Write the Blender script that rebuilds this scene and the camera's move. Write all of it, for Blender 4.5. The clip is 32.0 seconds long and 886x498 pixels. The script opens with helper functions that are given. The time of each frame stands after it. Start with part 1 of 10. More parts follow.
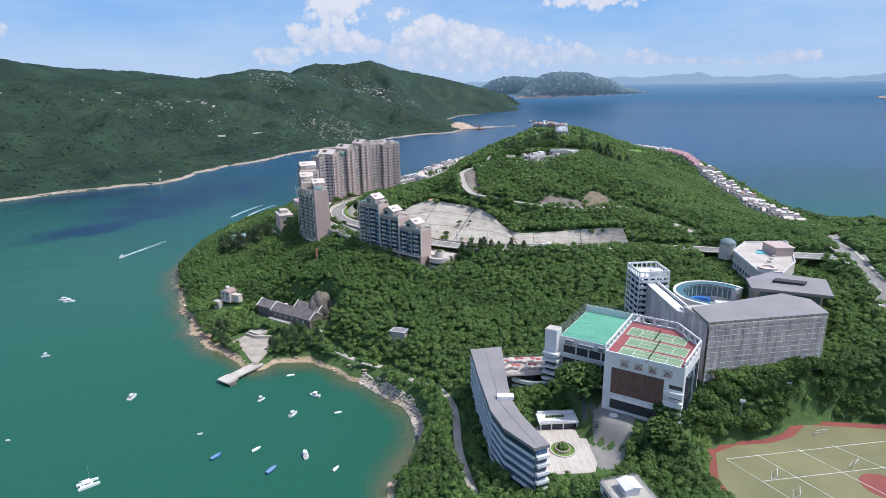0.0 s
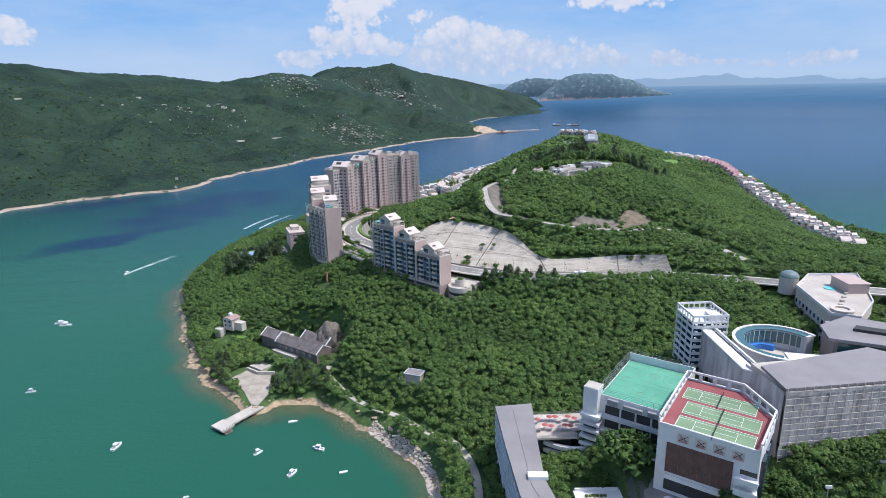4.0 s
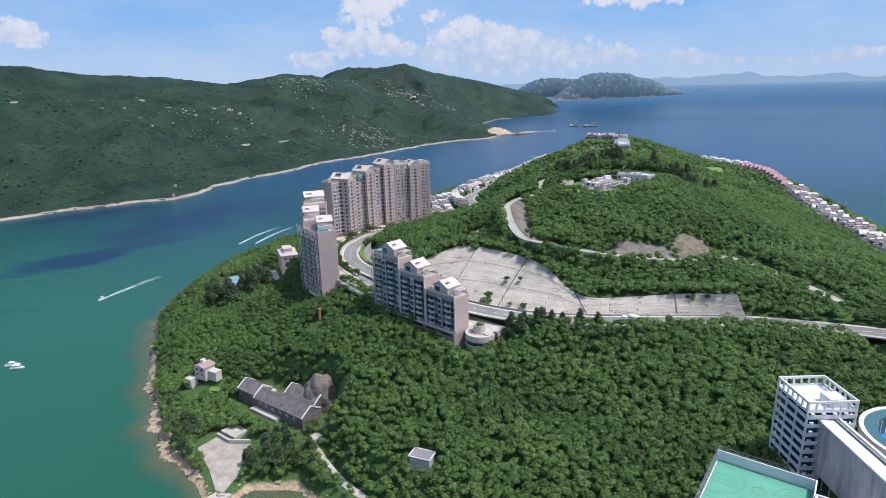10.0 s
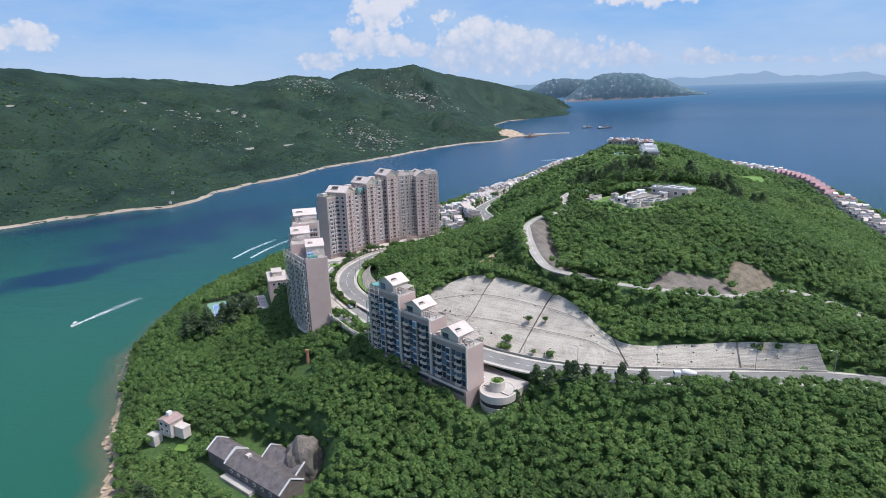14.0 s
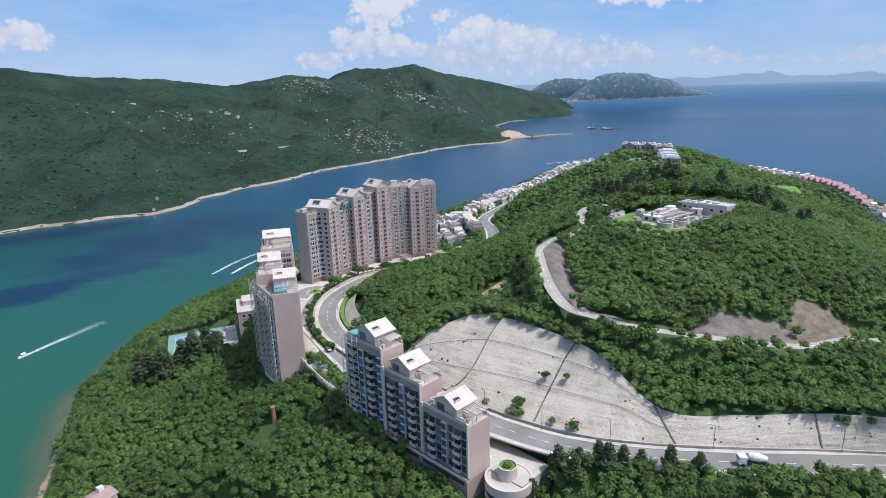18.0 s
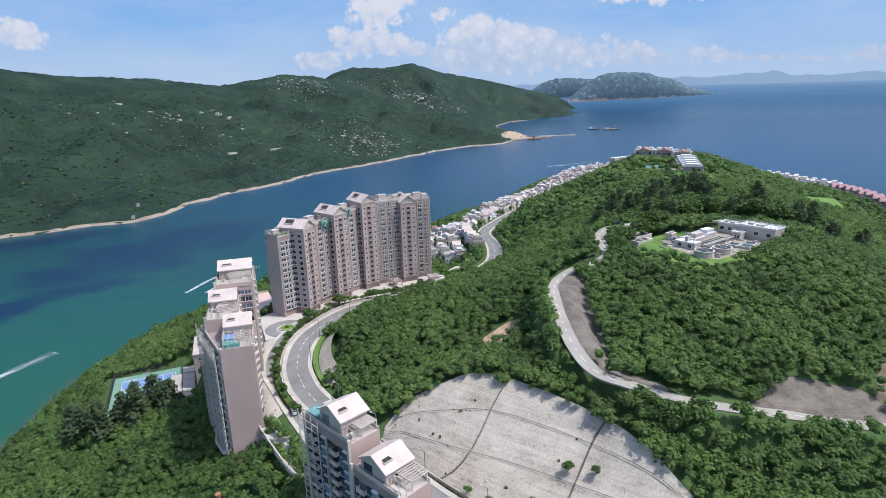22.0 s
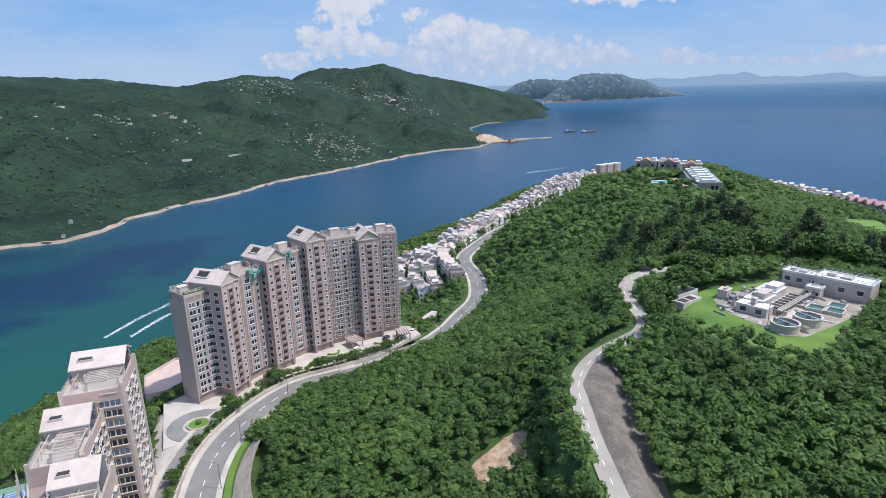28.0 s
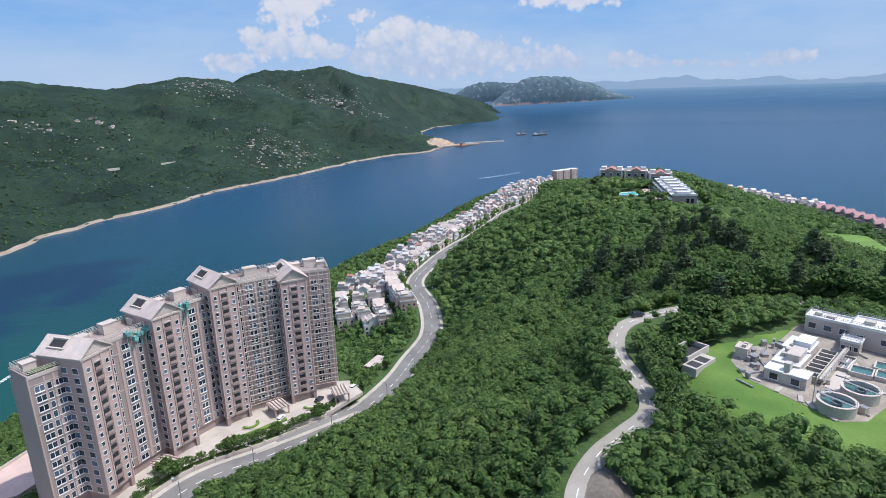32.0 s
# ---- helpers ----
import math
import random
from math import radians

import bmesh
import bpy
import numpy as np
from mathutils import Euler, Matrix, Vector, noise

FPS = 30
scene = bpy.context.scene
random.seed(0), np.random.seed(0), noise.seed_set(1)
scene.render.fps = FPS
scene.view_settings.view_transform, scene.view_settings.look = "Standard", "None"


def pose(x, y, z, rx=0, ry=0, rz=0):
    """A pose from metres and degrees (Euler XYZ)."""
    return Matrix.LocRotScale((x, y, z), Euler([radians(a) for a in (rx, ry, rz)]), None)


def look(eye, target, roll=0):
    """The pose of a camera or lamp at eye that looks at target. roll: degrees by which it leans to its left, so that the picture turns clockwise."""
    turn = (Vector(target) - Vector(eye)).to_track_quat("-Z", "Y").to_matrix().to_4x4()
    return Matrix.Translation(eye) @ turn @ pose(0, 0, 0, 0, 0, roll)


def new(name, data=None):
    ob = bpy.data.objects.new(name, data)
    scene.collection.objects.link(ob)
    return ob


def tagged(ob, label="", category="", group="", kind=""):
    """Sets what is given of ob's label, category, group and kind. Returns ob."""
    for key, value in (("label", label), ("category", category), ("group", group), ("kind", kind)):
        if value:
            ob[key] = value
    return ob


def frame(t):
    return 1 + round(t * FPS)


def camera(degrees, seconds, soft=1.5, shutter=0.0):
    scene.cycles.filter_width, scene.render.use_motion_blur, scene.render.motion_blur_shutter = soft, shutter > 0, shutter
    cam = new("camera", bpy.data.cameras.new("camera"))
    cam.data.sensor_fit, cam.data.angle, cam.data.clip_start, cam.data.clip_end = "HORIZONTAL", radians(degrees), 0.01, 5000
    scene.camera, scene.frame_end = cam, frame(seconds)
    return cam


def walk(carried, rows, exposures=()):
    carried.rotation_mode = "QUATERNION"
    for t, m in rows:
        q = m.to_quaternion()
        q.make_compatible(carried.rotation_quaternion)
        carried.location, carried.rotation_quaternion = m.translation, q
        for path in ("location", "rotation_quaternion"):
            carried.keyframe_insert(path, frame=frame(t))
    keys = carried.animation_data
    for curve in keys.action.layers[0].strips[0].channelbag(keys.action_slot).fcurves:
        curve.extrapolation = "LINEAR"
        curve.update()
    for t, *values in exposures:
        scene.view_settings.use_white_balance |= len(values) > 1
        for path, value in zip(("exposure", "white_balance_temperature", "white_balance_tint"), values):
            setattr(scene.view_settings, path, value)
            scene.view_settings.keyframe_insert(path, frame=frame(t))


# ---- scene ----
cam = camera(74.7, 32.0, soft=0.6)
PATH = [
    (0, -2.19, 1.09, 155.17, -0.79, -15.66, 0.89),
    (0.5, -2.05, 5.72, 156.34, -0.51, -15.65, 0.89),
    (1, -1.9, 10.54, 157.47, 0.12, -15.63, 0.91),
    (1.5, -1.88, 15.49, 158.57, 0.55, -15.6, 0.91),
    (2, -1.81, 20.48, 159.74, 0.87, -15.57, 0.92),
    (2.5, -1.71, 25.51, 160.35, 1.05, -15.57, 0.97),
    (4.5, -1.81, 45.85, 160.17, 1.43, -15.42, 1.08),
    (5, -1.83, 51.04, 160.02, 1.59, -15.38, 1.11),
    (5.5, -1.85, 56.23, 159.88, 1.72, -15.36, 1.14),
    (6, -1.66, 61.61, 159.69, 1.84, -15.36, 1.17),
    (6.5, -1.75, 67.07, 159.66, 1.87, -15.37, 1.19),
    (7, -1.91, 72.73, 159.62, 1.87, -15.4, 1.23),
    (7.5, -2.31, 78.59, 159.74, 1.86, -15.42, 1.25),
    (8, -2.72, 84.68, 159.71, 1.91, -15.43, 1.27),
    (8.5, -3.28, 90.86, 159.75, 2, -15.41, 1.29),
    (9, -3.72, 97.08, 159.87, 2.12, -15.41, 1.33),
    (9.5, -4.17, 103.25, 159.92, 2.36, -15.41, 1.37),
    (10, -4.57, 109.55, 159.92, 2.55, -15.39, 1.41),
    (10.5, -4.86, 115.85, 160.05, 2.79, -15.38, 1.47),
    (11, -5.14, 122.35, 160.09, 3.01, -15.36, 1.5),
    (11.5, -5.34, 128.92, 160.13, 3.18, -15.35, 1.52),
    (12, -5.59, 135.62, 160.22, 3.34, -15.33, 1.57),
    (12.5, -5.79, 141.92, 160.26, 3.44, -15.33, 1.59),
    (13, -5.95, 148.74, 160.38, 3.51, -15.3, 1.62),
    (13.5, -6.3, 155.67, 160.46, 3.51, -15.28, 1.62),
    (14, -6.68, 162.6, 160.58, 3.52, -15.27, 1.62),
    (14.5, -6.98, 169.45, 160.5, 3.55, -15.25, 1.62),
    (16.5, -7.88, 196.8, 160.35, 3.53, -15.26, 1.62),
    (17, -7.82, 203.29, 160.35, 3.58, -15.26, 1.63),
    (17.5, -7.88, 209.74, 160.31, 3.59, -15.25, 1.62),
    (18, -7.91, 216.11, 160.27, 3.63, -15.25, 1.63),
    (18.5, -8.01, 222.48, 160.31, 3.62, -15.26, 1.63),
    (19, -7.99, 228.85, 160.35, 3.63, -15.25, 1.66),
    (19.5, -8.11, 235.3, 160.38, 3.65, -15.25, 1.66),
    (20, -8.24, 241.78, 160.42, 3.62, -15.26, 1.64),
    (20.5, -8.2, 248.26, 160.45, 3.62, -15.26, 1.65),
    (21, -8.16, 254.83, 160.56, 3.63, -15.28, 1.65),
    (21.5, -8.36, 261.35, 160.68, 3.61, -15.28, 1.64),
    (22, -8.56, 267.83, 160.79, 3.59, -15.29, 1.63),
    (22.5, -8.84, 274.44, 160.87, 3.59, -15.29, 1.6),
    (23, -9.2, 281.04, 160.86, 3.57, -15.28, 1.58),
    (23.5, -9.56, 287.57, 160.94, 3.55, -15.28, 1.55),
    (24, -10, 294.13, 161.05, 3.55, -15.28, 1.54),
    (24.5, -10.48, 300.69, 161.13, 3.53, -15.27, 1.53),
    (25, -10.84, 307.22, 161.16, 3.55, -15.26, 1.51),
    (25.5, -11.15, 313.79, 161.28, 3.56, -15.24, 1.51),
    (27.5, -11.93, 340.27, 161.62, 2.88, -15.21, 1.6),
    (28, -12.11, 346.93, 161.67, 0.96, -15.26, 1.62),
    (28.5, -12.37, 353.28, 161.74, -1.73, -15.29, 1.67),
    (29, -12.39, 359.67, 161.81, -2.28, -15.26, 1.71),
    (29.5, -12.16, 365.94, 161.8, -2.62, -15.22, 1.73),
    (30, -11.66, 372.13, 161.75, -3.04, -15.19, 1.76),
    (30.5, -11.01, 378.29, 161.75, -3.57, -15.18, 1.74),
    (31, -10.35, 384.56, 161.79, -3.84, -15.18, 1.72),
    (31.5, -9.73, 390.91, 161.82, -3.81, -15.15, 1.7),
    (32, -9.07, 397.39, 161.86, -3.77, -15.14, 1.65),
]
walk(cam, [(t, pose(x, y, z, 90 + pitch, roll, yaw)) for t, x, y, z, yaw, pitch, roll in PATH], exposures=[(0.0, -0.05, 5900, 11), (18.0, -0.12, 5900, 11), (32.0, -0.15, 5900, 11)])

# ---- light ----
SUN_AZ, SUN_EL = 100.0, 62.0
world = bpy.data.worlds.new("sky")
scene.world = world
world.use_nodes = True
wn = world.node_tree.nodes
wl = world.node_tree.links
sky = wn.new("ShaderNodeTexSky")
sky.sky_type = "NISHITA"
sky.sun_disc = False
sky.sun_elevation, sky.sun_rotation = radians(SUN_EL), radians(SUN_AZ)
sky.altitude, sky.air_density, sky.dust_density, sky.ozone_density = 100.0, 1.0, 2.4, 1.1
wn["Background"].inputs["Strength"].default_value = 0.22
wl.new(sky.outputs[0], wn["Background"].inputs["Color"])
sun = new("sun", bpy.data.lights.new("sun", "SUN"))
sun.data.energy, sun.data.angle, sun.data.color = 4.3, radians(0.53), (1.0, 0.94, 0.84)
to_sun = Vector((math.sin(radians(SUN_AZ)) * math.cos(radians(SUN_EL)), math.cos(radians(SUN_AZ)) * math.cos(radians(SUN_EL)), math.sin(radians(SUN_EL))))
sun.matrix_world = look((200, 300, 600), Vector((200, 300, 600)) - to_sun)

# ---- materials ----
def nodes_of(name):
    m = bpy.data.materials.new(name)
    m.use_nodes = True
    return m, m.node_tree.nodes, m.node_tree.links, m.node_tree.nodes["Principled BSDF"]


def ramp_node(n, stops):
    r = n.new("ShaderNodeValToRGB")
    while len(r.color_ramp.elements) < len(stops):
        r.color_ramp.elements.new(0.5)
    for e, (p, c) in zip(r.color_ramp.elements, stops):
        e.position, e.color = p, (*c, 1)
    return r


def noise_node(n, l, scale, detail=6.0, rough=0.6, coord="Object", stretch=None):
    tc = n.new("ShaderNodeTexCoord")
    t = n.new("ShaderNodeTexNoise")
    t.inputs["Scale"].default_value, t.inputs["Detail"].default_value, t.inputs["Roughness"].default_value = scale, detail, rough
    if stretch:
        mp = n.new("ShaderNodeMapping")
        mp.inputs["Scale"].default_value = stretch
        l.new(tc.outputs[coord], mp.inputs[0])
        l.new(mp.outputs[0], t.inputs["Vector"])
    else:
        l.new(tc.outputs[coord], t.inputs["Vector"])
    return t


def surface(name, c1, c2, scale=0.4, fine=6.0, rough=0.75, metal=0.0, bump=0.15, vary=0.12, streaks=False):
    """A weathered surface: large stains between two colours, fine grain, relief, and a slight change from piece to piece."""
    m, n, l, b = nodes_of(name)
    big = noise_node(n, l, scale, 5.0, 0.62, stretch=(1, 1, 0.18) if streaks else None)
    small = noise_node(n, l, fine, 4.0, 0.6)
    r = ramp_node(n, [(0.3, c1), (0.72, c2)])
    mixf = n.new("ShaderNodeMath")
    mixf.operation = "MULTIPLY_ADD"
    mixf.inputs[1].default_value, mixf.inputs[2].default_value = 0.35, -0.175
    add = n.new("ShaderNodeMath")
    l.new(small.outputs["Fac"], mixf.inputs[0])
    l.new(big.outputs["Fac"], add.inputs[0])
    l.new(mixf.outputs[0], add.inputs[1])
    l.new(add.outputs[0], r.inputs[0])
    info = n.new("ShaderNodeObjectInfo")
    hsv = n.new("ShaderNodeHueSaturation")
    val = n.new("ShaderNodeMath")
    val.operation = "MULTIPLY_ADD"
    val.inputs[1].default_value, val.inputs[2].default_value = vary, 1 - vary / 2
    l.new(info.outputs["Random"], val.inputs[0])
    l.new(val.outputs[0], hsv.inputs["Value"])
    l.new(r.outputs[0], hsv.inputs["Color"])
    l.new(hsv.outputs[0], b.inputs["Base Color"])
    b.inputs["Roughness"].default_value, b.inputs["Metallic"].default_value = rough, metal
    if bump:
        bp = n.new("ShaderNodeBump")
        bp.inputs["Strength"].default_value, bp.inputs["Distance"].default_value = bump, 0.1
        l.new(small.outputs["Fac"], bp.inputs["Height"])
        l.new(bp.outputs[0], b.inputs["Normal"])
    return m


def foliage(name, dark, mid, light, rough=0.6, patch=0.011, grain=0.9, relief=0.5, through_light=0.3, island=0.42):
    """Leaves: colour changes from crown to crown, over wide patches, and within the crown."""
    m, n, l, b = nodes_of(name)
    geo = n.new("ShaderNodeNewGeometry")
    wide = noise_node(n, l, patch, 3.0, 0.6)
    fine = noise_node(n, l, grain, 5.0, 0.72)
    a = n.new("ShaderNodeMath")
    a.operation = "MULTIPLY_ADD"
    a.inputs[1].default_value = island
    l.new(geo.outputs["Random Per Island"], a.inputs[0])
    s = n.new("ShaderNodeMath")
    s.operation = "MULTIPLY_ADD"
    s.inputs[1].default_value = 0.65
    s.inputs[2].default_value = -0.12
    l.new(wide.outputs["Fac"], s.inputs[0])
    l.new(s.outputs[0], a.inputs[2])
    f = n.new("ShaderNodeMath")
    f.operation = "MULTIPLY_ADD"
    f.inputs[1].default_value = 0.5
    l.new(fine.outputs["Fac"], f.inputs[0])
    l.new(a.outputs[0], f.inputs[2])
    mid_n = noise_node(n, l, 0.17 if grain > 0.5 else 0.02, 3.0, 0.6)
    g2 = n.new("ShaderNodeMath")
    g2.operation = "MULTIPLY_ADD"
    g2.inputs[1].default_value = 0.55
    l.new(mid_n.outputs["Fac"], g2.inputs[0])
    l.new(f.outputs[0], g2.inputs[2])
    f = n.new("ShaderNodeMath")
    f.operation = "SUBTRACT"
    f.inputs[1].default_value = 0.27
    l.new(g2.outputs[0], f.inputs[0])
    r = ramp_node(n, [(0.3, dark), (0.62, mid), (0.98, light)])
    l.new(f.outputs[0], r.inputs[0])
    l.new(r.outputs[0], b.inputs["Base Color"])
    b.inputs["Roughness"].default_value = rough
    b.inputs["Specular IOR Level"].default_value = 0.25
    bp = n.new("ShaderNodeBump")
    bp.inputs["Strength"].default_value, bp.inputs["Distance"].default_value = 0.9, relief
    l.new(fine.outputs["Fac"], bp.inputs["Height"])
    l.new(bp.outputs[0], b.inputs["Normal"])
    # thin leaves let some light through
    thr = n.new("ShaderNodeBsdfTranslucent")
    l.new(r.outputs[0], thr.inputs["Color"])
    mx = n.new("ShaderNodeMixShader")
    mx.inputs[0].default_value = through_light
    out = n["Material Output"]
    l.new(b.outputs[0], mx.inputs[1])
    l.new(thr.outputs[0], mx.inputs[2])
    l.new(mx.outputs[0], out.inputs["Surface"])
    return m


def glass_dark(name, c, rough=0.08):
    m, n, l, b = nodes_of(name)
    info = n.new("ShaderNodeObjectInfo")
    r = ramp_node(n, [(0.0, tuple(0.5 * v for v in c)), (0.7, c), (1.0, tuple(min(1, 2.6 * v + 0.03) for v in c))])
    l.new(info.outputs["Random"], r.inputs[0])
    l.new(r.outputs[0], b.inputs["Base Color"])
    b.inputs["Roughness"].default_value = rough
    b.inputs["IOR"].default_value = 1.5
    return m


LEAF = foliage("forest_leaves", (0.055, 0.109, 0.032), (0.100, 0.180, 0.048), (0.172, 0.258, 0.072), island=0.56, through_light=0.46)
LEAF_DEEP = foliage("deep_green_leaves", (0.042, 0.084, 0.026), (0.078, 0.138, 0.039), (0.128, 0.194, 0.056), island=0.52, through_light=0.46)
LEAF_FRESH = foliage("fresh_green_leaves", (0.055, 0.110, 0.028), (0.111, 0.194, 0.048), (0.190, 0.266, 0.076), island=0.52, through_light=0.38)
LEAF_GREY = foliage("dull_leaves", (0.068, 0.108, 0.052), (0.122, 0.176, 0.082), (0.190, 0.244, 0.124), through_light=0.48)
# bluer than the near leaves: some distance haze is put into the colour
LEAF_FAR = foliage("hillside_leaves", (0.011, 0.029, 0.019), (0.033, 0.070, 0.040), (0.118, 0.170, 0.086), patch=0.007, grain=0.34, relief=2.0, island=0.1)
LEAF_SCRUB = foliage("hillside_crowns", (0.017, 0.040, 0.020), (0.046, 0.088, 0.040), (0.125, 0.178, 0.074), patch=0.006, grain=0.5, relief=1.2, island=0.55, through_light=0.4)
GRASS = surface("mown_grass", (0.070, 0.150, 0.018), (0.155, 0.245, 0.045), 0.07, 2.5, 0.9, bump=0.3)
UNDER = surface("undergrowth", (0.036, 0.072, 0.018), (0.090, 0.145, 0.036), 0.08, 1.2, 0.95, bump=0.5)
BARK = surface("bark", (0.06, 0.045, 0.03), (0.13, 0.10, 0.075), 2, 14, 0.9)
ASPHALT = surface("asphalt", (0.165, 0.158, 0.148), (0.25, 0.24, 0.225), 0.08, 3, 0.9, bump=0.1)
ASPHALT_DARK = surface("dark_asphalt", (0.07, 0.07, 0.075), (0.11, 0.11, 0.11), 0.08, 3, 0.9, bump=0.1)
YARD_PAVE = surface("stained_yard_concrete", (0.22, 0.19, 0.155), (0.42, 0.375, 0.315), 0.16, 2.5, 0.9, bump=0.2)
HILL_ROAD_PAVE = surface("hill_road_concrete", (0.27, 0.25, 0.215), (0.38, 0.35, 0.31), 0.1, 2.5, 0.9, bump=0.15)
CONCRETE = surface("concrete", (0.34, 0.31, 0.27), (0.52, 0.48, 0.42), 0.12, 2.5, 0.85, bump=0.15)


def sprayed_concrete():
    """Sprayed in lifts: faint level bands, drip stains, dark specks and lichen."""
    m, n, l, b = nodes_of("sprayed_concrete")
    stain = noise_node(n, l, 0.10, 6.0, 0.65, stretch=(1, 1, 0.35))
    speck = noise_node(n, l, 1.5, 6.0, 0.75)
    lift = noise_node(n, l, 0.9, 3.0, 0.6, stretch=(0.06, 0.06, 1.6))

    def madd(x, k, c):
        q = n.new("ShaderNodeMath")
        q.operation = "MULTIPLY_ADD"
        q.inputs[1].default_value = k
        l.new(x, q.inputs[0])
        if isinstance(c, float):
            q.inputs[2].default_value = c
        else:
            l.new(c, q.inputs[2])
        return q.outputs[0]
    f = madd(lift.outputs["Fac"], 0.45, madd(speck.outputs["Fac"], 0.75, madd(stain.outputs["Fac"], 0.55, -0.40)))
    r = ramp_node(n, [(0.22, (0.13, 0.115, 0.09)), (0.36, (0.34, 0.298, 0.245)), (0.52, (0.45, 0.402, 0.338)), (0.78, (0.58, 0.525, 0.45))])
    l.new(f, r.inputs[0])
    l.new(r.outputs[0], b.inputs["Base Color"])
    b.inputs["Roughness"].default_value = 0.95
    bp = n.new("ShaderNodeBump")
    bp.inputs["Strength"].default_value, bp.inputs["Distance"].default_value = 0.8, 0.25
    l.new(speck.outputs["Fac"], bp.inputs["Height"])
    l.new(bp.outputs[0], b.inputs["Normal"])
    return m


SHOTCRETE = sprayed_concrete()
PALE_PAVE = surface("pale_paving", (0.37, 0.325, 0.285), (0.52, 0.47, 0.42), 0.1, 2, 0.85, bump=0.08)
PINK_PAVE = surface("pink_paving", (0.50, 0.36, 0.31), (0.64, 0.48, 0.42), 0.15, 2, 0.85, bump=0.08)
TILE_PINK = surface("pinkish_wall_tiles", (0.40, 0.30, 0.27), (0.50, 0.385, 0.345), 0.06, 5, 0.6, bump=0.05)
TILE_GREY = surface("mauve_grey_wall_tiles", (0.25, 0.20, 0.185), (0.33, 0.265, 0.245), 0.06, 5, 0.6, bump=0.05)
TILE_DARK = surface("brown_wall_tiles", (0.28, 0.215, 0.195), (0.36, 0.28, 0.255), 0.06, 5, 0.6, bump=0.05)
CREAM = surface("cream_paint", (0.43, 0.37, 0.325), (0.58, 0.51, 0.45), 0.1, 3, 0.7, bump=0.05)
WHITE = surface("white_paint", (0.54, 0.535, 0.53), (0.70, 0.69, 0.68), 0.12, 3, 0.6, bump=0.05)
WHITE_ROOF = surface("pale_roof_tiles", (0.45, 0.375, 0.335), (0.60, 0.51, 0.46), 0.3, 3, 0.7, bump=0.1)
GREY_ROOF = surface("grey_roof_sheet", (0.19, 0.175, 0.175), (0.26, 0.24, 0.235), 0.06, 2, 0.6, bump=0.05)
GREY = surface("grey_metal", (0.22, 0.22, 0.23), (0.36, 0.36, 0.37), 0.4, 4, 0.5, 0.3)
# near-black: shade painted into openings and recesses; also nets, fences, chassis
DARK = surface("recess_shade_and_black", (0.02, 0.02, 0.022), (0.045, 0.043, 0.043), 0.5, 3, 0.7)
GLASS = glass_dark("window_glass", (0.035, 0.05, 0.07))
GLASS_BLUE = glass_dark("blue_window_glass", (0.05, 0.10, 0.17))
GLASS_DEEP = glass_dark("deep_blue_glass", (0.030, 0.050, 0.085))
GLASS_PALE = glass_dark("pale_glass", (0.24, 0.32, 0.31))
GLASS_TEAL = glass_dark("teal_glass", (0.07, 0.17, 0.18))
NET = surface("scaffold_sheet", (0.29, 0.25, 0.25), (0.60, 0.545, 0.535), 0.35, 2.5, 0.85, bump=0.2, streaks=True)
NET_GREEN = surface("green_net", (0.06, 0.20, 0.18), (0.22, 0.44, 0.40), 0.4, 3, 0.8)
BAMBOO = surface("bamboo_pole", (0.42, 0.38, 0.33), (0.62, 0.58, 0.52), 1, 6, 0.7)
COURT_GREEN = surface("green_court", (0.085, 0.30, 0.20), (0.13, 0.37, 0.26), 0.1, 3, 0.8, bump=0.03)
COURT_RED = surface("red_court", (0.22, 0.058, 0.062), (0.29, 0.085, 0.085), 0.1, 3, 0.8, bump=0.03)
COURT_PALE = surface("pale_green_court", (0.13, 0.21, 0.115), (0.20, 0.28, 0.165), 0.1, 3, 0.8, bump=0.03)
COURT_BLUE = surface("blue_court", (0.12, 0.20, 0.36), (0.18, 0.27, 0.44), 0.1, 3, 0.8, bump=0.03)
COURT_AQUA = surface("aqua_court", (0.15, 0.27, 0.20), (0.21, 0.34, 0.26), 0.1, 3, 0.8, bump=0.03)
LINE = surface("white_line", (0.68, 0.68, 0.66), (0.80, 0.80, 0.78), 0.5, 4, 0.8, bump=0)
TURF = surface("sports_turf", (0.135, 0.135, 0.065), (0.195, 0.185, 0.095), 0.04, 2, 0.95, bump=0.2)
TRACK = surface("red_track", (0.17, 0.045, 0.038), (0.25, 0.07, 0.055), 0.1, 3, 0.9, bump=0.1)
ROOF_PINK = surface("pink_roof", (0.30, 0.15, 0.165), (0.40, 0.235, 0.245), 0.2, 3, 0.75, bump=0.15)
ROOF_DUSTY = surface("dusty_pink_tiles", (0.25, 0.17, 0.15), (0.36, 0.26, 0.235), 0.4, 3, 0.85, bump=0.2)
ROOF_RED = surface("red_roof_tiles", (0.34, 0.16, 0.12), (0.46, 0.24, 0.18), 0.4, 3, 0.8, bump=0.2)
ROOF_OLD = surface("old_roof_tiles", (0.085, 0.075, 0.075), (0.19, 0.165, 0.16), 0.35, 3, 0.9, bump=0.4)
BRICK_OLD = surface("old_dark_brick", (0.10, 0.085, 0.08), (0.19, 0.16, 0.15), 0.3, 4, 0.9, bump=0.2)
SCREEN = surface("brown_screen", (0.085, 0.045, 0.035), (0.15, 0.08, 0.06), 0.4, 4, 0.8, bump=0.1)
BRICK_RED = surface("red_brick", (0.28, 0.12, 0.07), (0.40, 0.19, 0.12), 0.4, 4, 0.9, bump=0.2)
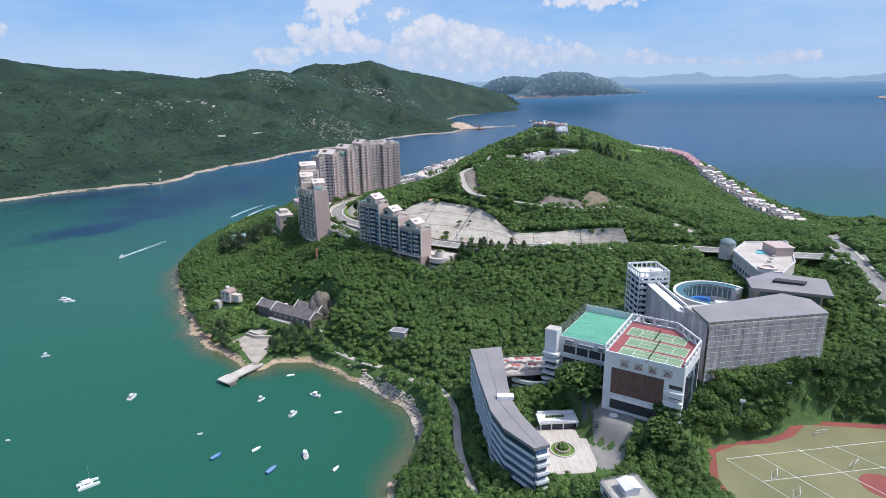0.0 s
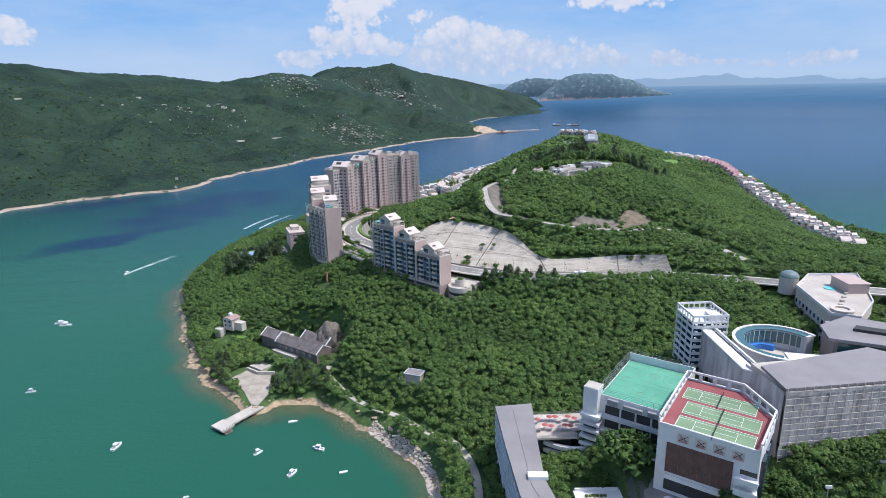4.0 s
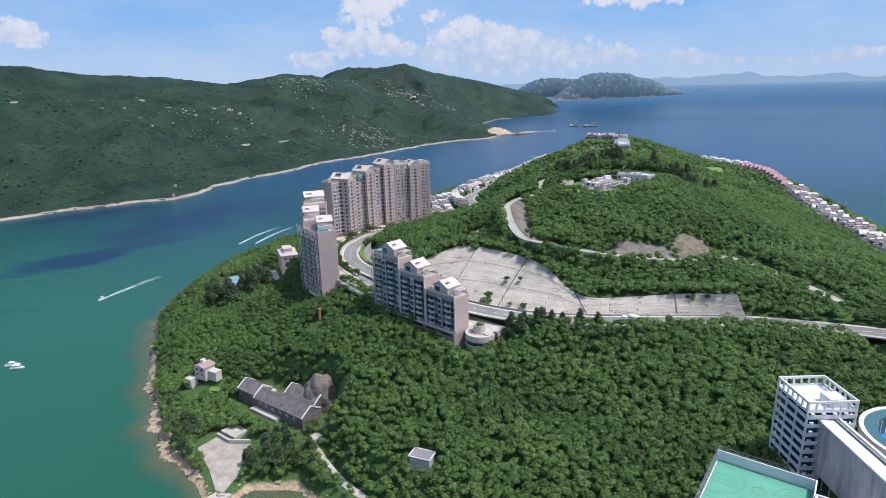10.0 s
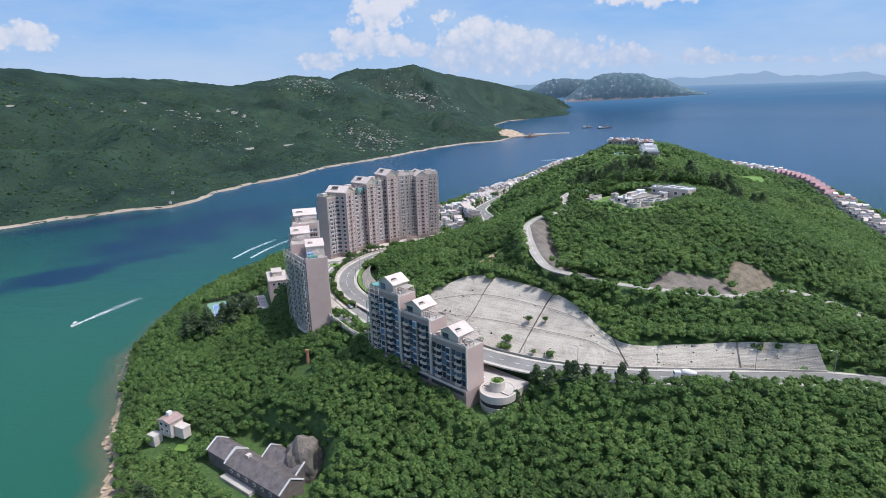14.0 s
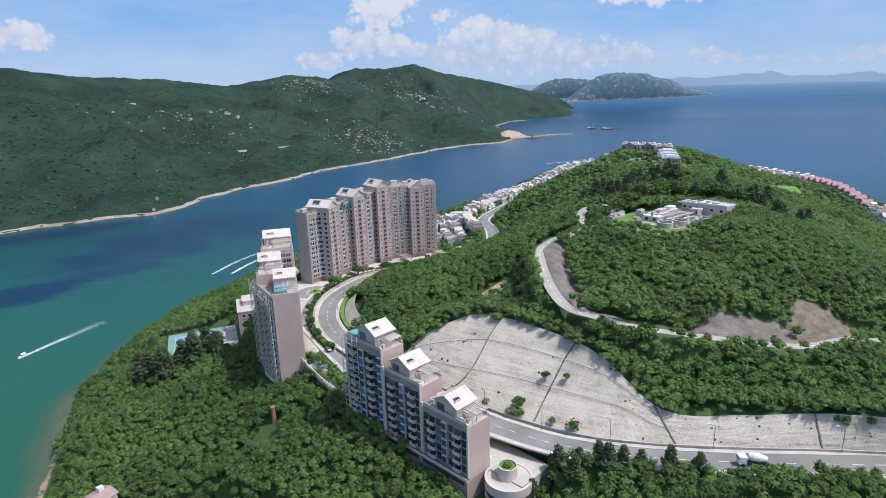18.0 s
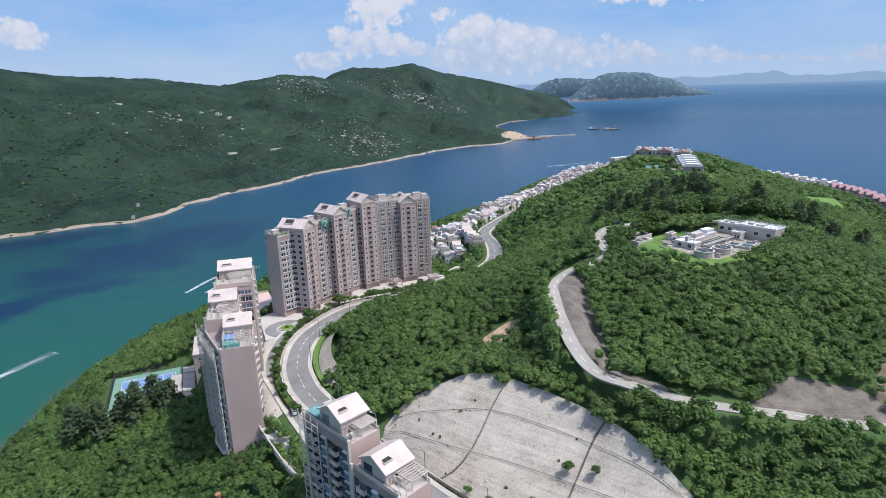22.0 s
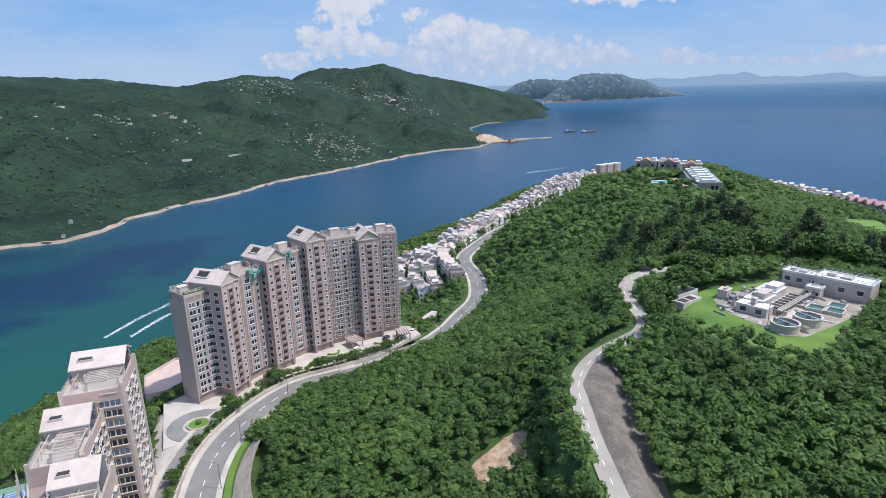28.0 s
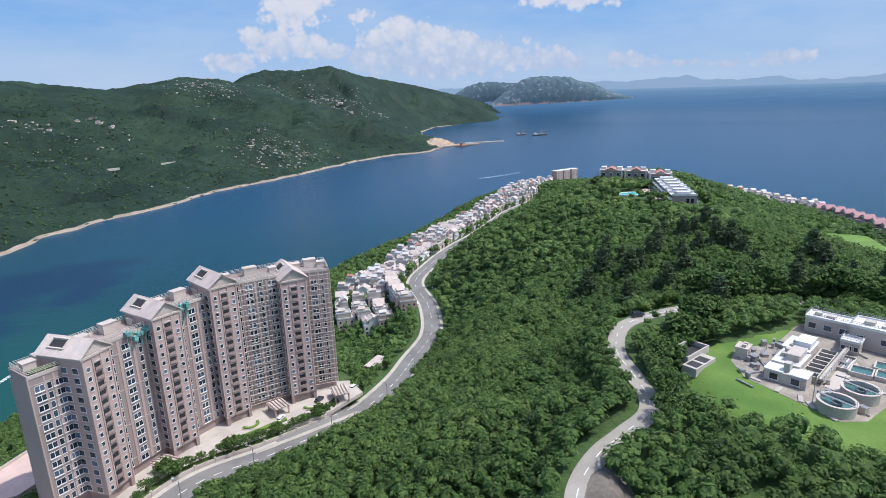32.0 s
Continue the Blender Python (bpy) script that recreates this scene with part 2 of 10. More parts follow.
ROCK = surface("coast_rock", (0.26, 0.19, 0.13), (0.50, 0.40, 0.30), 0.15, 1.2, 0.95, bump=0.6)
SAND = surface("sand", (0.20, 0.16, 0.12), (0.38, 0.31, 0.24), 0.03, 0.4, 0.95, bump=0.3)
ROCK_DARK = surface("dark_rock", (0.10, 0.085, 0.07), (0.22, 0.19, 0.16), 0.15, 1.2, 0.95, bump=0.6)
ROCK_BROWN = surface("brown_rock", (0.085, 0.075, 0.05), (0.23, 0.185, 0.13), 0.3, 1.4, 0.95, bump=0.6)
EARTH = surface("bare_earth", (0.24, 0.15, 0.09), (0.62, 0.46, 0.31), 0.35, 1.2, 0.95, bump=0.6)
GRANITE = surface("pale_boulder", (0.34, 0.29, 0.25), (0.55, 0.49, 0.43), 0.1, 1.0, 0.9, bump=0.5)
HULL = surface("white_gelcoat", (0.74, 0.74, 0.74), (0.82, 0.82, 0.82), 0.5, 4, 0.3, bump=0)
HULL_BLUE = surface("blue_hull", (0.04, 0.12, 0.28), (0.07, 0.18, 0.36), 0.5, 4, 0.35, bump=0)
FOAM = surface("foam", (0.62, 0.70, 0.70), (0.84, 0.87, 0.87), 0.5, 3, 0.7, bump=0.2)


def broken(mat, scale, lo, hi):
    """Holes of clear water through a sheet of foam."""
    n, l = mat.node_tree.nodes, mat.node_tree.links
    k = n.new("ShaderNodeMapRange")
    k.inputs["From Min"].default_value, k.inputs["From Max"].default_value, k.inputs["To Max"].default_value = lo, hi, 0.85
    l.new(noise_node(n, l, scale, 5.0, 0.7).outputs["Fac"], k.inputs[0])
    l.new(k.outputs[0], n["Principled BSDF"].inputs["Alpha"])


broken(FOAM, 0.55, 0.36, 0.62)
POOL = surface("pool_water", (0.10, 0.50, 0.52), (0.16, 0.60, 0.60), 0.2, 3, 0.1, bump=0.05)
TANK_WATER = surface("tank_water", (0.05, 0.13, 0.12), (0.09, 0.20, 0.19), 0.3, 2, 0.1, bump=0.05)
RUBBER = surface("tyre_rubber", (0.015, 0.015, 0.015), (0.03, 0.03, 0.03), 1, 5, 0.8, bump=0)
CAR_WHITE = surface("white_car_paint", (0.70, 0.70, 0.70), (0.78, 0.78, 0.78), 1, 4, 0.25, bump=0)
CAR_DARK = surface("dark_car_paint", (0.03, 0.035, 0.045), (0.06, 0.065, 0.08), 1, 4, 0.25, bump=0)
PARASOL = surface("red_parasol", (0.30, 0.08, 0.08), (0.40, 0.12, 0.11), 1, 4, 0.8, bump=0)
BLUE_PLAST = surface("blue_plastic", (0.03, 0.15, 0.45), (0.05, 0.20, 0.55), 1, 4, 0.5, bump=0)


def sea_material():
    m, n, l, b = nodes_of("sea_water")
    tc = n.new("ShaderNodeTexCoord")
    sep = n.new("ShaderNodeSeparateXYZ")
    l.new(tc.outputs["Object"], sep.inputs[0])
    # the harbour is turbid and green, the open sea blue
    open_sea = n.new("ShaderNodeMapRange")
    open_sea.interpolation_type = "SMOOTHSTEP"
    open_sea.inputs["From Min"].default_value, open_sea.inputs["From Max"].default_value = 560.0, 1650.0
    warp = noise_node(n, l, 0.004, 4.0, 0.6)
    add = n.new("ShaderNodeMath")
    add.operation = "MULTIPLY_ADD"
    add.inputs[1].default_value = 260.0
    l.new(warp.outputs["Fac"], add.inputs[0])
    l.new(sep.outputs["Y"], add.inputs[2])
    l.new(add.outputs[0], open_sea.inputs[0])
    r = ramp_node(n, [(0.0, (0.019, 0.090, 0.060)), (0.16, (0.011, 0.068, 0.060)), (0.38, (0.006, 0.045, 0.060)), (1.0, (0.007, 0.050, 0.112))])
    l.new(open_sea.outputs[0], r.inputs[0])
    # cloud shadows painted dark on the harbour; bed is the noise that frays them
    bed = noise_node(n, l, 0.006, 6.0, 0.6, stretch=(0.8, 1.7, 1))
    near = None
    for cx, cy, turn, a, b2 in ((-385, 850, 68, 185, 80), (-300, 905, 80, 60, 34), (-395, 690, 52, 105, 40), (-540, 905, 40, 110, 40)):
        mp = n.new("ShaderNodeMapping")
        mp.vector_type = "TEXTURE"
        mp.inputs["Location"].default_value = (cx, cy, 0)
        mp.inputs["Rotation"].default_value = (0, 0, math.radians(turn))
        mp.inputs["Scale"].default_value = (a, b2, 100)
        spot = n.new("ShaderNodeVectorMath")
        spot.operation = "LENGTH"
        l.new(tc.outputs["Object"], mp.inputs[0])
        l.new(mp.outputs[0], spot.inputs[0])
        one = n.new("ShaderNodeMath")
        one.operation = "SUBTRACT"
        one.inputs[0].default_value = 1.0
        l.new(spot.outputs["Value"], one.inputs[1])
        if near is None:
            near = one
        else:
            big = n.new("ShaderNodeMath")
            big.operation = "MAXIMUM"
            l.new(near.outputs[0], big.inputs[0])
            l.new(one.outputs[0], big.inputs[1])
            near = big
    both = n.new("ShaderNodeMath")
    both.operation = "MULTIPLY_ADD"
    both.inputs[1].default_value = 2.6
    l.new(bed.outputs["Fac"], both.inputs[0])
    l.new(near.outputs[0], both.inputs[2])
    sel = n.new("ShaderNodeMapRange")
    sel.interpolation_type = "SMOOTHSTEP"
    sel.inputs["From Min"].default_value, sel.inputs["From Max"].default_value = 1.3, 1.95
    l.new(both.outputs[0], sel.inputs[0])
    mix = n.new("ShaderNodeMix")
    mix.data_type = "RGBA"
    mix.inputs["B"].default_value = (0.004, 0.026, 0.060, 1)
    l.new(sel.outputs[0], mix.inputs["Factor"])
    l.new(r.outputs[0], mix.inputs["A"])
    l.new(mix.outputs["Result"], b.inputs["Base Color"])
    b.inputs["Roughness"].default_value = 0.22
    b.inputs["IOR"].default_value = 1.33
    b.inputs["Specular IOR Level"].default_value = 0.12
    w1 = noise_node(n, l, 0.35, 5.0, 0.6, stretch=(1, 1.8, 1))
    w2 = noise_node(n, l, 0.02, 5.0, 0.65, stretch=(0.6, 2.2, 1))
    wsum = n.new("ShaderNodeMath")
    wsum.operation = "MULTIPLY_ADD"
    wsum.inputs[1].default_value = 3.0
    l.new(w2.outputs["Fac"], wsum.inputs[0])
    l.new(w1.outputs["Fac"], wsum.inputs[2])
    bp = n.new("ShaderNodeBump")
    bp.inputs["Strength"].default_value, bp.inputs["Distance"].default_value = 0.35, 0.5
    l.new(wsum.outputs[0], bp.inputs["Height"])
    l.new(bp.outputs[0], b.inputs["Normal"])
    return m


SEA = sea_material()


# ---- building blocks ----
class Geo:
    """Vertices and faces gathered for one mesh."""

    def __init__(self):
        self.v, self.f, self.m = [], [], []

    def poly(self, pts, m=0):
        k = len(self.v)
        self.v += [tuple(p) for p in pts]
        self.f.append(tuple(range(k, k + len(pts))))
        self.m.append(m)
        return self

    def box(self, x0, y0, z0, x1, y1, z1, m=0):
        k = len(self.v)
        self.v += [(x, y, z) for z in (z0, z1) for x, y in ((x0, y0), (x1, y0), (x1, y1), (x0, y1))]
        self.f += [(k + 3, k + 2, k + 1, k), (k + 4, k + 5, k + 6, k + 7)] + [(k + i, k + (i + 1) % 4, k + 4 + (i + 1) % 4, k + 4 + i) for i in range(4)]
        self.m += [m] * 6
        return self

    def prism(self, pts, z0, z1, m=0, top=None):
        """An upright prism on a counterclockwise outline."""
        k, n = len(self.v), len(pts)
        self.v += [(x, y, z0) for x, y in pts] + [(x, y, z1) for x, y in pts]
        self.f += [tuple(range(k + n - 1, k - 1, -1)), tuple(range(k + n, k + 2 * n))] + [(k + i, k + (i + 1) % n, k + n + (i + 1) % n, k + n + i) for i in range(n)]
        self.m += [m, m if top is None else top] + [m] * n
        return self

    def gable(self, x0, y0, x1, y1, ze, zr, over=0.5, m=0, mw=0):
        """A pitched roof whose ridge runs along y, with thick slopes and closed gable walls."""
        xm, t = (x0 + x1) / 2, 0.35
        k = len(self.v)
        a, b = y0 - over, y1 + over
        drop = (zr - ze) / (xm - x0) * over
        prof = [(x0 - over, ze - drop), (xm, zr), (x1 + over, ze - drop), (x1 + over, ze - drop + t), (xm, zr + t), (x0 - over, ze - drop + t)]
        self.v += [(x, a, z) for x, z in prof] + [(x, b, z) for x, z in prof]
        self.f += [(k, k + 1, k + 4, k + 5), (k + 1, k + 2, k + 3, k + 4), (k + 11, k + 10, k + 7, k + 6), (k + 10, k + 9, k + 8, k + 7)]
        self.f += [(k + i, k + 6 + i, k + 6 + (i + 1) % 6, k + (i + 1) % 6) for i in range(6)]
        self.m += [m] * 10
        for y, o in ((y0, 1), (y1, -1)):
            self.poly([(x0, y, ze), (x1, y, ze), (xm, y, zr)][::o], mw)
        return self

    def ring(self, cx, cy, r0, r1, z0, z1, n=24, a0=0.0, a1=360.0, m=0):
        """A ring wall, or an arc of one."""
        full = a1 - a0 >= 359.9
        k, c = len(self.v), n if full else n + 1
        for i in range(c):
            a = radians(a0 + (a1 - a0) * i / n)
            self.v += [(cx + r * math.cos(a), cy + r * math.sin(a), z) for r, z in ((r0, z0), (r1, z0), (r1, z1), (r0, z1))]
        for i in range(n):
            p, q = k + 4 * i, k + 4 * ((i + 1) % c)
            for j in range(4):
                self.f.append((p + j, q + j, q + (j + 1) % 4, p + (j + 1) % 4))
                self.m.append(m)
        if not full:
            self.f += [(k, k + 1, k + 2, k + 3), tuple(k + 4 * n + j for j in (3, 2, 1, 0))]
            self.m += [m, m]
        return self

    def disc(self, cx, cy, r, z0, z1, n=24, m=0, taper=1.0):
        k = len(self.v)
        for z, s in ((z0, 1.0), (z1, taper)):
            self.v += [(cx + r * s * math.cos(2 * math.pi * i / n), cy + r * s * math.sin(2 * math.pi * i / n), z) for i in range(n)]
        self.f += [tuple(range(k + n - 1, k - 1, -1)), tuple(range(k + n, k + 2 * n))] + [(k + i, k + (i + 1) % n, k + n + (i + 1) % n, k + n + i) for i in range(n)]
        self.m += [m] * (n + 2)
        return self

    def bar(self, p, q, r, m=0):
        """A thin square bar between two points."""
        p, q = Vector(p), Vector(q)
        d = (q - p).normalized()
        s = d.cross(Vector((0, 0, 1)) if abs(d.z) < 0.9 else Vector((1, 0, 0))).normalized() * r
        u = s.cross(d).normalized() * r
        k = len(self.v)
        self.v += [tuple(e + o) for e in (p, q) for o in (s + u, s - u, -s - u, -s + u)]
        self.f += [(k, k + 1, k + 2, k + 3), (k + 7, k + 6, k + 5, k + 4)] + [(k + i, k + 4 + i, k + 4 + (i + 1) % 4, k + (i + 1) % 4) for i in range(4)]
        self.m += [m] * 6
        return self

    def mesh(self, name, mats):
        me = bpy.data.meshes.new(name)
        me.from_pydata(self.v, [], self.f)
        for mat in mats if isinstance(mats, (list, tuple)) else [mats]:
            me.materials.append(mat)
        if any(self.m):
            me.polygons.foreach_set("material_index", self.m)
        me.update()
        bm = bmesh.new()
        bm.from_mesh(me)
        bmesh.ops.recalc_face_normals(bm, faces=bm.faces)
        bm.to_mesh(me)
        bm.free()
        return me


def thing(name, label, category, m=None, group="", kind=""):
    ob = new(name)
    if m is not None:
        ob.matrix_world = m
    return tagged(ob, label, category, group, kind)


def part(name, geo, mats, parent, label="", m=None):
    me = geo.mesh(name, mats) if isinstance(geo, Geo) else geo
    ob = new(name, me)
    ob.parent = parent
    if m is not None:
        ob.matrix_local = m
    if label:
        ob["label"] = label
    return ob


def solid(name, geo, mats, label, category, m=None, group="", kind=""):
    """A thing of one mesh."""
    me = geo.mesh(name, mats) if isinstance(geo, Geo) else geo
    ob = new(name, me)
    if m is not None:
        ob.matrix_world = m
    return tagged(ob, label, category, group, kind)


def raw_mesh(name, v, f, mats, sides=3, smooth=False):
    """A large mesh straight from arrays."""
    me = bpy.data.meshes.new(name)
    v, f = np.asarray(v, np.float32), np.asarray(f, np.int32)
    me.vertices.add(len(v))
    me.vertices.foreach_set("co", v.ravel())
    me.loops.add(f.size)
    me.loops.foreach_set("vertex_index", f.ravel())
    me.polygons.add(len(f))
    me.polygons.foreach_set("loop_start", np.arange(0, f.size, sides, dtype=np.int32))
    me.polygons.foreach_set("use_smooth", np.full(len(f), smooth))
    for mat in mats:
        me.materials.append(mat)
    me.update(calc_edges=True)
    return me


# ---- the land ----
COAST = [(-28, 150), (-22, 198), (-17, 212), (-11, 230), (-14, 252), (-22, 267), (-33, 275), (-38, 284), (-51, 294), (-64, 304), (-76, 312), (-86, 313), (-101, 314), (-108, 307), (-116, 311), (-125, 322),
         (-145, 333), (-164, 358), (-185, 395), (-210, 443), (-231, 484), (-239, 517), (-242, 560), (-240, 600), (-228, 640), (-195, 720), (-150, 800), (-81, 915),
         (-25, 1006), (48, 1154), (106, 1244), (190, 1330), (280, 1330), (340, 1250), (390, 1100), (410, 800), (412, 650), (425, 600), (500, 520), (800, 420), (1300, 300),
         (1300, -600), (-120, -600), (-45, 0)]
# hills and hollows: x, y, spread, height
HILLS = [(320, 620, 350, 67.4), (920, -100, 350, 135.8), (50, 500, 70, 35.1), (170, 830, 70, 40.0), (140, 650, 70, 35.9), (-100, 530, 45, 18.1), (200, 1100, 110, 20.7),
         (380, 620, 110, -49.4), (-130, 350, 45, -23.8), (320, -100, 110, 42.5), (-40, 710, 45, -19.9), (80, 140, 110, -9.0), (-40, 860, 45, -15.4), (290, 110, 45, -13.6),
         (-40, 410, 45, 12.2), (350, 980, 45, -15.9), (20, 1040, 70, -11.1), (590, 290, 70, 11.3), (20, 290, 45, -7.9), (140, 500, 45, 11.7), (200, 950, 45, 10.3),
         (80, 770, 45, 10.7), (80, 410, 45, 6.1), (260, 620, 45, 9.3), (0, 478, 28, -5.0), (104, 432, 34, -2.6), (355, 475, 72, -30.0)]
# roads: half width and centre line
MAIN_ROAD = [(330, 300, 57), (230, 322, 56), (190, 340, 54.5), (160, 356, 53), (127, 369, 51.5), (96, 371, 51), (54, 372, 51), (22, 377, 51), (0, 387, 51), (-22, 403, 51), (-42, 424, 51),
             (-62, 447, 51), (-78, 467, 51), (-88, 490, 51), (-90, 518, 51), (-78, 549, 51), (-56, 566, 50), (-34, 588, 47.5), (-19, 620, 43.5), (-10, 650, 40.5), (0, 684, 38.5),
             (0, 727, 38), (-7, 772, 37.5), (4, 812, 37), (25, 860, 37), (55, 912, 37), (99, 1005, 36), (150, 1080, 34)]
LOOP_ROAD = [(-62, 434, 49.0), (-73.4, 449, 49.8), (-85.5, 466.3, 50.3), (-94, 479.5, 50.5), (-99, 493.8, 50.7), (-100.6, 506, 50.8), (-100.5, 518, 50.8), (-98, 531, 50.8), (-88, 549, 50.6), (-70, 566, 50.3), (-50, 581, 49.4), (-34, 596, 47.2)]
UPPER_ROAD = [(172, 380, 57), (162, 404, 60), (150, 422, 63), (138, 428, 65.5), (127, 424.5, 66.8), (112, 418, 67.4), (100, 415.5, 68.4), (77, 419.5, 69.6), (60, 418, 72.6), (46, 418.5, 75), (34, 423, 76.8), (25, 429, 78), (20.5, 443, 80), (19, 461, 82), (18.5, 478, 84), (21, 492, 85), (28, 502, 86.5), (37, 509, 87.5), (44, 514, 88.5), (47, 521, 89),
              (47, 531, 90), (48, 546, 90.5), (58, 562, 91), (84, 572, 91), (112, 574, 91), (124, 566, 91)]
SHORE_LANE = [(-78, 338, 5.5), (-62, 316, 5.2), (-47, 301.5, 5.6), (-32.5, 292, 6.2), (-17, 276, 7.4), (-4, 264, 9.5), (4, 240, 11.5), (5, 205, 13), (10, 175, 14)]
EAST_ROAD = [(214, 255, 50), (226, 290, 55), (240, 330, 57), (262, 376, 52), (320, 430, 40)]
ROADS = [(MAIN_ROAD, 5.0), (LOOP_ROAD, 4.0), (UPPER_ROAD, 2.9), (SHORE_LANE, 2.0), (EAST_ROAD, 4.5)]
# level ground: outline and height
PADS = [([(-117, 530), (-100, 520), (-85, 548), (-62, 566), (-34, 592), (-36, 618), (-60, 628), (-90, 600), (-118, 560)], 50.4),
        ([(68, 500), (96, 492), (140, 528), (135, 566), (105, 572), (66, 532)], 91.0),
        ([(132, 752), (150, 732), (172, 740), (178, 790), (164, 806), (134, 818), (126, 808)], 93.6),
        ([(25, 180), (58, 176), (62, 205), (56, 224), (38, 226)], 18.0),
        ([(60, 214), (64, 205), (88, 186), (112, 212), (90, 246), (72, 276), (52, 242)], 27.0),
        ([(94, 178), (101, 196), (125, 203), (148, 215), (185, 212), (210, 150), (150, 110), (94, 130)], 18.0),
        ([(-136, 343), (-121, 323), (-112, 309), (-106, 309), (-103, 322), (-100, 338), (-112, 350), (-128, 352)], 2.4),
        ([(-136, 384), (-128, 366), (-98, 342), (-72, 352), (-78, 372), (-112, 392)], 5.6),
        ([(-195, 518), (-162, 536), (-140, 492), (-172, 474)], 27.0),
        ([(-30, 374), (-12, 355), (10, 362), (8, 376), (-20, 392)], 40.0),
        ([(150, 280), (175, 276), (215, 300), (215, 350), (165, 348)], 46.0),
        ([(98, 240), (112, 214), (165, 222), (185, 262), (165, 290), (110, 292)], 36.0),
        ([(185, 672), (217, 705), (240, 690), (225, 650), (196, 645)], 79.0)]


def seg_dist(px, py, line):
    """Distance to a polyline and the share of the way along the nearest segment, with its index."""
    best = np.full(px.shape, 1e9)
    val = np.zeros(px.shape)
    for a, b in zip(line[:-1], line[1:]):
        dx, dy = b[0] - a[0], b[1] - a[1]
        t = np.clip(((px - a[0]) * dx + (py - a[1]) * dy) / (dx * dx + dy * dy), 0, 1)
        d = np.hypot(px - a[0] - t * dx, py - a[1] - t * dy)
        near = d < best
        best = np.where(near, d, best)
        if len(a) > 2:
            val = np.where(near, a[2] + t * (b[2] - a[2]), val)
    return best, val


def inside(px, py, poly):
    hit = np.zeros(px.shape, bool)
    for (ax, ay), (bx, by) in zip(poly, poly[1:] + poly[:1]):
        if ay != by:
            hit ^= ((ay > py) != (by > py)) & (px < (bx - ax) * (py - ay) / (by - ay) + ax)
    return hit


def signed(px, py, poly):
    d, _ = seg_dist(px, py, poly + poly[:1])
    return np.where(inside(px, py, poly), d, -d)


def wave(px, py, size, seed):
    """Smooth rolling noise from a few crossed sines."""
    rng = np.random.RandomState(seed)
    out = np.zeros(px.shape)
    for k in range(7):
        a, ph, f = rng.rand() * 6.28, rng.rand() * 6.28, (0.6 + rng.rand()) / size
        out += np.sin(6.28 * f * (px * np.cos(a) + py * np.sin(a)) + ph + 1.3 * np.sin(6.28 * f * 0.7 * (py * np.cos(a) - px * np.sin(a)) + ph))
    return out / 7


def sstep(x):
    x = np.clip(x, 0, 1)
    return x * x * (3 - 2 * x)


def land_height(px, py):
    px, py = np.asarray(px, float), np.asarray(py, float)
    d = signed(px, py, COAST) + 5 * wave(px, py, 30, 3)
    h = np.zeros(px.shape)
    for x, y, s, a in HILLS:
        h += a * np.exp(-((px - x) ** 2 + (py - y) ** 2) / (2 * s * s))
    h = np.maximum(h, 3) + 2.2 * wave(px, py, 55, 5)
    h = np.where(d > 0, h * (1 - np.exp(-np.maximum(d, 0) / 22)) + 0.4, -0.22 * np.minimum(-d, 30) - 0.2)
    # the cut slope of sprayed concrete
    for line, half in ROADS:
        w, z = seg_dist(px, py, line)
        h = h + (z - 0.35 - h) * (1 - sstep((w - half - 1.5) / (20 if line is MAIN_ROAD else 9)))
    for poly, z in PADS:
        w = signed(px, py, poly)
        h = h + (z - h) * sstep((w + 8) / 8)
    for line, half in ROADS[:3]:
        w, z = seg_dist(px, py, line)
        h = h + (np.minimum(h, z - 0.35) - h) * (1 - sstep((w - half - 1.5) / 4))
    return h


def grid_mesh(name, xs, ys, height, mats, smooth=True):
    X, Y = np.meshgrid(xs, ys)
    Z = height(X, Y)
    nx, ny = len(xs), len(ys)
    i = np.arange(nx * ny).reshape(ny, nx)
    f = np.stack([i[:-1, :-1], i[:-1, 1:], i[1:, 1:], i[1:, :-1]], -1).reshape(-1, 4)
    return raw_mesh(name, np.stack([X, Y, Z], -1).reshape(-1, 3), f, mats, 4, smooth)


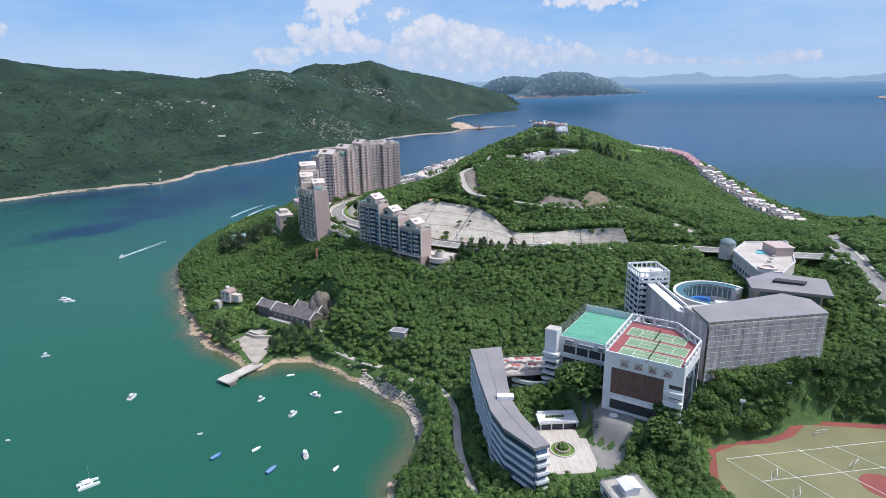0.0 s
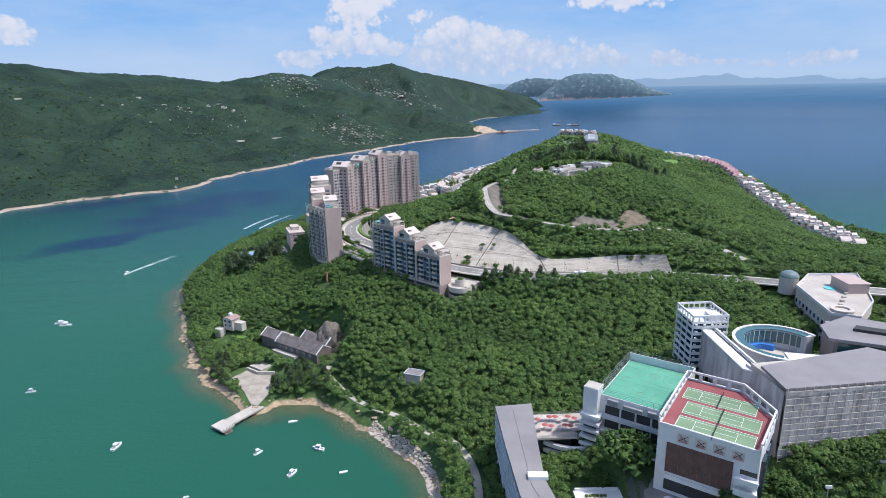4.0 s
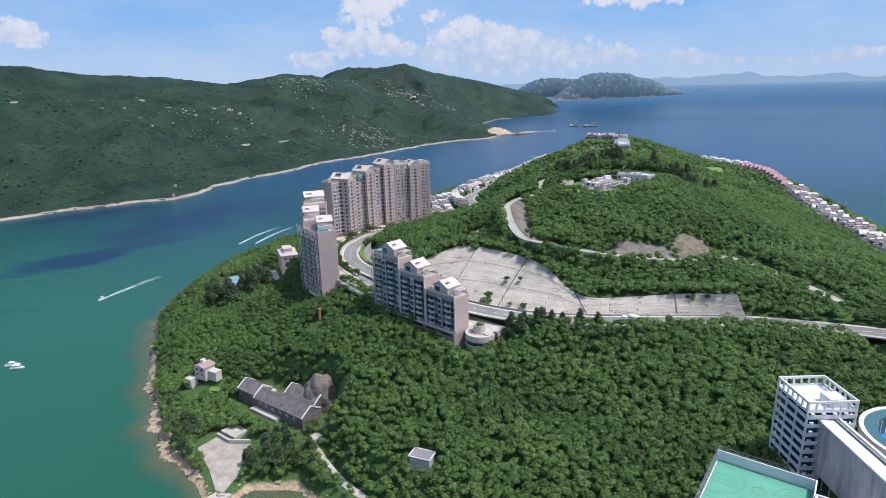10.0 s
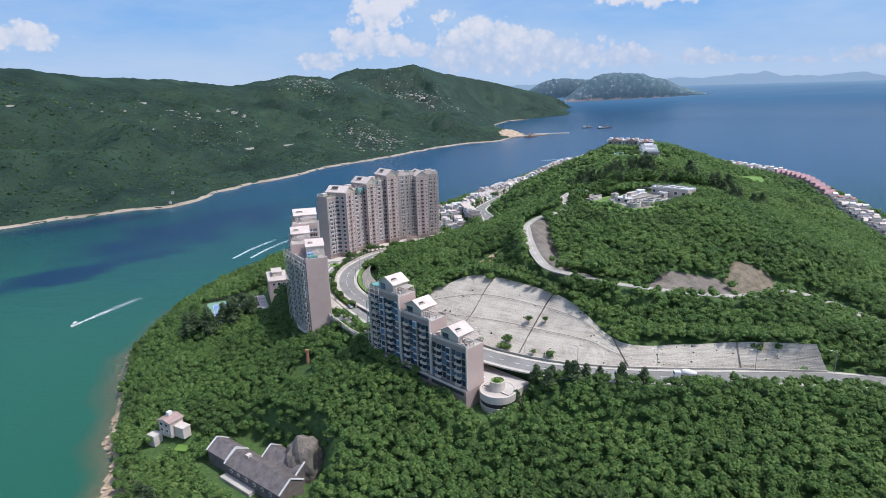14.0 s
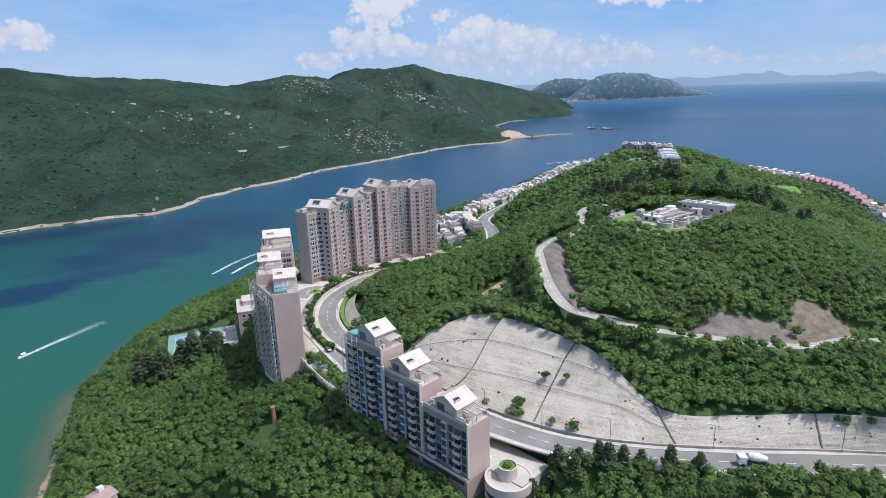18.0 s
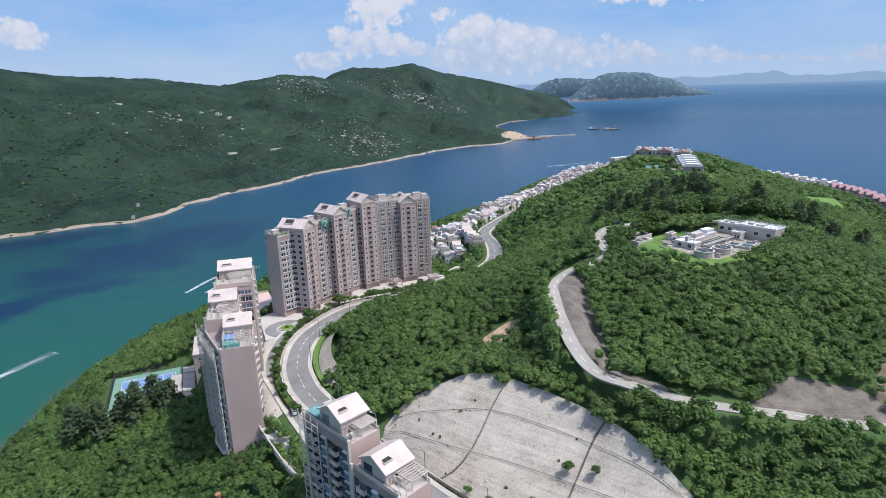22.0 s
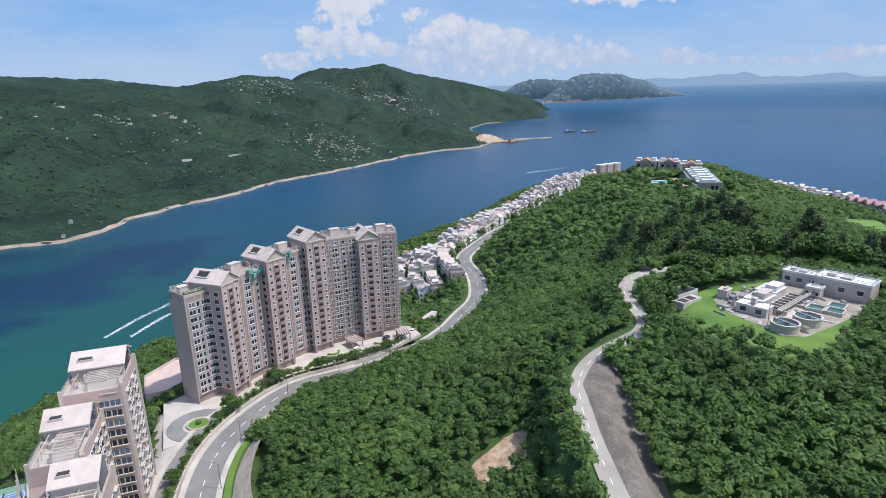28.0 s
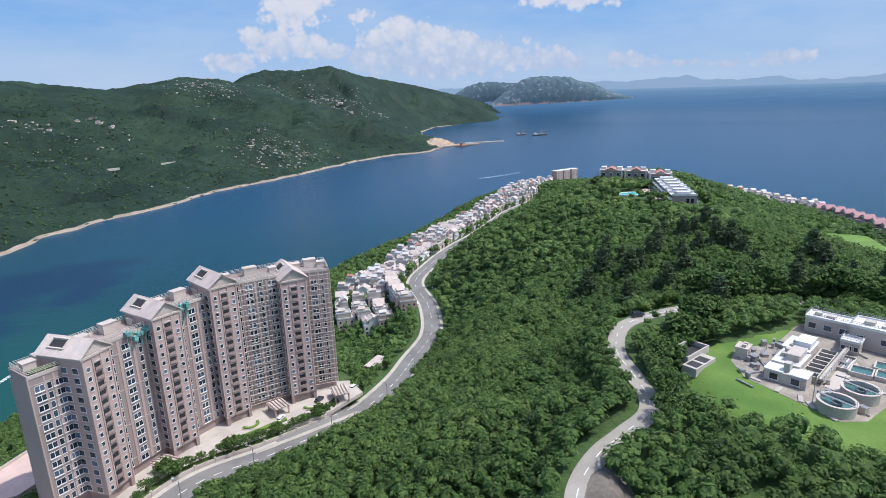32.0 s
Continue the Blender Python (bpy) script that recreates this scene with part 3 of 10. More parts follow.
def ground_material():
    """Undergrowth on the slopes, sand and rock at the water's edge."""
    m, n, l, b = nodes_of("wooded_ground")
    geo = n.new("ShaderNodeNewGeometry")
    sep = n.new("ShaderNodeSeparateXYZ")
    l.new(geo.outputs["Position"], sep.inputs[0])
    edge = noise_node(n, l, 0.06, 4, 0.6)
    h = n.new("ShaderNodeMath")
    h.operation = "MULTIPLY_ADD"
    h.inputs[1].default_value = -3.2
    l.new(edge.outputs["Fac"], h.inputs[0])
    l.new(sep.outputs["Z"], h.inputs[2])
    fine = noise_node(n, l, 0.5, 6, 0.65)
    sand = ramp_node(n, [(0.3, (0.21, 0.145, 0.085)), (0.7, (0.47, 0.37, 0.25))])
    green = ramp_node(n, [(0.3, (0.030, 0.062, 0.016)), (0.7, (0.075, 0.130, 0.030))])
    l.new(fine.outputs["Fac"], sand.inputs[0])
    l.new(fine.outputs["Fac"], green.inputs[0])
    step = n.new("ShaderNodeMapRange")
    step.inputs["From Min"].default_value, step.inputs["From Max"].default_value = -0.3, 0.4
    l.new(h.outputs[0], step.inputs[0])
    mix = n.new("ShaderNodeMix")
    mix.data_type = "RGBA"
    l.new(step.outputs[0], mix.inputs["Factor"])
    l.new(sand.outputs[0], mix.inputs["A"])
    l.new(green.outputs[0], mix.inputs["B"])
    l.new(mix.outputs["Result"], b.inputs["Base Color"])
    b.inputs["Roughness"].default_value = 0.95
    bp = n.new("ShaderNodeBump")
    bp.inputs["Strength"].default_value, bp.inputs["Distance"].default_value = 0.7, 0.6
    l.new(fine.outputs["Fac"], bp.inputs["Height"])
    l.new(bp.outputs[0], b.inputs["Normal"])
    return m


GROUND = ground_material()
# ---- the opposite shore ----
MAIN_SHORE = [(-660, 700), (-655, 858), (-605, 919), (-529, 990), (-480, 1005), (-462, 1060), (-466, 1130), (-440, 1225), (-396, 1300), (-360, 1440), (-263, 1600), (-128, 1880), (-40, 1985), (54, 2040), (110, 2200), (150, 2240),
              (150, 2330), (60, 2600), (60, 2900), (140, 3240), (290, 3360), (480, 3440), (585, 3590), (610, 3760), (400, 4150), (-2600, 4150), (-2600, 700)]
RIDGE = [(-1150, 700, 236), (-1120, 1100, 232), (-1075, 1500, 236), (-1021, 1650, 218), (-958, 1950, 215), (-841, 2150, 192), (-680, 2330, 228), (-600, 2360, 220), (-616, 2650, 212), (-553, 2850, 265), (-430, 2880, 259), (-307, 2900, 277), (-212, 3250, 247), (32, 3600, 204), (320, 3800, 134), (470, 3880, 95), (575, 3790, 20)]


def main_height(px, py):
    d = signed(px, py, MAIN_SHORE) + 8 * wave(px, py, 90, 11)
    r, _ = seg_dist(px, py, RIDGE)
    num, den = np.zeros(px.shape), np.zeros(px.shape)
    for a, b in zip(RIDGE[:-1], RIDGE[1:]):
        e, q = seg_dist(px, py, [a, b])
        num += q / (e + 8) ** 3
        den += 1 / (e + 8) ** 3
    z = num / den
    dd = np.maximum(d, 0)
    t = dd / (dd + r + 1e-6)
    h = z * (0.25 * t + 0.75 * np.power(t, 1.25))
    gully = wave(px + 40 * wave(px, py, 300, 2), py, 260, 8)
    h = h * (1 + 0.48 * gully * (1 - t) * 2) + 14 * wave(px, py, 130, 14) * np.minimum(t * 4, 1) * (1 - t * 0.8) + 5 * wave(px, py, 70, 4) * np.minimum(t * 6, 1) * (1 - t * 0.7)
    tree = 2.4 * np.abs(wave(px, py, 34, 21)) + 2.0 * np.abs(wave(px, py, 19, 22)) + np.random.RandomState(4).rand(*px.shape) ** 2 * 2.6
    return np.where(d > 0, h + 1.0 + tree * np.minimum(dd / 25, 1), -3.0)


far_land = new("hillside", grid_mesh("hillside", np.arange(-1700, 640, 8.5), np.arange(760, 4120, 11.0), main_height, [LEAF_FAR], False))
tagged(far_land, "long green wooded hills across the water", "hillside", kind="structure")

# ---- the sea: flat near by, then a far rim that rises gently to the horizon ----
EYE0 = Vector((0.0, 200.0, 160.0))


def sea_mesh(name, d0, d1, n, mat):
    dist = np.linspace(d0, d1, n) if d1 < 3500 else 3100 / (1 - np.linspace(0.0, 0.935, n))
    flat = np.where(dist <= 3100, dist, 3100 + 1620 * (1 - 3100 / np.maximum(dist, 1)))
    z = np.where(dist <= 3100, 0, EYE0.z * (1 - flat / np.maximum(dist, 1)))
    ang = np.linspace(0, 2 * np.pi, 181)[:-1]
    v = np.stack([EYE0.x + flat[:, None] * np.cos(ang), EYE0.y + flat[:, None] * np.sin(ang), np.repeat(z[:, None], len(ang), 1)], -1)
    i = np.arange(v.shape[0] * v.shape[1]).reshape(v.shape[:2])
    j = np.roll(i, -1, 1)
    f = np.stack([i[:-1], i[1:], j[1:], j[:-1]], -1).reshape(-1, 4)
    return raw_mesh(name, v.reshape(-1, 3), f, [mat], 4, True)


def far_sea_material():
    """Last stretch of sea before the horizon: water that fades into painted, glowing haze."""
    m, n, l, b = nodes_of("far_sea")
    geo = n.new("ShaderNodeNewGeometry")
    sep = n.new("ShaderNodeSeparateXYZ")
    l.new(geo.outputs["Position"], sep.inputs[0])
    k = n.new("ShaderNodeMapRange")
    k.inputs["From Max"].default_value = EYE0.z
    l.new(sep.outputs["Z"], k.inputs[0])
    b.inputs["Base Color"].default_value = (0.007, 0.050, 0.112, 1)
    b.inputs["Roughness"].default_value = 0.22
    b.inputs["IOR"].default_value = 1.33
    b.inputs["Specular IOR Level"].default_value = 0.12
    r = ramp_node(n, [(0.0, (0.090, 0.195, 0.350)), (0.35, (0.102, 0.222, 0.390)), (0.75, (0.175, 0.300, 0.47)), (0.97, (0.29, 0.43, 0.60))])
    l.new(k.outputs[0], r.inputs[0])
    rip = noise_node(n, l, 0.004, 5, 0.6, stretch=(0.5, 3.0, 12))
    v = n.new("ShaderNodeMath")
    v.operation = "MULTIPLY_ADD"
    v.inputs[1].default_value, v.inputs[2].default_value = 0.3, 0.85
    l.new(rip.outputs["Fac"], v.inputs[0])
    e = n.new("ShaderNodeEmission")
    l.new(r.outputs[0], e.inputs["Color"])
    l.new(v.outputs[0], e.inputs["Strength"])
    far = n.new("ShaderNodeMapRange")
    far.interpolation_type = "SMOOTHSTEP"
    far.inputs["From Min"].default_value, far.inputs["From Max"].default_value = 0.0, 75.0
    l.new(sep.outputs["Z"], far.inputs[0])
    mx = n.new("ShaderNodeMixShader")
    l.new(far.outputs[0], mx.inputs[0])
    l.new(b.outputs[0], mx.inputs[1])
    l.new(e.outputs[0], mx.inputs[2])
    l.new(mx.outputs[0], n["Material Output"].inputs["Surface"])
    return m


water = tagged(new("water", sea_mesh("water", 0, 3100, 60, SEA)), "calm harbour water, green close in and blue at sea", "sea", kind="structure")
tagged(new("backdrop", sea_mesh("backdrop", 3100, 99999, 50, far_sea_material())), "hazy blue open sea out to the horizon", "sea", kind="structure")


# ---- far islands ----
def rim(flat):
    """Height of the far sea at a plan distance from the middle of the walk."""
    return 0.0 if flat <= 3100 else EYE0.z * (1 - flat * (1 - (flat - 3100) / 1620) / 3100)


def island(name, cy, depth, peaks, label):
    """A ridge with spurs and gullies; peaks are plan x and crest height."""
    x0, x1 = peaks[0][0], peaks[-1][0]

    def h(px, py):
        e = np.maximum(1 - ((py - cy) / (depth / 2)) ** 2, 0)
        base = np.array([rim(v) for v in np.hypot(px - EYE0.x, py - EYE0.y).ravel()]).reshape(px.shape)
        top = np.interp(px, [p[0] for p in peaks], [p[1] for p in peaks]) - base
        spur = 1 + 0.10 * wave(px, py, 150, 7) * (1 - e) + 0.05 * wave(px, py, 60, 9)
        z = base + np.maximum(top, 0) * np.power(e, 0.62) * spur + 2.5 * np.random.RandomState(3).rand(*px.shape)
        return np.where((e > 0.02) & (top > 1), z, base - 6)
    ob = new(name, grid_mesh(name, np.linspace(x0 - 8, x1 + 8, 120), np.linspace(cy - depth / 2 - 8, cy + depth / 2 + 8, 36), h, [ISLE], False))
    return tagged(ob, label, "island", kind="structure")


def isle_material():
    m, n, l, b = nodes_of("hazed_island_scrub")
    geo = n.new("ShaderNodeNewGeometry")
    sep = n.new("ShaderNodeSeparateXYZ")
    l.new(geo.outputs["Position"], sep.inputs[0])
    fine = noise_node(n, l, 0.035, 7, 0.75)
    a = n.new("ShaderNodeMath")
    a.operation = "MULTIPLY_ADD"
    a.inputs[1].default_value = -95.0
    l.new(fine.outputs["Fac"], a.inputs[0])
    l.new(sep.outputs["Z"], a.inputs[2])
    step = n.new("ShaderNodeMapRange")
    step.inputs["From Min"].default_value, step.inputs["From Max"].default_value = 26.0, 36.0
    l.new(a.outputs[0], step.inputs[0])
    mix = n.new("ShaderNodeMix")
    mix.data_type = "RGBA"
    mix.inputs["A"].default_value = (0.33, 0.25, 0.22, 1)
    # scrub dulled towards blue-grey: distance haze is put into these colours
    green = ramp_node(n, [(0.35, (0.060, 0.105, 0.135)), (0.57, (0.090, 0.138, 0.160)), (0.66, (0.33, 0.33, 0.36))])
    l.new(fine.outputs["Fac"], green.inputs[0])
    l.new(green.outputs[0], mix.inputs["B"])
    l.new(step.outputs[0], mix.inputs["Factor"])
    l.new(mix.outputs["Result"], b.inputs["Base Color"])
    b.inputs["Roughness"].default_value = 0.95
    return m


ISLE = isle_material()
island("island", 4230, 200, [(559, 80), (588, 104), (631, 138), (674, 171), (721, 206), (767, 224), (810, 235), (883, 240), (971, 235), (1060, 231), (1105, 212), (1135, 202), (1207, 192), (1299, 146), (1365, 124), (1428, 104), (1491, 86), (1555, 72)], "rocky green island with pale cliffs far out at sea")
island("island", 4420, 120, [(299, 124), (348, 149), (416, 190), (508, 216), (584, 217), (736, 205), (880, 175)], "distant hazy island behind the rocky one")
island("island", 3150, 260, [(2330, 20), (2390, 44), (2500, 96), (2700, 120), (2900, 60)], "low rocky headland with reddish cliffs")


# ---- sky backdrop with summer cumulus ----
def cloud_band():
    r, a, z = 4780.0, np.linspace(-62, 62, 125), np.linspace(0, 1, 30)
    v, uv = [], []
    for k in z:
        el = -1.2 + 14.2 * k
        for d in a:
            v.append((EYE0.x + r * math.sin(radians(d)), EYE0.y + r * math.cos(radians(d)), EYE0.z + r * math.tan(radians(el))))
            uv.append((d, el))
    n = len(a)
    i = np.arange(len(v)).reshape(len(z), n)
    f = np.stack([i[:-1, :-1], i[:-1, 1:], i[1:, 1:], i[1:, :-1]], -1).reshape(-1, 4)
    me = raw_mesh("backdrop", v, f, [], 4, True)
    lay = me.uv_layers.new(name="UVMap")
    lay.data.foreach_set("uv", np.array(uv, np.float32)[f.ravel()].ravel())
    m = bpy.data.materials.new("summer_clouds")
    m.use_nodes = True
    nd, lk = m.node_tree.nodes, m.node_tree.links
    nd.remove(nd["Principled BSDF"])
    tc = nd.new("ShaderNodeTexCoord")

    def fbm(scale, detail, sx, sy, off=0.0):
        mp = nd.new("ShaderNodeMapping")
        mp.inputs["Scale"].default_value = (sx, sy, 1)
        mp.inputs["Location"].default_value = (off, off, 0)
        t = nd.new("ShaderNodeTexNoise")
        t.inputs["Scale"].default_value, t.inputs["Detail"].default_value, t.inputs["Roughness"].default_value = scale, detail, 0.58
        lk.new(tc.outputs["UV"], mp.inputs[0])
        lk.new(mp.outputs[0], t.inputs["Vector"])
        return t.outputs["Fac"]

    def math_node(op, x, y):
        q = nd.new("ShaderNodeMath")
        q.operation = op
        for s, w in zip(q.inputs, (x, y)):
            if isinstance(w, (int, float)):
                s.default_value = w
            else:
                lk.new(w, s)
        return q.outputs[0]

    def blob(az, el, wa, we):
        mp = nd.new("ShaderNodeMapping")
        mp.inputs["Location"].default_value = (-az / wa, -el / we, 0)
        mp.inputs["Scale"].default_value = (1 / wa, 1 / we, 0)
        ln = nd.new("ShaderNodeVectorMath")
        ln.operation = "LENGTH"
        lk.new(tc.outputs["UV"], mp.inputs[0])
        lk.new(mp.outputs[0], ln.inputs[0])
        return math_node("SUBTRACT", 1.0, ln.outputs["Value"])

    def billow(scale, off):
        """Rounded puffs, 0 in the folds and 1 on the swells."""
        mp = nd.new("ShaderNodeMapping")
        mp.inputs["Location"].default_value = (off, off * 0.7, 0)
        t = nd.new("ShaderNodeTexVoronoi")
        t.feature = "SMOOTH_F1"
        t.inputs["Scale"].default_value, t.inputs["Smoothness"].default_value = scale, 0.35
        wob = nd.new("ShaderNodeTexNoise")
        wob.inputs["Scale"].default_value, wob.inputs["Detail"].default_value = scale * 0.9, 4.0
        lk.new(tc.outputs["UV"], wob.inputs["Vector"])
        sh = nd.new("ShaderNodeVectorMath")
        sh.operation = "MULTIPLY_ADD"
        sh.inputs[1].default_value = (0.7 / scale, 0.7 / scale, 0)
        lk.new(wob.outputs["Color"], sh.inputs[0])
        lk.new(tc.outputs["UV"], sh.inputs[2])
        lk.new(sh.outputs[0], mp.inputs[0])
        lk.new(mp.outputs[0], t.inputs["Vector"])
        return math_node("SUBTRACT", 1.0, math_node("MULTIPLY", t.outputs["Distance"], 1.25))

    # heaps of cumulus: azimuth, elevation, half width, half height in degrees, and how solid
    heap = None
    for az, el, wa, we, solid_ in ((0.0, 5.3, 1.5, 1.3, 0), (1.6, 4.7, 2.0, 1.4, 0), (-1.7, 4.0, 2.0, 1.3, 0), (3.6, 4.3, 2.0, 1.2, 0), (5.7, 4.0, 1.7, 1.1, 0), (-3.2, 3.2, 1.8, 0.9, 0), (7.8, 3.3, 1.6, 1.1, 0),
                                   (9.4, 2.9, 1.4, 1.0, 0), (3.0, 2.9, 7.5, 1.4, 0), (12.9, 2.6, 2.0, 0.9, -0.05), (15.0, 2.2, 1.8, 0.6, -0.1), (19.4, 2.3, 2.0, 0.6, -0.1), (21.3, 2.0, 1.6, 0.4, -0.15), (24.4, 1.8, 1.6, 0.35, -0.2),
                                   (27.7, 1.6, 1.4, 0.3, -0.2), (31.6, 1.9, 2.0, 0.6, -0.1), (-12.8, 4.9, 1.1, 0.8, 0), (-11.0, 4.4, 1.8, 1.1, 0), (-8.4, 4.3, 2.0, 0.9, 0), (-6.2, 3.7, 1.8, 0.7, -0.1), (-14.9, 3.0, 1.8, 0.8, -0.15),
                                   (-9.6, 7.0, 2.6, 1.5, -0.16), (-7.7, 8.0, 1.9, 1.0, -0.1), (-10.4, 9.6, 1.6, 1.1, -0.1), (-3.7, 6.6, 1.6, 0.6, -0.3), (-38.3, 5.0, 2.8, 1.1, -0.22), (15.5, 7.4, 4.2, 0.8, -0.15)):
        q = math_node("ADD", blob(az, el, wa * 1.3, we * 1.3), solid_)
        heap = q if heap is None else math_node("MAXIMUM", heap, q)
    big, small = billow(0.75, 3.0), billow(2.1, 9.0)
    wisp = math_node("SUBTRACT", fbm(1.6, 9, 1, 1.2), 0.5)
    puff = math_node("ADD", math_node("MULTIPLY", math_node("SUBTRACT", big, 0.42), 0.55), math_node("MULTIPLY", math_node("SUBTRACT", small, 0.42), 0.30))
    dens = math_node("ADD", math_node("ADD", puff, math_node("MULTIPLY", wisp, 0.7)), heap)
    edge = nd.new("ShaderNodeMapRange")
    edge.interpolation_type = "SMOOTHSTEP"
    edge.inputs["From Min"].default_value, edge.inputs["From Max"].default_value, edge.inputs["To Max"].default_value = -0.12, 0.30, 0.95
    lk.new(dens, edge.inputs[0])
    veil = nd.new("ShaderNodeMapRange")
    veil.inputs["From Min"].default_value, veil.inputs["From Max"].default_value, veil.inputs["To Max"].default_value = 0.34, 0.72, 0.75
    lk.new(fbm(0.1, 5, 0.5, 1.8, 3.0), veil.inputs[0])
    sep = nd.new("ShaderNodeSeparateXYZ")
    lk.new(tc.outputs["UV"], sep.inputs[0])
    # paler swells and bluer bases: the clouds' light and shade put into colour
    tone = ramp_node(nd, [(0.0, (0.47, 0.58, 0.75)), (0.4, (0.58, 0.65, 0.78)), (0.75, (0.74, 0.75, 0.81)), (1.0, (0.82, 0.80, 0.83))])
    lit = math_node("ADD", math_node("MULTIPLY", puff, 0.9), math_node("MULTIPLY", math_node("SUBTRACT", sep.outputs["Y"], 2.4), 0.12))
    lk.new(math_node("ADD", math_node("ADD", lit, math_node("MULTIPLY", wisp, 0.35)), 0.40), tone.inputs[0])
    clear = ramp_node(nd, [(0.0, (0.40, 0.53, 0.70)), (0.12, (0.47, 0.61, 0.80)), (0.55, (0.30, 0.52, 0.83)), (1.0, (0.20, 0.42, 0.80))])
    hgt = nd.new("ShaderNodeMapRange")
    hgt.inputs["From Min"].default_value, hgt.inputs["From Max"].default_value = -0.6, 11.0
    lk.new(sep.outputs["Y"], hgt.inputs[0])
    lk.new(hgt.outputs[0], clear.inputs[0])

    def blend(fac, a, b):
        q = nd.new("ShaderNodeMix")
        q.data_type = "RGBA"
        lk.new(fac, q.inputs["Factor"])
        lk.new(a, q.inputs["A"])
        if isinstance(b, tuple):
            q.inputs["B"].default_value = b
        else:
            lk.new(b, q.inputs["B"])
        return q.outputs["Result"]
    # a faint far coast on the horizon, painted into the sky in haze blue
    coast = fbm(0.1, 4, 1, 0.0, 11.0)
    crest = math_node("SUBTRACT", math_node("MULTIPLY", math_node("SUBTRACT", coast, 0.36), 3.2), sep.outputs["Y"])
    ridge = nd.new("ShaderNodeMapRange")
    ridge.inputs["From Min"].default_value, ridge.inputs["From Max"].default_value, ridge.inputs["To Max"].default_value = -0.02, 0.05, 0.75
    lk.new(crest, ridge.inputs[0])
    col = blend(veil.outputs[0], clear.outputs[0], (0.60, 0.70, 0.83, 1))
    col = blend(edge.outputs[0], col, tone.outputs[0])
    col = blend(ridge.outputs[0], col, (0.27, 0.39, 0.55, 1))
    em = nd.new("ShaderNodeEmission")
    lk.new(col, em.inputs["Color"])
    lk.new(em.outputs[0], nd["Material Output"].inputs["Surface"])
    me.materials.append(m)
    return me


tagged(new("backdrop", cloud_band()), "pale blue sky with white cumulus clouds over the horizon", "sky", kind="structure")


# ---- roads ----
def smooth_line(line, n=8):
    pts = [Vector(p) for p in line]
    pts = [2 * pts[0] - pts[1]] + pts + [2 * pts[-1] - pts[-2]]
    out = []
    for a, b, c, d in zip(pts, pts[1:], pts[2:], pts[3:]):
        for k in range(n):
            t = k / n
            out.append(0.5 * (2 * b + (c - a) * t + (2 * a - 5 * b + 4 * c - d) * t * t + (3 * b - a - 3 * c + d) * t ** 3))
    return out + [pts[-2]]


def offset(line, o, dz=0.0):
    out = []
    for i, p in enumerate(line):
        d = (line[min(i + 1, len(line) - 1)] - line[max(i - 1, 0)])
        s = Vector((d.y, -d.x, 0)).normalized()
        out.append(p + s * o + Vector((0, 0, dz)))
    return out


def ribbon(g, line, o0, o1, z0, z1, m=0):
    """A strip along a line between two offsets, with thickness."""
    k = len(g.v)
    a, b = offset(line, o0), offset(line, o1)
    for p, q in zip(a, b):
        g.v += [(p.x, p.y, p.z + z0), (p.x, p.y, p.z + z1), (q.x, q.y, q.z + z1), (q.x, q.y, q.z + z0)]
    for i in range(len(line) - 1):
        for j in range(4):
            g.f.append((k + 4 * i + j, k + 4 * i + (j + 1) % 4, k + 4 * i + 4 + (j + 1) % 4, k + 4 * i + 4 + j))
            g.m.append(m)
    return g


def dashes(g, line, o, on, off, w, dz, m=0):
    run, keep = 0.0, []
    for p, q in zip(line[:-1], line[1:]):
        if run % (on + off) < on:
            ribbon(g, [p, q], o - w, o + w, dz - 0.05, dz, m)
        run += (q - p).length
    return g


def road(name, line, half, mat, label, marks=True, kerb=True):
    s = smooth_line(line, 10)
    ob = solid(name, ribbon(Geo(), s, -half, half, -0.5, 0.0), mat, label, "road", kind="structure")
    if kerb:
        for o in (-half - 0.15, half + 0.15):
            part("kerb", ribbon(Geo(), s, o - 0.15, o + 0.15, -0.5, 0.16), CONCRETE, ob)
            part("pavement", ribbon(Geo(), s, o + math.copysign(0.17, o), o + math.copysign(1.6, o), -0.5, 0.13), CONCRETE, ob)
    if marks:
        part("lane_marks", dashes(Geo(), s, 0.0, 2.5, 3.5, 0.085, 0.05), LINE, ob)
    return ob


road("road", MAIN_ROAD, 4.4, ASPHALT, "grey two-lane asphalt road below the cut slope")
road("road", LOOP_ROAD, 3.4, ASPHALT, "pale asphalt drive in front of the apartment towers")
road("road", UPPER_ROAD, 2.4, HILL_ROAD_PAVE, "pale concrete hill road with a dashed centre line", kerb=False)
road("road", SHORE_LANE, 1.6, CONCRETE, "narrow pale concrete lane above the beach", marks=False, kerb=False)
road("road", EAST_ROAD, 4.2, ASPHALT, "grey asphalt road on the wooded slope")


# ---- cut slope of sprayed concrete above the main road ----
CUT_FOOT = [(-42, 433, 51), (-36, 427, 51), (-17, 409, 51), (3, 394, 51), (24, 384, 51), (40, 380.5, 51), (54, 379, 51), (75, 378, 51), (98, 377.5, 51), (126, 375, 51.5)]
CUT_HEAD = [(-41, 435, 55), (-34, 440, 61), (-22, 443, 66.5), (-8, 443, 70), (14, 428, 70), (33, 409, 68), (50, 389, 58), (75, 386, 58), (98, 384, 60), (122, 377.5, 62)]
CUT = [p[:2] for p in CUT_FOOT] + [p[:2] for p in reversed(CUT_HEAD)]
natural_height = land_height


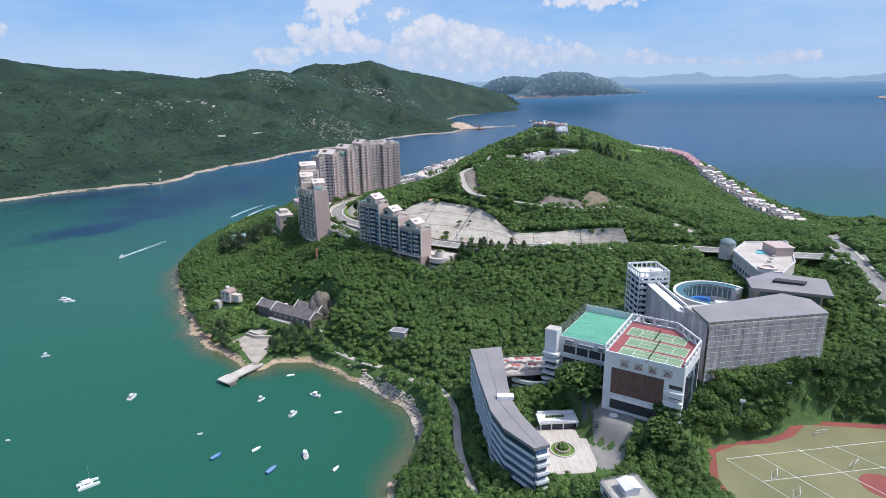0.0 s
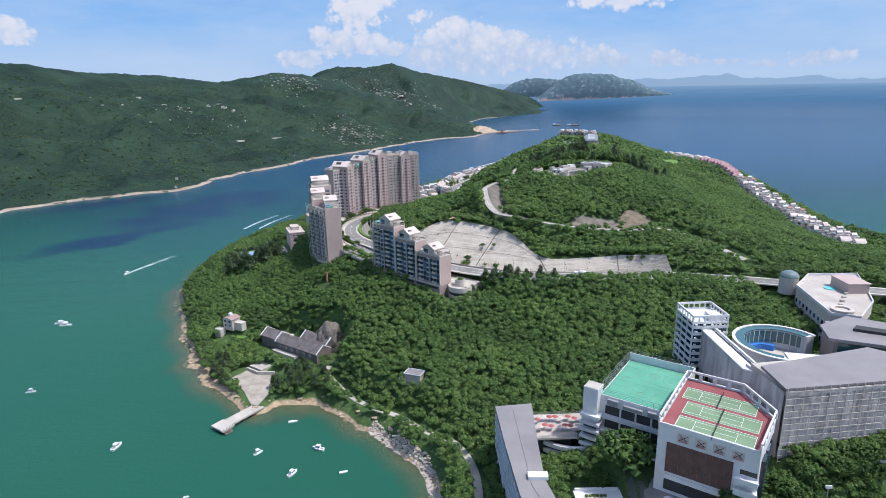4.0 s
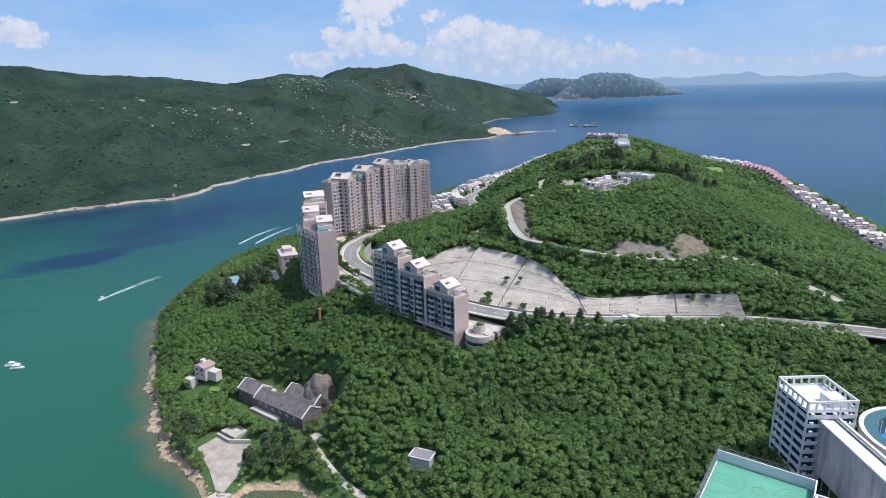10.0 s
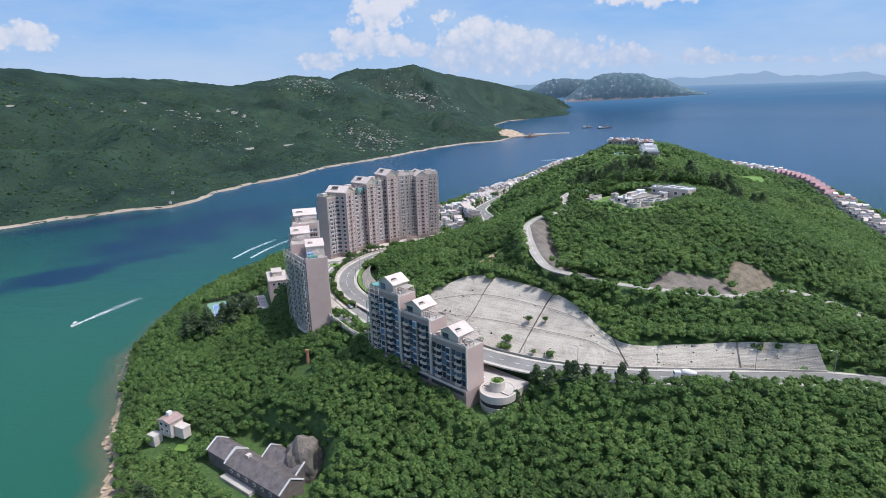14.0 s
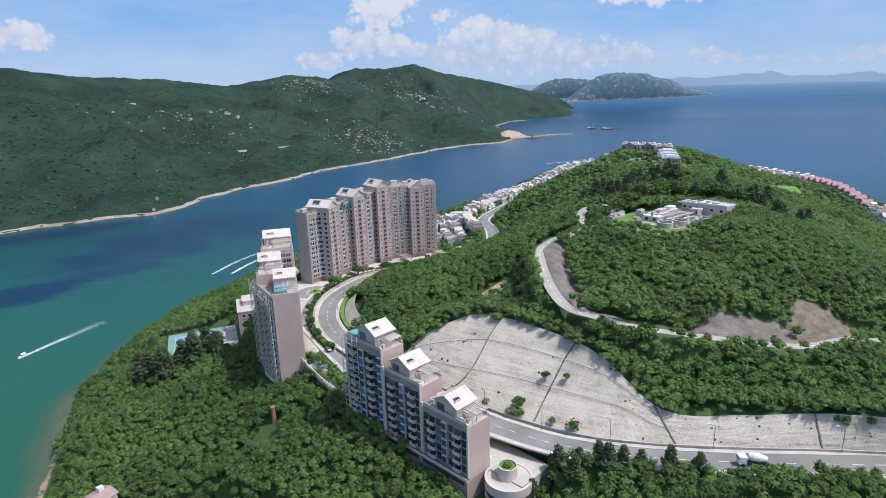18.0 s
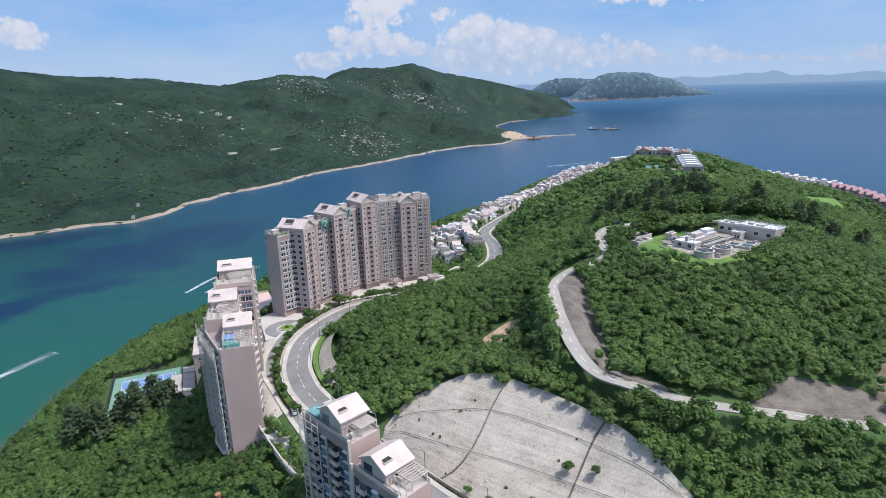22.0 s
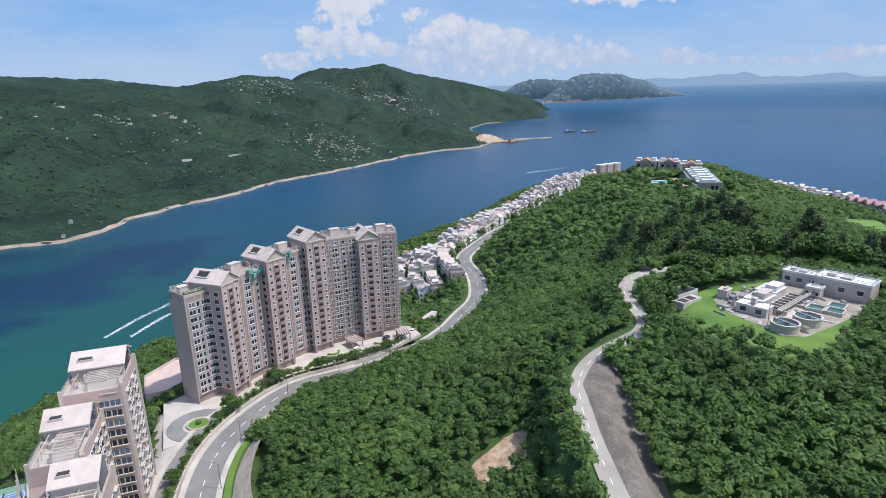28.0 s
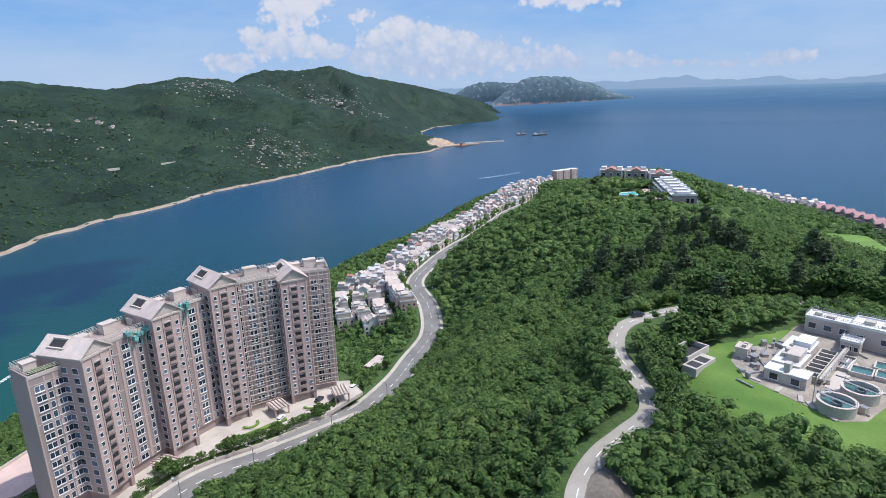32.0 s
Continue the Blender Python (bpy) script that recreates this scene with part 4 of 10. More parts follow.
def land_height(px, py):
    px, py = np.asarray(px, float), np.asarray(py, float)
    h = natural_height(px, py)
    df, zf = seg_dist(px, py, CUT_FOOT)
    dh, zh = seg_dist(px, py, CUT_HEAD)
    t = df / (df + dh + 1e-6)
    w = signed(px, py, CUT)
    h = np.where(w > 0, zf + t * (zh - zf) - np.where(px > 96, 4.5, 1.6), h)
    rim = (w <= 0) & (dh < df) & (px < 121)
    return np.where(rim, h + (zh - 0.5 - h) * (1 - sstep(dh / 22)), h)


land = new("ground", grid_mesh("ground", np.arange(-280, 520, 3.0), np.arange(60, 1380, 3.0), land_height, [GROUND]))
tagged(land, "wooded hilly headland with sand and rock along its shore", "ground", kind="structure")


def ruled(foot, head, nu, nv, bump=0.0):
    a, b = smooth_line(foot, nu), smooth_line(head, nu)
    v = []
    rng = random.Random(5)
    for k in range(nv + 1):
        for p, q in zip(a, b):
            c = p.lerp(q, k / nv)
            v.append((c.x + bump * rng.uniform(-1, 1), c.y + bump * rng.uniform(-1, 1), c.z + bump * rng.uniform(-1, 1)))
    n = len(a)
    i = np.arange(len(v)).reshape(nv + 1, n)
    return v, np.stack([i[:-1, :-1], i[:-1, 1:], i[1:, 1:], i[1:, :-1]], -1).reshape(-1, 4)


v, f = ruled(CUT_FOOT, CUT_HEAD, 8, 16, 0.10)
cut = solid("cut_slope", raw_mesh("cut_slope", v, f, [SHOTCRETE], 4, False), None, "steep slope sprayed with pale stained concrete", "retaining slope", kind="structure")
foot_line, head_line = smooth_line(CUT_FOOT, 8), smooth_line(CUT_HEAD, 8)


for s in (0.36, 0.70):
    g = Geo()
    n = len(foot_line) * 6 // 9
    for i in range(3, n):
        a, b = foot_line[i].lerp(head_line[i], s), foot_line[i + 1].lerp(head_line[i + 1], s)
        for dz in (-0.35, 0.35):
            g.bar(a + Vector((0, -0.15, dz + 0.15)), b + Vector((0, -0.15, dz + 0.15)), 0.06)
    part("step_channel", g, ROCK_DARK, cut, "dark drainage channel across the slope")
def nearest_x(line, x):
    return min(line, key=lambda p: abs(p.x - x))


for xf, xh in ((-21, 0), (9, 25)):
    ia, ib = foot_line.index(nearest_x(foot_line, xf)), head_line.index(nearest_x(head_line, xh))
    g = Geo()
    for k in range(56):
        s = k / 56
        t = ia + (ib - ia) * s
        i = min(int(t), len(foot_line) - 2)
        q = foot_line[i].lerp(foot_line[i + 1], t - i).lerp(head_line[i].lerp(head_line[i + 1], t - i), s)
        g.box(q.x - 0.22, q.y - 0.4, q.z - 0.3, q.x + 0.22, q.y + 0.3, q.z + 0.16)
    part("stair_channel", g, ROCK_DARK, cut, "dark stepped channel down the slope")
tuft_rng = random.Random(12)
tufts = Geo()
for k in range(170):
    i = tuft_rng.randrange(2, len(foot_line) - 3)
    q = foot_line[i].lerp(foot_line[i + 1], tuft_rng.random()).lerp(head_line[i], tuft_rng.uniform(0.04, 0.97))
    r = 0.07 + 0.3 * tuft_rng.random() ** 4
    tufts.box(q.x - r, q.y - r - 0.1, q.z - 0.2, q.x + r * tuft_rng.uniform(0.5, 1.4), q.y + r * 0.6, q.z + r * tuft_rng.uniform(0.6, 1.4))
tagged(part("weed_tufts", tufts, UNDER, cut, "small weeds and weep holes in the concrete"), kind="stuff")
for u in (0.655, 0.885):
    i = int(u * (len(foot_line) - 1))
    part("joint", Geo().bar(foot_line[i] + Vector((0, -0.1, 0)), head_line[i] + Vector((0, -0.1, 0)), 0.22), ROCK_DARK, cut)
part("kerb_wall", ribbon(Geo(), smooth_line([(x - 0.3, y - 0.4, z) for x, y, z in CUT_FOOT], 8), -0.2, 0.2, -0.3, 0.9), CONCRETE, cut)


def drape(name, poly, mat, label, category, dz=0.35, step=2.0, kind="structure"):
    """A patch that follows the ground inside an outline."""
    xs = np.arange(min(p[0] for p in poly) - step, max(p[0] for p in poly) + 2 * step, step)
    ys = np.arange(min(p[1] for p in poly) - step, max(p[1] for p in poly) + 2 * step, step)
    X, Y = np.meshgrid(xs, ys)
    w = signed(X, Y, poly)
    Z = land_height(X, Y) + np.where(w > 0, dz, dz - 0.25 * np.minimum(-w, 6) - 0.3)
    i = np.arange(X.size).reshape(X.shape)
    f = np.stack([i[:-1, :-1], i[:-1, 1:], i[1:, 1:], i[1:, :-1]], -1).reshape(-1, 4)
    keep = (w.ravel()[f] > -step * 1.5).any(1)
    ob = new(name, raw_mesh(name, np.stack([X, Y, Z], -1).reshape(-1, 3), f[keep], [mat], 4, True))
    return tagged(ob, label, category, kind=kind)


LAWN = [(57, 530), (56, 514), (62, 503), (72, 494), (78, 489.5), (87, 490), (97, 500), (108, 513), (120, 525), (124, 534), (104, 552), (88, 547), (66, 541)]
FIELD_TOP = [(183, 672), (217, 706), (242, 690), (226, 648), (196, 642)]
SCAR = [(-10, 477), (-5.5, 474), (-1, 477), (3.5, 480), (6, 489), (1, 488), (-3.5, 484.5), (-8, 482)]
ROCK_CUT = [(23.2, 445), (21.6, 470), (21.8, 488), (27, 498), (31, 493), (31, 470), (31, 448), (36, 436), (44, 430), (42, 425), (32, 431)]
SCRUB_A = [(70, 423.5), (76, 427), (82, 430.5), (92, 431), (101, 429.5), (107, 425), (105, 419.5), (92, 419.8), (78, 423)]
SCRUB_B = [(106, 425), (111, 432), (115, 440), (120, 445), (125, 441), (132, 435), (131, 429), (114, 422.5)]
drape("lawn", LAWN, GRASS, "bright mown grass round the water works", "lawn", 0.08)
drape("lawn", FIELD_TOP, GRASS, "open mown grass field among the trees", "lawn")
drape("landslip", SCAR, EARTH, "bare orange earth of a small landslip", "bare earth", 0.6)
drape("rock_cut", ROCK_CUT, ROCK_DARK, "grey rock cutting beside the hill road", "rock", 0.9)
drape("rock_outcrop", SCRUB_A, ROCK_DARK, "dark bare rock on the hillside", "rock", 0.8)
drape("rock_outcrop", SCRUB_B, ROCK_BROWN, "brown bare rock on the hillside", "rock", 0.8)
DRIVE_SIDE = [(-128, 545), (-118, 520), (-108, 498), (-97, 470), (-88, 448), (-80, 450), (-90, 470), (-97, 490), (-99, 504), (-97, 522), (-108, 540)]
drape("paving", DRIVE_SIDE, PALE_PAVE, "pale pinkish paving along the drive", "paving", 0.1)
SCHOOL_YARD = [(44, 203), (60, 200), (77, 206), (85, 226), (76, 234), (66, 226), (57, 217)]
drape("yard", SCHOOL_YARD, ASPHALT_DARK, "worn grey asphalt yard of the school", "yard", -0.06)
POOL_YARD = [(126, 752), (140, 748), (156, 744), (160, 770), (146, 776), (128, 774)]


# ---- facade pieces ----
def rail(g, pts, z, h, n=1, r=0.04):
    for (ax, ay), (bx, by) in zip(pts[:-1], pts[1:]):
        for k in range(n):
            g.bar((ax, ay, z + h * (k + 1) / n), (bx, by, z + h * (k + 1) / n), r)
        m = max(1, int(math.hypot(bx - ax, by - ay) / 2))
        for i in range(m + 1):
            x, y = ax + (bx - ax) * i / m, ay + (by - ay) * i / m
            g.bar((x, y, z), (x, y, z + h), r)
    return g


def window_mesh(w, h, frame=WHITE, glass=GLASS, sill=True):
    g = Geo().box(-w / 2 - 0.12, -0.16, -h / 2 - 0.12, w / 2 + 0.12, 0.05, h / 2 + 0.12, 0).box(-w / 2, -0.19, -h / 2, w / 2, 0.0, h / 2, 1)
    if sill:
        g.box(-w / 2 - 0.2, -0.25, -h / 2 - 0.25, w / 2 + 0.2, 0.0, -h / 2 - 0.12, 0)
    return g.mesh("window", [frame, glass])


def balcony_mesh(w, d, h=1.0, slab=CREAM, rail=CREAM):
    g = Geo().box(-w / 2, -d, -0.2, w / 2, 0, 0.0, 0).box(-w / 2, -d, 0, w / 2, -d + 0.12, h, 1).box(-w / 2, -d, 0, -w / 2 + 0.12, 0, h, 1).box(w / 2 - 0.12, -d, 0, w / 2, 0, h, 1)
    g.box(-w / 2 + 0.2, -0.16, 0.05, w / 2 - 0.2, 0.02, 2.3, 2)
    return g.mesh("balcony", [slab, rail, GLASS])


def on_face(face, w, d, u, z, out=0.0):
    """The pose of a piece on a face of a block that spans 0..w, 0..d; u is metres along the face."""
    if face == "front":
        return pose(u, -out, z)
    if face == "right":
        return pose(w + out, u, z, 0, 0, 90)
    if face == "left":
        return pose(-out, d - u, z, 0, 0, -90)
    return pose(w - u, d + out, z, 0, 0, 180)


def rows_on(parent, me, name, face, w, d, us, zs, base=None):
    for z in zs:
        for u in us:
            m = on_face(face, w, d, u, z)
            part(name, me, None, parent, m=m if base is None else base @ m)


def spread(a, b, n):
    return [a + (b - a) * (i + 0.5) / n for i in range(n)]


W_WIDE = window_mesh(1.8, 1.5, WHITE)
W_LONG = window_mesh(0.95, 1.7, WHITE, GLASS)
W_BLUE = window_mesh(2.15, 2.35, TILE_GREY, GLASS_DEEP, False)
W_SMALL = window_mesh(0.9, 1.1, WHITE)
# a flat near-black panel stands for the shade inside the loggia
LOGGIA = Geo().box(-1.0, -0.04, -1.0, 1.0, 0.04, 0.75, 0).box(-1.15, -0.5, -1.25, 1.15, 0.1, -1.0, 1).box(-1.15, -0.5, -1.0, 1.15, -0.42, -0.3, 1).mesh("loggia", [DARK, TILE_DARK])
BALC = balcony_mesh(3.0, 1.3)
FLOOR_H = 2.85


def scaffold(g, w, z0, z1, out=0.9, step=2.4):
    """Bamboo poles in front of a wall along x."""
    z = z0
    while z <= z1:
        g.bar((-0.3, -out, z), (w + 0.3, -out, z), 0.08)
        z += step * 0.8
    n = max(2, int(w / step))
    for i in range(n + 1):
        x = w * i / n
        g.bar((x, -out, z0), (x, -out, z1 + 1.0), 0.09)
    return g


W_TWIN = Geo().box(-1.25, -0.10, -0.9, 1.25, 0.05, 0.9, 0).box(-1.1, -0.13, -0.75, -0.1, 0, 0.75, 1).box(0.1, -0.13, -0.75, 1.1, 0, 0.75, 1).box(-1.35, -0.3, -1.1, 1.35, 0, -0.9, 0).mesh("window", [WHITE, GLASS])


def ragged(x0, x1, h):
    """Loose netting hung over poles at a roof edge."""
    rng = random.Random(int(x0 * 10))
    g = Geo()
    n = 9
    for i in range(n):
        a, b = x0 + (x1 - x0) * i / n, x0 + (x1 - x0) * (i + 1) / n
        z = h + rng.uniform(-0.6, 1.6)
        g.box(a, -rng.uniform(1.2, 2.4), z - rng.uniform(0.8, 2.4), b, -0.3, z)
        g.bar((a, -1.4, h - 4), (a + rng.uniform(-0.4, 0.4), -1.6, h + rng.uniform(1.5, 3.5)), 0.06)
    return g


def roof_well(bw, bd, h, zr):
    """A frame on a gable's left slope round a sheet of painted shade."""
    g = Geo()
    xs, ys = (1.3, bw / 2 - 0.9), (bd * 0.46, bd * 0.84)
    zz = [h + (zr - h) * x / (bw / 2) + 0.42 for x in xs]
    c = [(xs[0], ys[0], zz[0]), (xs[1], ys[0], zz[1]), (xs[1], ys[1], zz[1]), (xs[0], ys[1], zz[0])]
    for p, q in zip(c, c[1:] + c[:1]):
        g.bar(p, q, 0.28)
    g.poly(c, 1)
    return g


# ---- the four apartment towers ----
GAB = [(-103.5, 552.0, 96.2, 99.6, 70), (-90.8, 573.5, 99.0, 102.4, 54), (-77.4, 591.5, 102.0, 105.4, 43), (-54.6, 604.5, 99.2, 102.6, 25)]
BASE = 50.4
PODIUM_Z = 3.2


def rel(base, m):
    return Matrix.Translation((-base[0], -base[1], -base[2])) @ m


def wing(tw, base, a, b, depth, z1, fwd, us_n, end_wall=False, scaf=False, net=False):
    """A slab of flats between two points, as parts of a tower."""
    d = Vector((b[0] - a[0], b[1] - a[1]))
    w, th = d.length, math.degrees(math.atan2(d.y, d.x))
    o = pose(a[0], a[1], BASE, 0, 0, th) @ pose(0, -fwd, 0)
    m = rel(base, o)
    h = z1 - BASE
    part("wing_wall", Geo().box(0, 0, PODIUM_Z, w, depth, h), TILE_GREY, tw, m=m)
    for k in (1, 5, 9, 13):
        z = PODIUM_Z + k * FLOOR_H
        part("string_course", Geo().box(-0.06, -0.12, z - 0.12, w + 0.06, 0.2, z + 0.06), CREAM, tw, m=m)
    part("podium", Geo().box(0.5, 0.6, 0, w - 0.5, depth - 0.6, PODIUM_Z), TILE_DARK, tw, m=m)
    part("parapet", Geo().box(-0.1, -0.15, h, w + 0.1, 0.15, h + 1.0).box(-0.1, depth - 0.15, h, w + 0.1, depth + 0.15, h + 1.0).box(-0.1, 0.15, h, 0.15, depth - 0.15, h + 1.0).box(w - 0.15, 0.15, h, w + 0.1, depth - 0.15, h + 1.0), CREAM, tw, m=m)
    us = spread(1.0, w - 1.0, us_n)
    zs = [PODIUM_Z + 1.5 + FLOOR_H * k for k in range(int((h - PODIUM_Z) / FLOOR_H))]
    for i, u in enumerate(us):
        rows_on(tw, W_LONG if i % 2 else W_TWIN, "window", "front", w, depth, [u], zs, m)
        part("tile_strip", Geo().box(u + w / us_n * 0.42, -0.14, PODIUM_Z, u + w / us_n * 0.58, 0.1, h - 0.3), TILE_PINK, tw, m=m)
    for x, y, bw2, bh in ((0.12, 0.5, 3.2, 2.4), (0.45, 0.62, 4.4, 3.0), (0.78, 0.5, 2.6, 2.0)):
        part("roof_plant", Geo().box(w * x, depth * y, h, w * x + bw2, depth * y + 2.6, h + bh).box(w * x - 0.2, depth * y - 0.2, h + bh, w * x + bw2 + 0.2, depth * y + 2.8, h + bh + 0.25), CREAM, tw, m=m)
    part("roof_rail", rail(Geo(), [(0.2, 0.3), (w - 0.2, 0.3), (w - 0.2, depth - 0.3), (0.2, depth - 0.3), (0.2, 0.3)], h + 1.0, 1.3, 3, 0.05), BAMBOO, tw, m=m)
    if scaf:
        tagged(part("scaffold", scaffold(Geo(), w, PODIUM_Z, h, 1.3), BAMBOO, tw, "grey bamboo scaffold poles", m=m), kind="stuff")
    if net:
        part("green_net", ragged(w * (0.5 if net == 1 else 0.12), w * (0.92 if net == 1 else 0.45), h), NET_GREEN, tw, "green netting at the roof edge", m=m)
    return m, w, h


def towers():
    left_front, right = (-109.8, 541.0), (-40.3, 608.7)
    for i, (gx, gy, ze, zr, th) in enumerate(GAB):
        base = (gx, gy, BASE)
        tw = thing("apartment_tower", ("pinkish tiled apartment tower with a gabled roof bay", "pinkish tiled tower under repair with a green roof net",
                                       "tallest pinkish tiled apartment tower with a gabled roof bay", "pinkish tiled apartment tower at the row's end with bamboo scaffold")[i], "apartment tower", pose(*base), "row of apartment towers")
        bw, bd = 9.4, 15.0
        m = rel(base, pose(gx, gy, BASE, 0, 0, th) @ pose(-bw / 2, -bd / 2, 0))
        h = ze - BASE
        g = Geo().box(0, 0, PODIUM_Z, bw, bd, h)
        part("bay_wall", g, TILE_PINK, tw, m=m)
        for x in (0.0, bw / 2 - 1.6, bw / 2 + 1.2, bw - 0.4):
            part("pilaster", Geo().box(x, -0.22, PODIUM_Z, x + 0.4, 0.1, h - 0.4), TILE_PINK, tw, m=m)
        part("bay_foot", Geo().box(0.8, 0.8, 0, bw - 0.8, bd - 0.8, PODIUM_Z).box(0, 0, 0, 1.2, 1.2, PODIUM_Z).box(bw - 1.2, 0, 0, bw, 1.2, PODIUM_Z), TILE_DARK, tw, m=m)
        part("roof", Geo().gable(0, 0, bw, bd, h, zr - BASE, 0.7, 0, 1), [WHITE_ROOF, CREAM], tw, "pale gabled roof", m=m)
        part("roof_well", roof_well(bw, bd, h, zr - BASE), [CREAM, DARK], tw, "dark square opening in the roof slope", m=m)
        part("cornice", Geo().box(-0.35, -0.35, h - 1.0, bw + 0.35, 0, h - 0.4).box(-0.35, 0, h - 1.0, 0, bd, h - 0.4).box(bw, 0, h - 1.0, bw + 0.35, bd, h - 0.4), CREAM, tw, m=m)
        zs = [PODIUM_Z + 1.5 + FLOOR_H * k for k in range(int((h - PODIUM_Z - 1) / FLOOR_H))]
        rows_on(tw, LOGGIA, "loggia", "front", bw, bd, [bw / 2], zs, m)
        rows_on(tw, W_SMALL, "window", "front", bw, bd, [1.6, bw - 1.6], zs, m)
        rows_on(tw, W_WIDE, "window", "left", bw, bd, [bd - 2.5, bd - 6.5], zs, m)
        part("arch", Geo().box(bw / 2 - 1.5, -0.25, h - 3.0, bw / 2 + 1.5, 0.0, h - 2.7), CREAM, tw, m=m)
        nxt = GAB[i + 1] if i < 3 else None
        if i == 0:
            em0, w0, h0 = wing(tw, base, left_front, (gx + 0.5, gy - 2.0), 11, 92.6, 0.0, 4)
            part("end_wall", Geo().box(-0.4, -0.15, 0, -0.02, 8.6, h0 + 1.2).box(-0.35, 8.6, 0, -0.02, 11.1, h0 - 2.4), TILE_PINK, tw, "blank pinkish end wall", m=em0)
            part("roof_garden", Geo().box(1.0, 1.0, h0, w0 - 2, 3.2, h0 + 1.3), LEAF, tw, "clipped roof terrace shrubs", m=em0)
        a, b = (gx, gy), (nxt[0], nxt[1]) if nxt else right
        wing(tw, base, a, b, 11, (95.0, 97.6, 99.6, 98.6)[i], 3.2 if nxt else 1.0, (5, 5, 6, 4)[i], scaf=i in (2, 3), net=(1, 2, 0, 0)[i])


towers()


# ---- stepped blocks with gabled penthouses ----
def gabled_unit(bk, w, d, h, zr, off, roof_d, m, blank=False):
    """One step of a stepped block: wall, penthouse with a gabled roof and a terrace pergola."""
    part("wall", Geo().box(0, 0, 0, w, d, h), TILE_PINK, bk, m=m)
    # greyer sheet over the pink wall: shade of this front put in colour
    part("front_cladding", Geo().box(0.65, -0.12, 2.6, w - 0.65, 0, h - 0.2), TILE_GREY, bk, "greyish tiled front, darkened for its shaded side", m=m)
    for k in range(3):
        part("roof_plant", Geo().box(0.6 + k * w * 0.3, d * 0.3, h, 2.2 + k * w * 0.3, d * 0.55, h + 1.2 + 0.5 * k), CREAM, bk, m=m)
    ze, y0 = zr - 2.6, d * 0.08
    part("penthouse_wall", Geo().box(off, y0, h, off + roof_d, d - 0.3, ze).box(off + roof_d, d * 0.34, h, min(off + roof_d + 2.6, w - 0.8), d * 0.7, h + 2.2), CREAM, bk, m=m)
    part("roof", Geo().gable(off, y0, off + roof_d, d - 0.3, ze, zr, 0.6, 0, 1), [WHITE_ROOF, CREAM], bk, "pale pink gabled roof", m=m)
    part("roof_light", Geo().box(off + roof_d * 0.58, d * 0.16, ze, off + roof_d * 0.86, d * 0.46, zr - 0.9, 0).box(off + roof_d * 0.61, d * 0.19, zr - 0.9, off + roof_d * 0.84, d * 0.43, zr - 0.75, 1), [CREAM, DARK], bk, m=m)
    part("arch_window", Geo().box(off + 1.2, d - 0.35, h + 0.6, off + roof_d - 1.2, d - 0.2, ze - 0.4, 0).box(off + 2.2, d - 0.35, ze - 0.4, off + roof_d - 2.2, d - 0.2, ze + 0.6, 0).box(off + 0.9, d - 0.33, h + 0.3, off + roof_d - 0.9, d - 0.16, h + 0.6, 1), [GLASS, CREAM], bk, m=m)
    part("parapet", Geo().box(0, 0, h, w, 0.25, h + 1.0).box(0, d - 0.25, h, off, d, h + 1.0).box(off + roof_d, d - 0.25, h, w, d, h + 1.0), CREAM, bk, m=m)
    part("terrace_floor", Geo().box(off + roof_d + 0.1, 0.3, h, w - 0.1, d - 0.3, h + 0.1), PALE_PAVE, bk, m=m)
    x0, x1 = off + roof_d + 0.3, w - 0.4
    if x1 - x0 > 1.5:
        pg = part("pergola", Geo().box(x0, d * 0.42, h + 2.3, x1, d * 0.42 + 0.25, h + 2.55).box(x0, d - 0.6, h + 2.3, x1, d - 0.35, h + 2.55), CREAM, bk, "cream beamed pergola", m=m)
        for k in range(7):
            x = x0 + (x1 - x0 - 0.2) * k / 6
            part("beam", Geo().box(x, d * 0.38, h + 2.55, x + 0.22, d - 0.2, h + 2.8), CREAM, pg)
        for x in (x0, x1 - 0.25):
            for y in (d * 0.42, d - 0.6):
                part("post", Geo().box(x, y, h + 0.1, x + 0.25, y + 0.25, h + 2.3), CREAM, pg)
    urng = random.Random(int(w * 100 + h * 10))
    for k in range(7):
        x, y = urng.uniform(0.6, max(1.2, w - 2.4)), urng.uniform(0.5, d * 0.28)
        part("terrace_unit", Geo().box(x, y, h, x + urng.uniform(0.6, 1.6), y + 0.8, h + urng.uniform(0.6, 1.5)), (CONCRETE, CREAM, GREY, TILE_DARK)[k % 4], bk, m=m)
    part("terrace_screen", rail(Geo(), [(0.3, 0.2), (w - 0.3, 0.2)], h + 1.0, 0.7, 2, 0.04), GREY, bk, m=m)
    part("canopy_frame", rail(Geo(), [(off + roof_d + 0.2, d * 0.2), (w - 0.3, d * 0.2)], h, 2.5, 1, 0.07).bar((off + roof_d + 0.2, 0.3, h + 2.5), (off + roof_d + 0.2, d * 0.42, h + 2.5), 0.07), CREAM, bk, m=m)
    part("front_gable_window", Geo().box(off + 1.0, y0 - 0.08, h + 0.5, off + roof_d * 0.45, y0 + 0.02, ze - 0.4, 0).box(off + 0.8, y0 - 0.16, ze - 0.4, off + roof_d * 0.5, y0, ze - 0.1, 1), [GLASS, CREAM], bk, m=m)
    part("roof_water_tank", Geo().box(1.0, d * 0.55, h, min(3.4, off - 0.4), d * 0.85, h + 1.8), CONCRETE, bk, m=m)


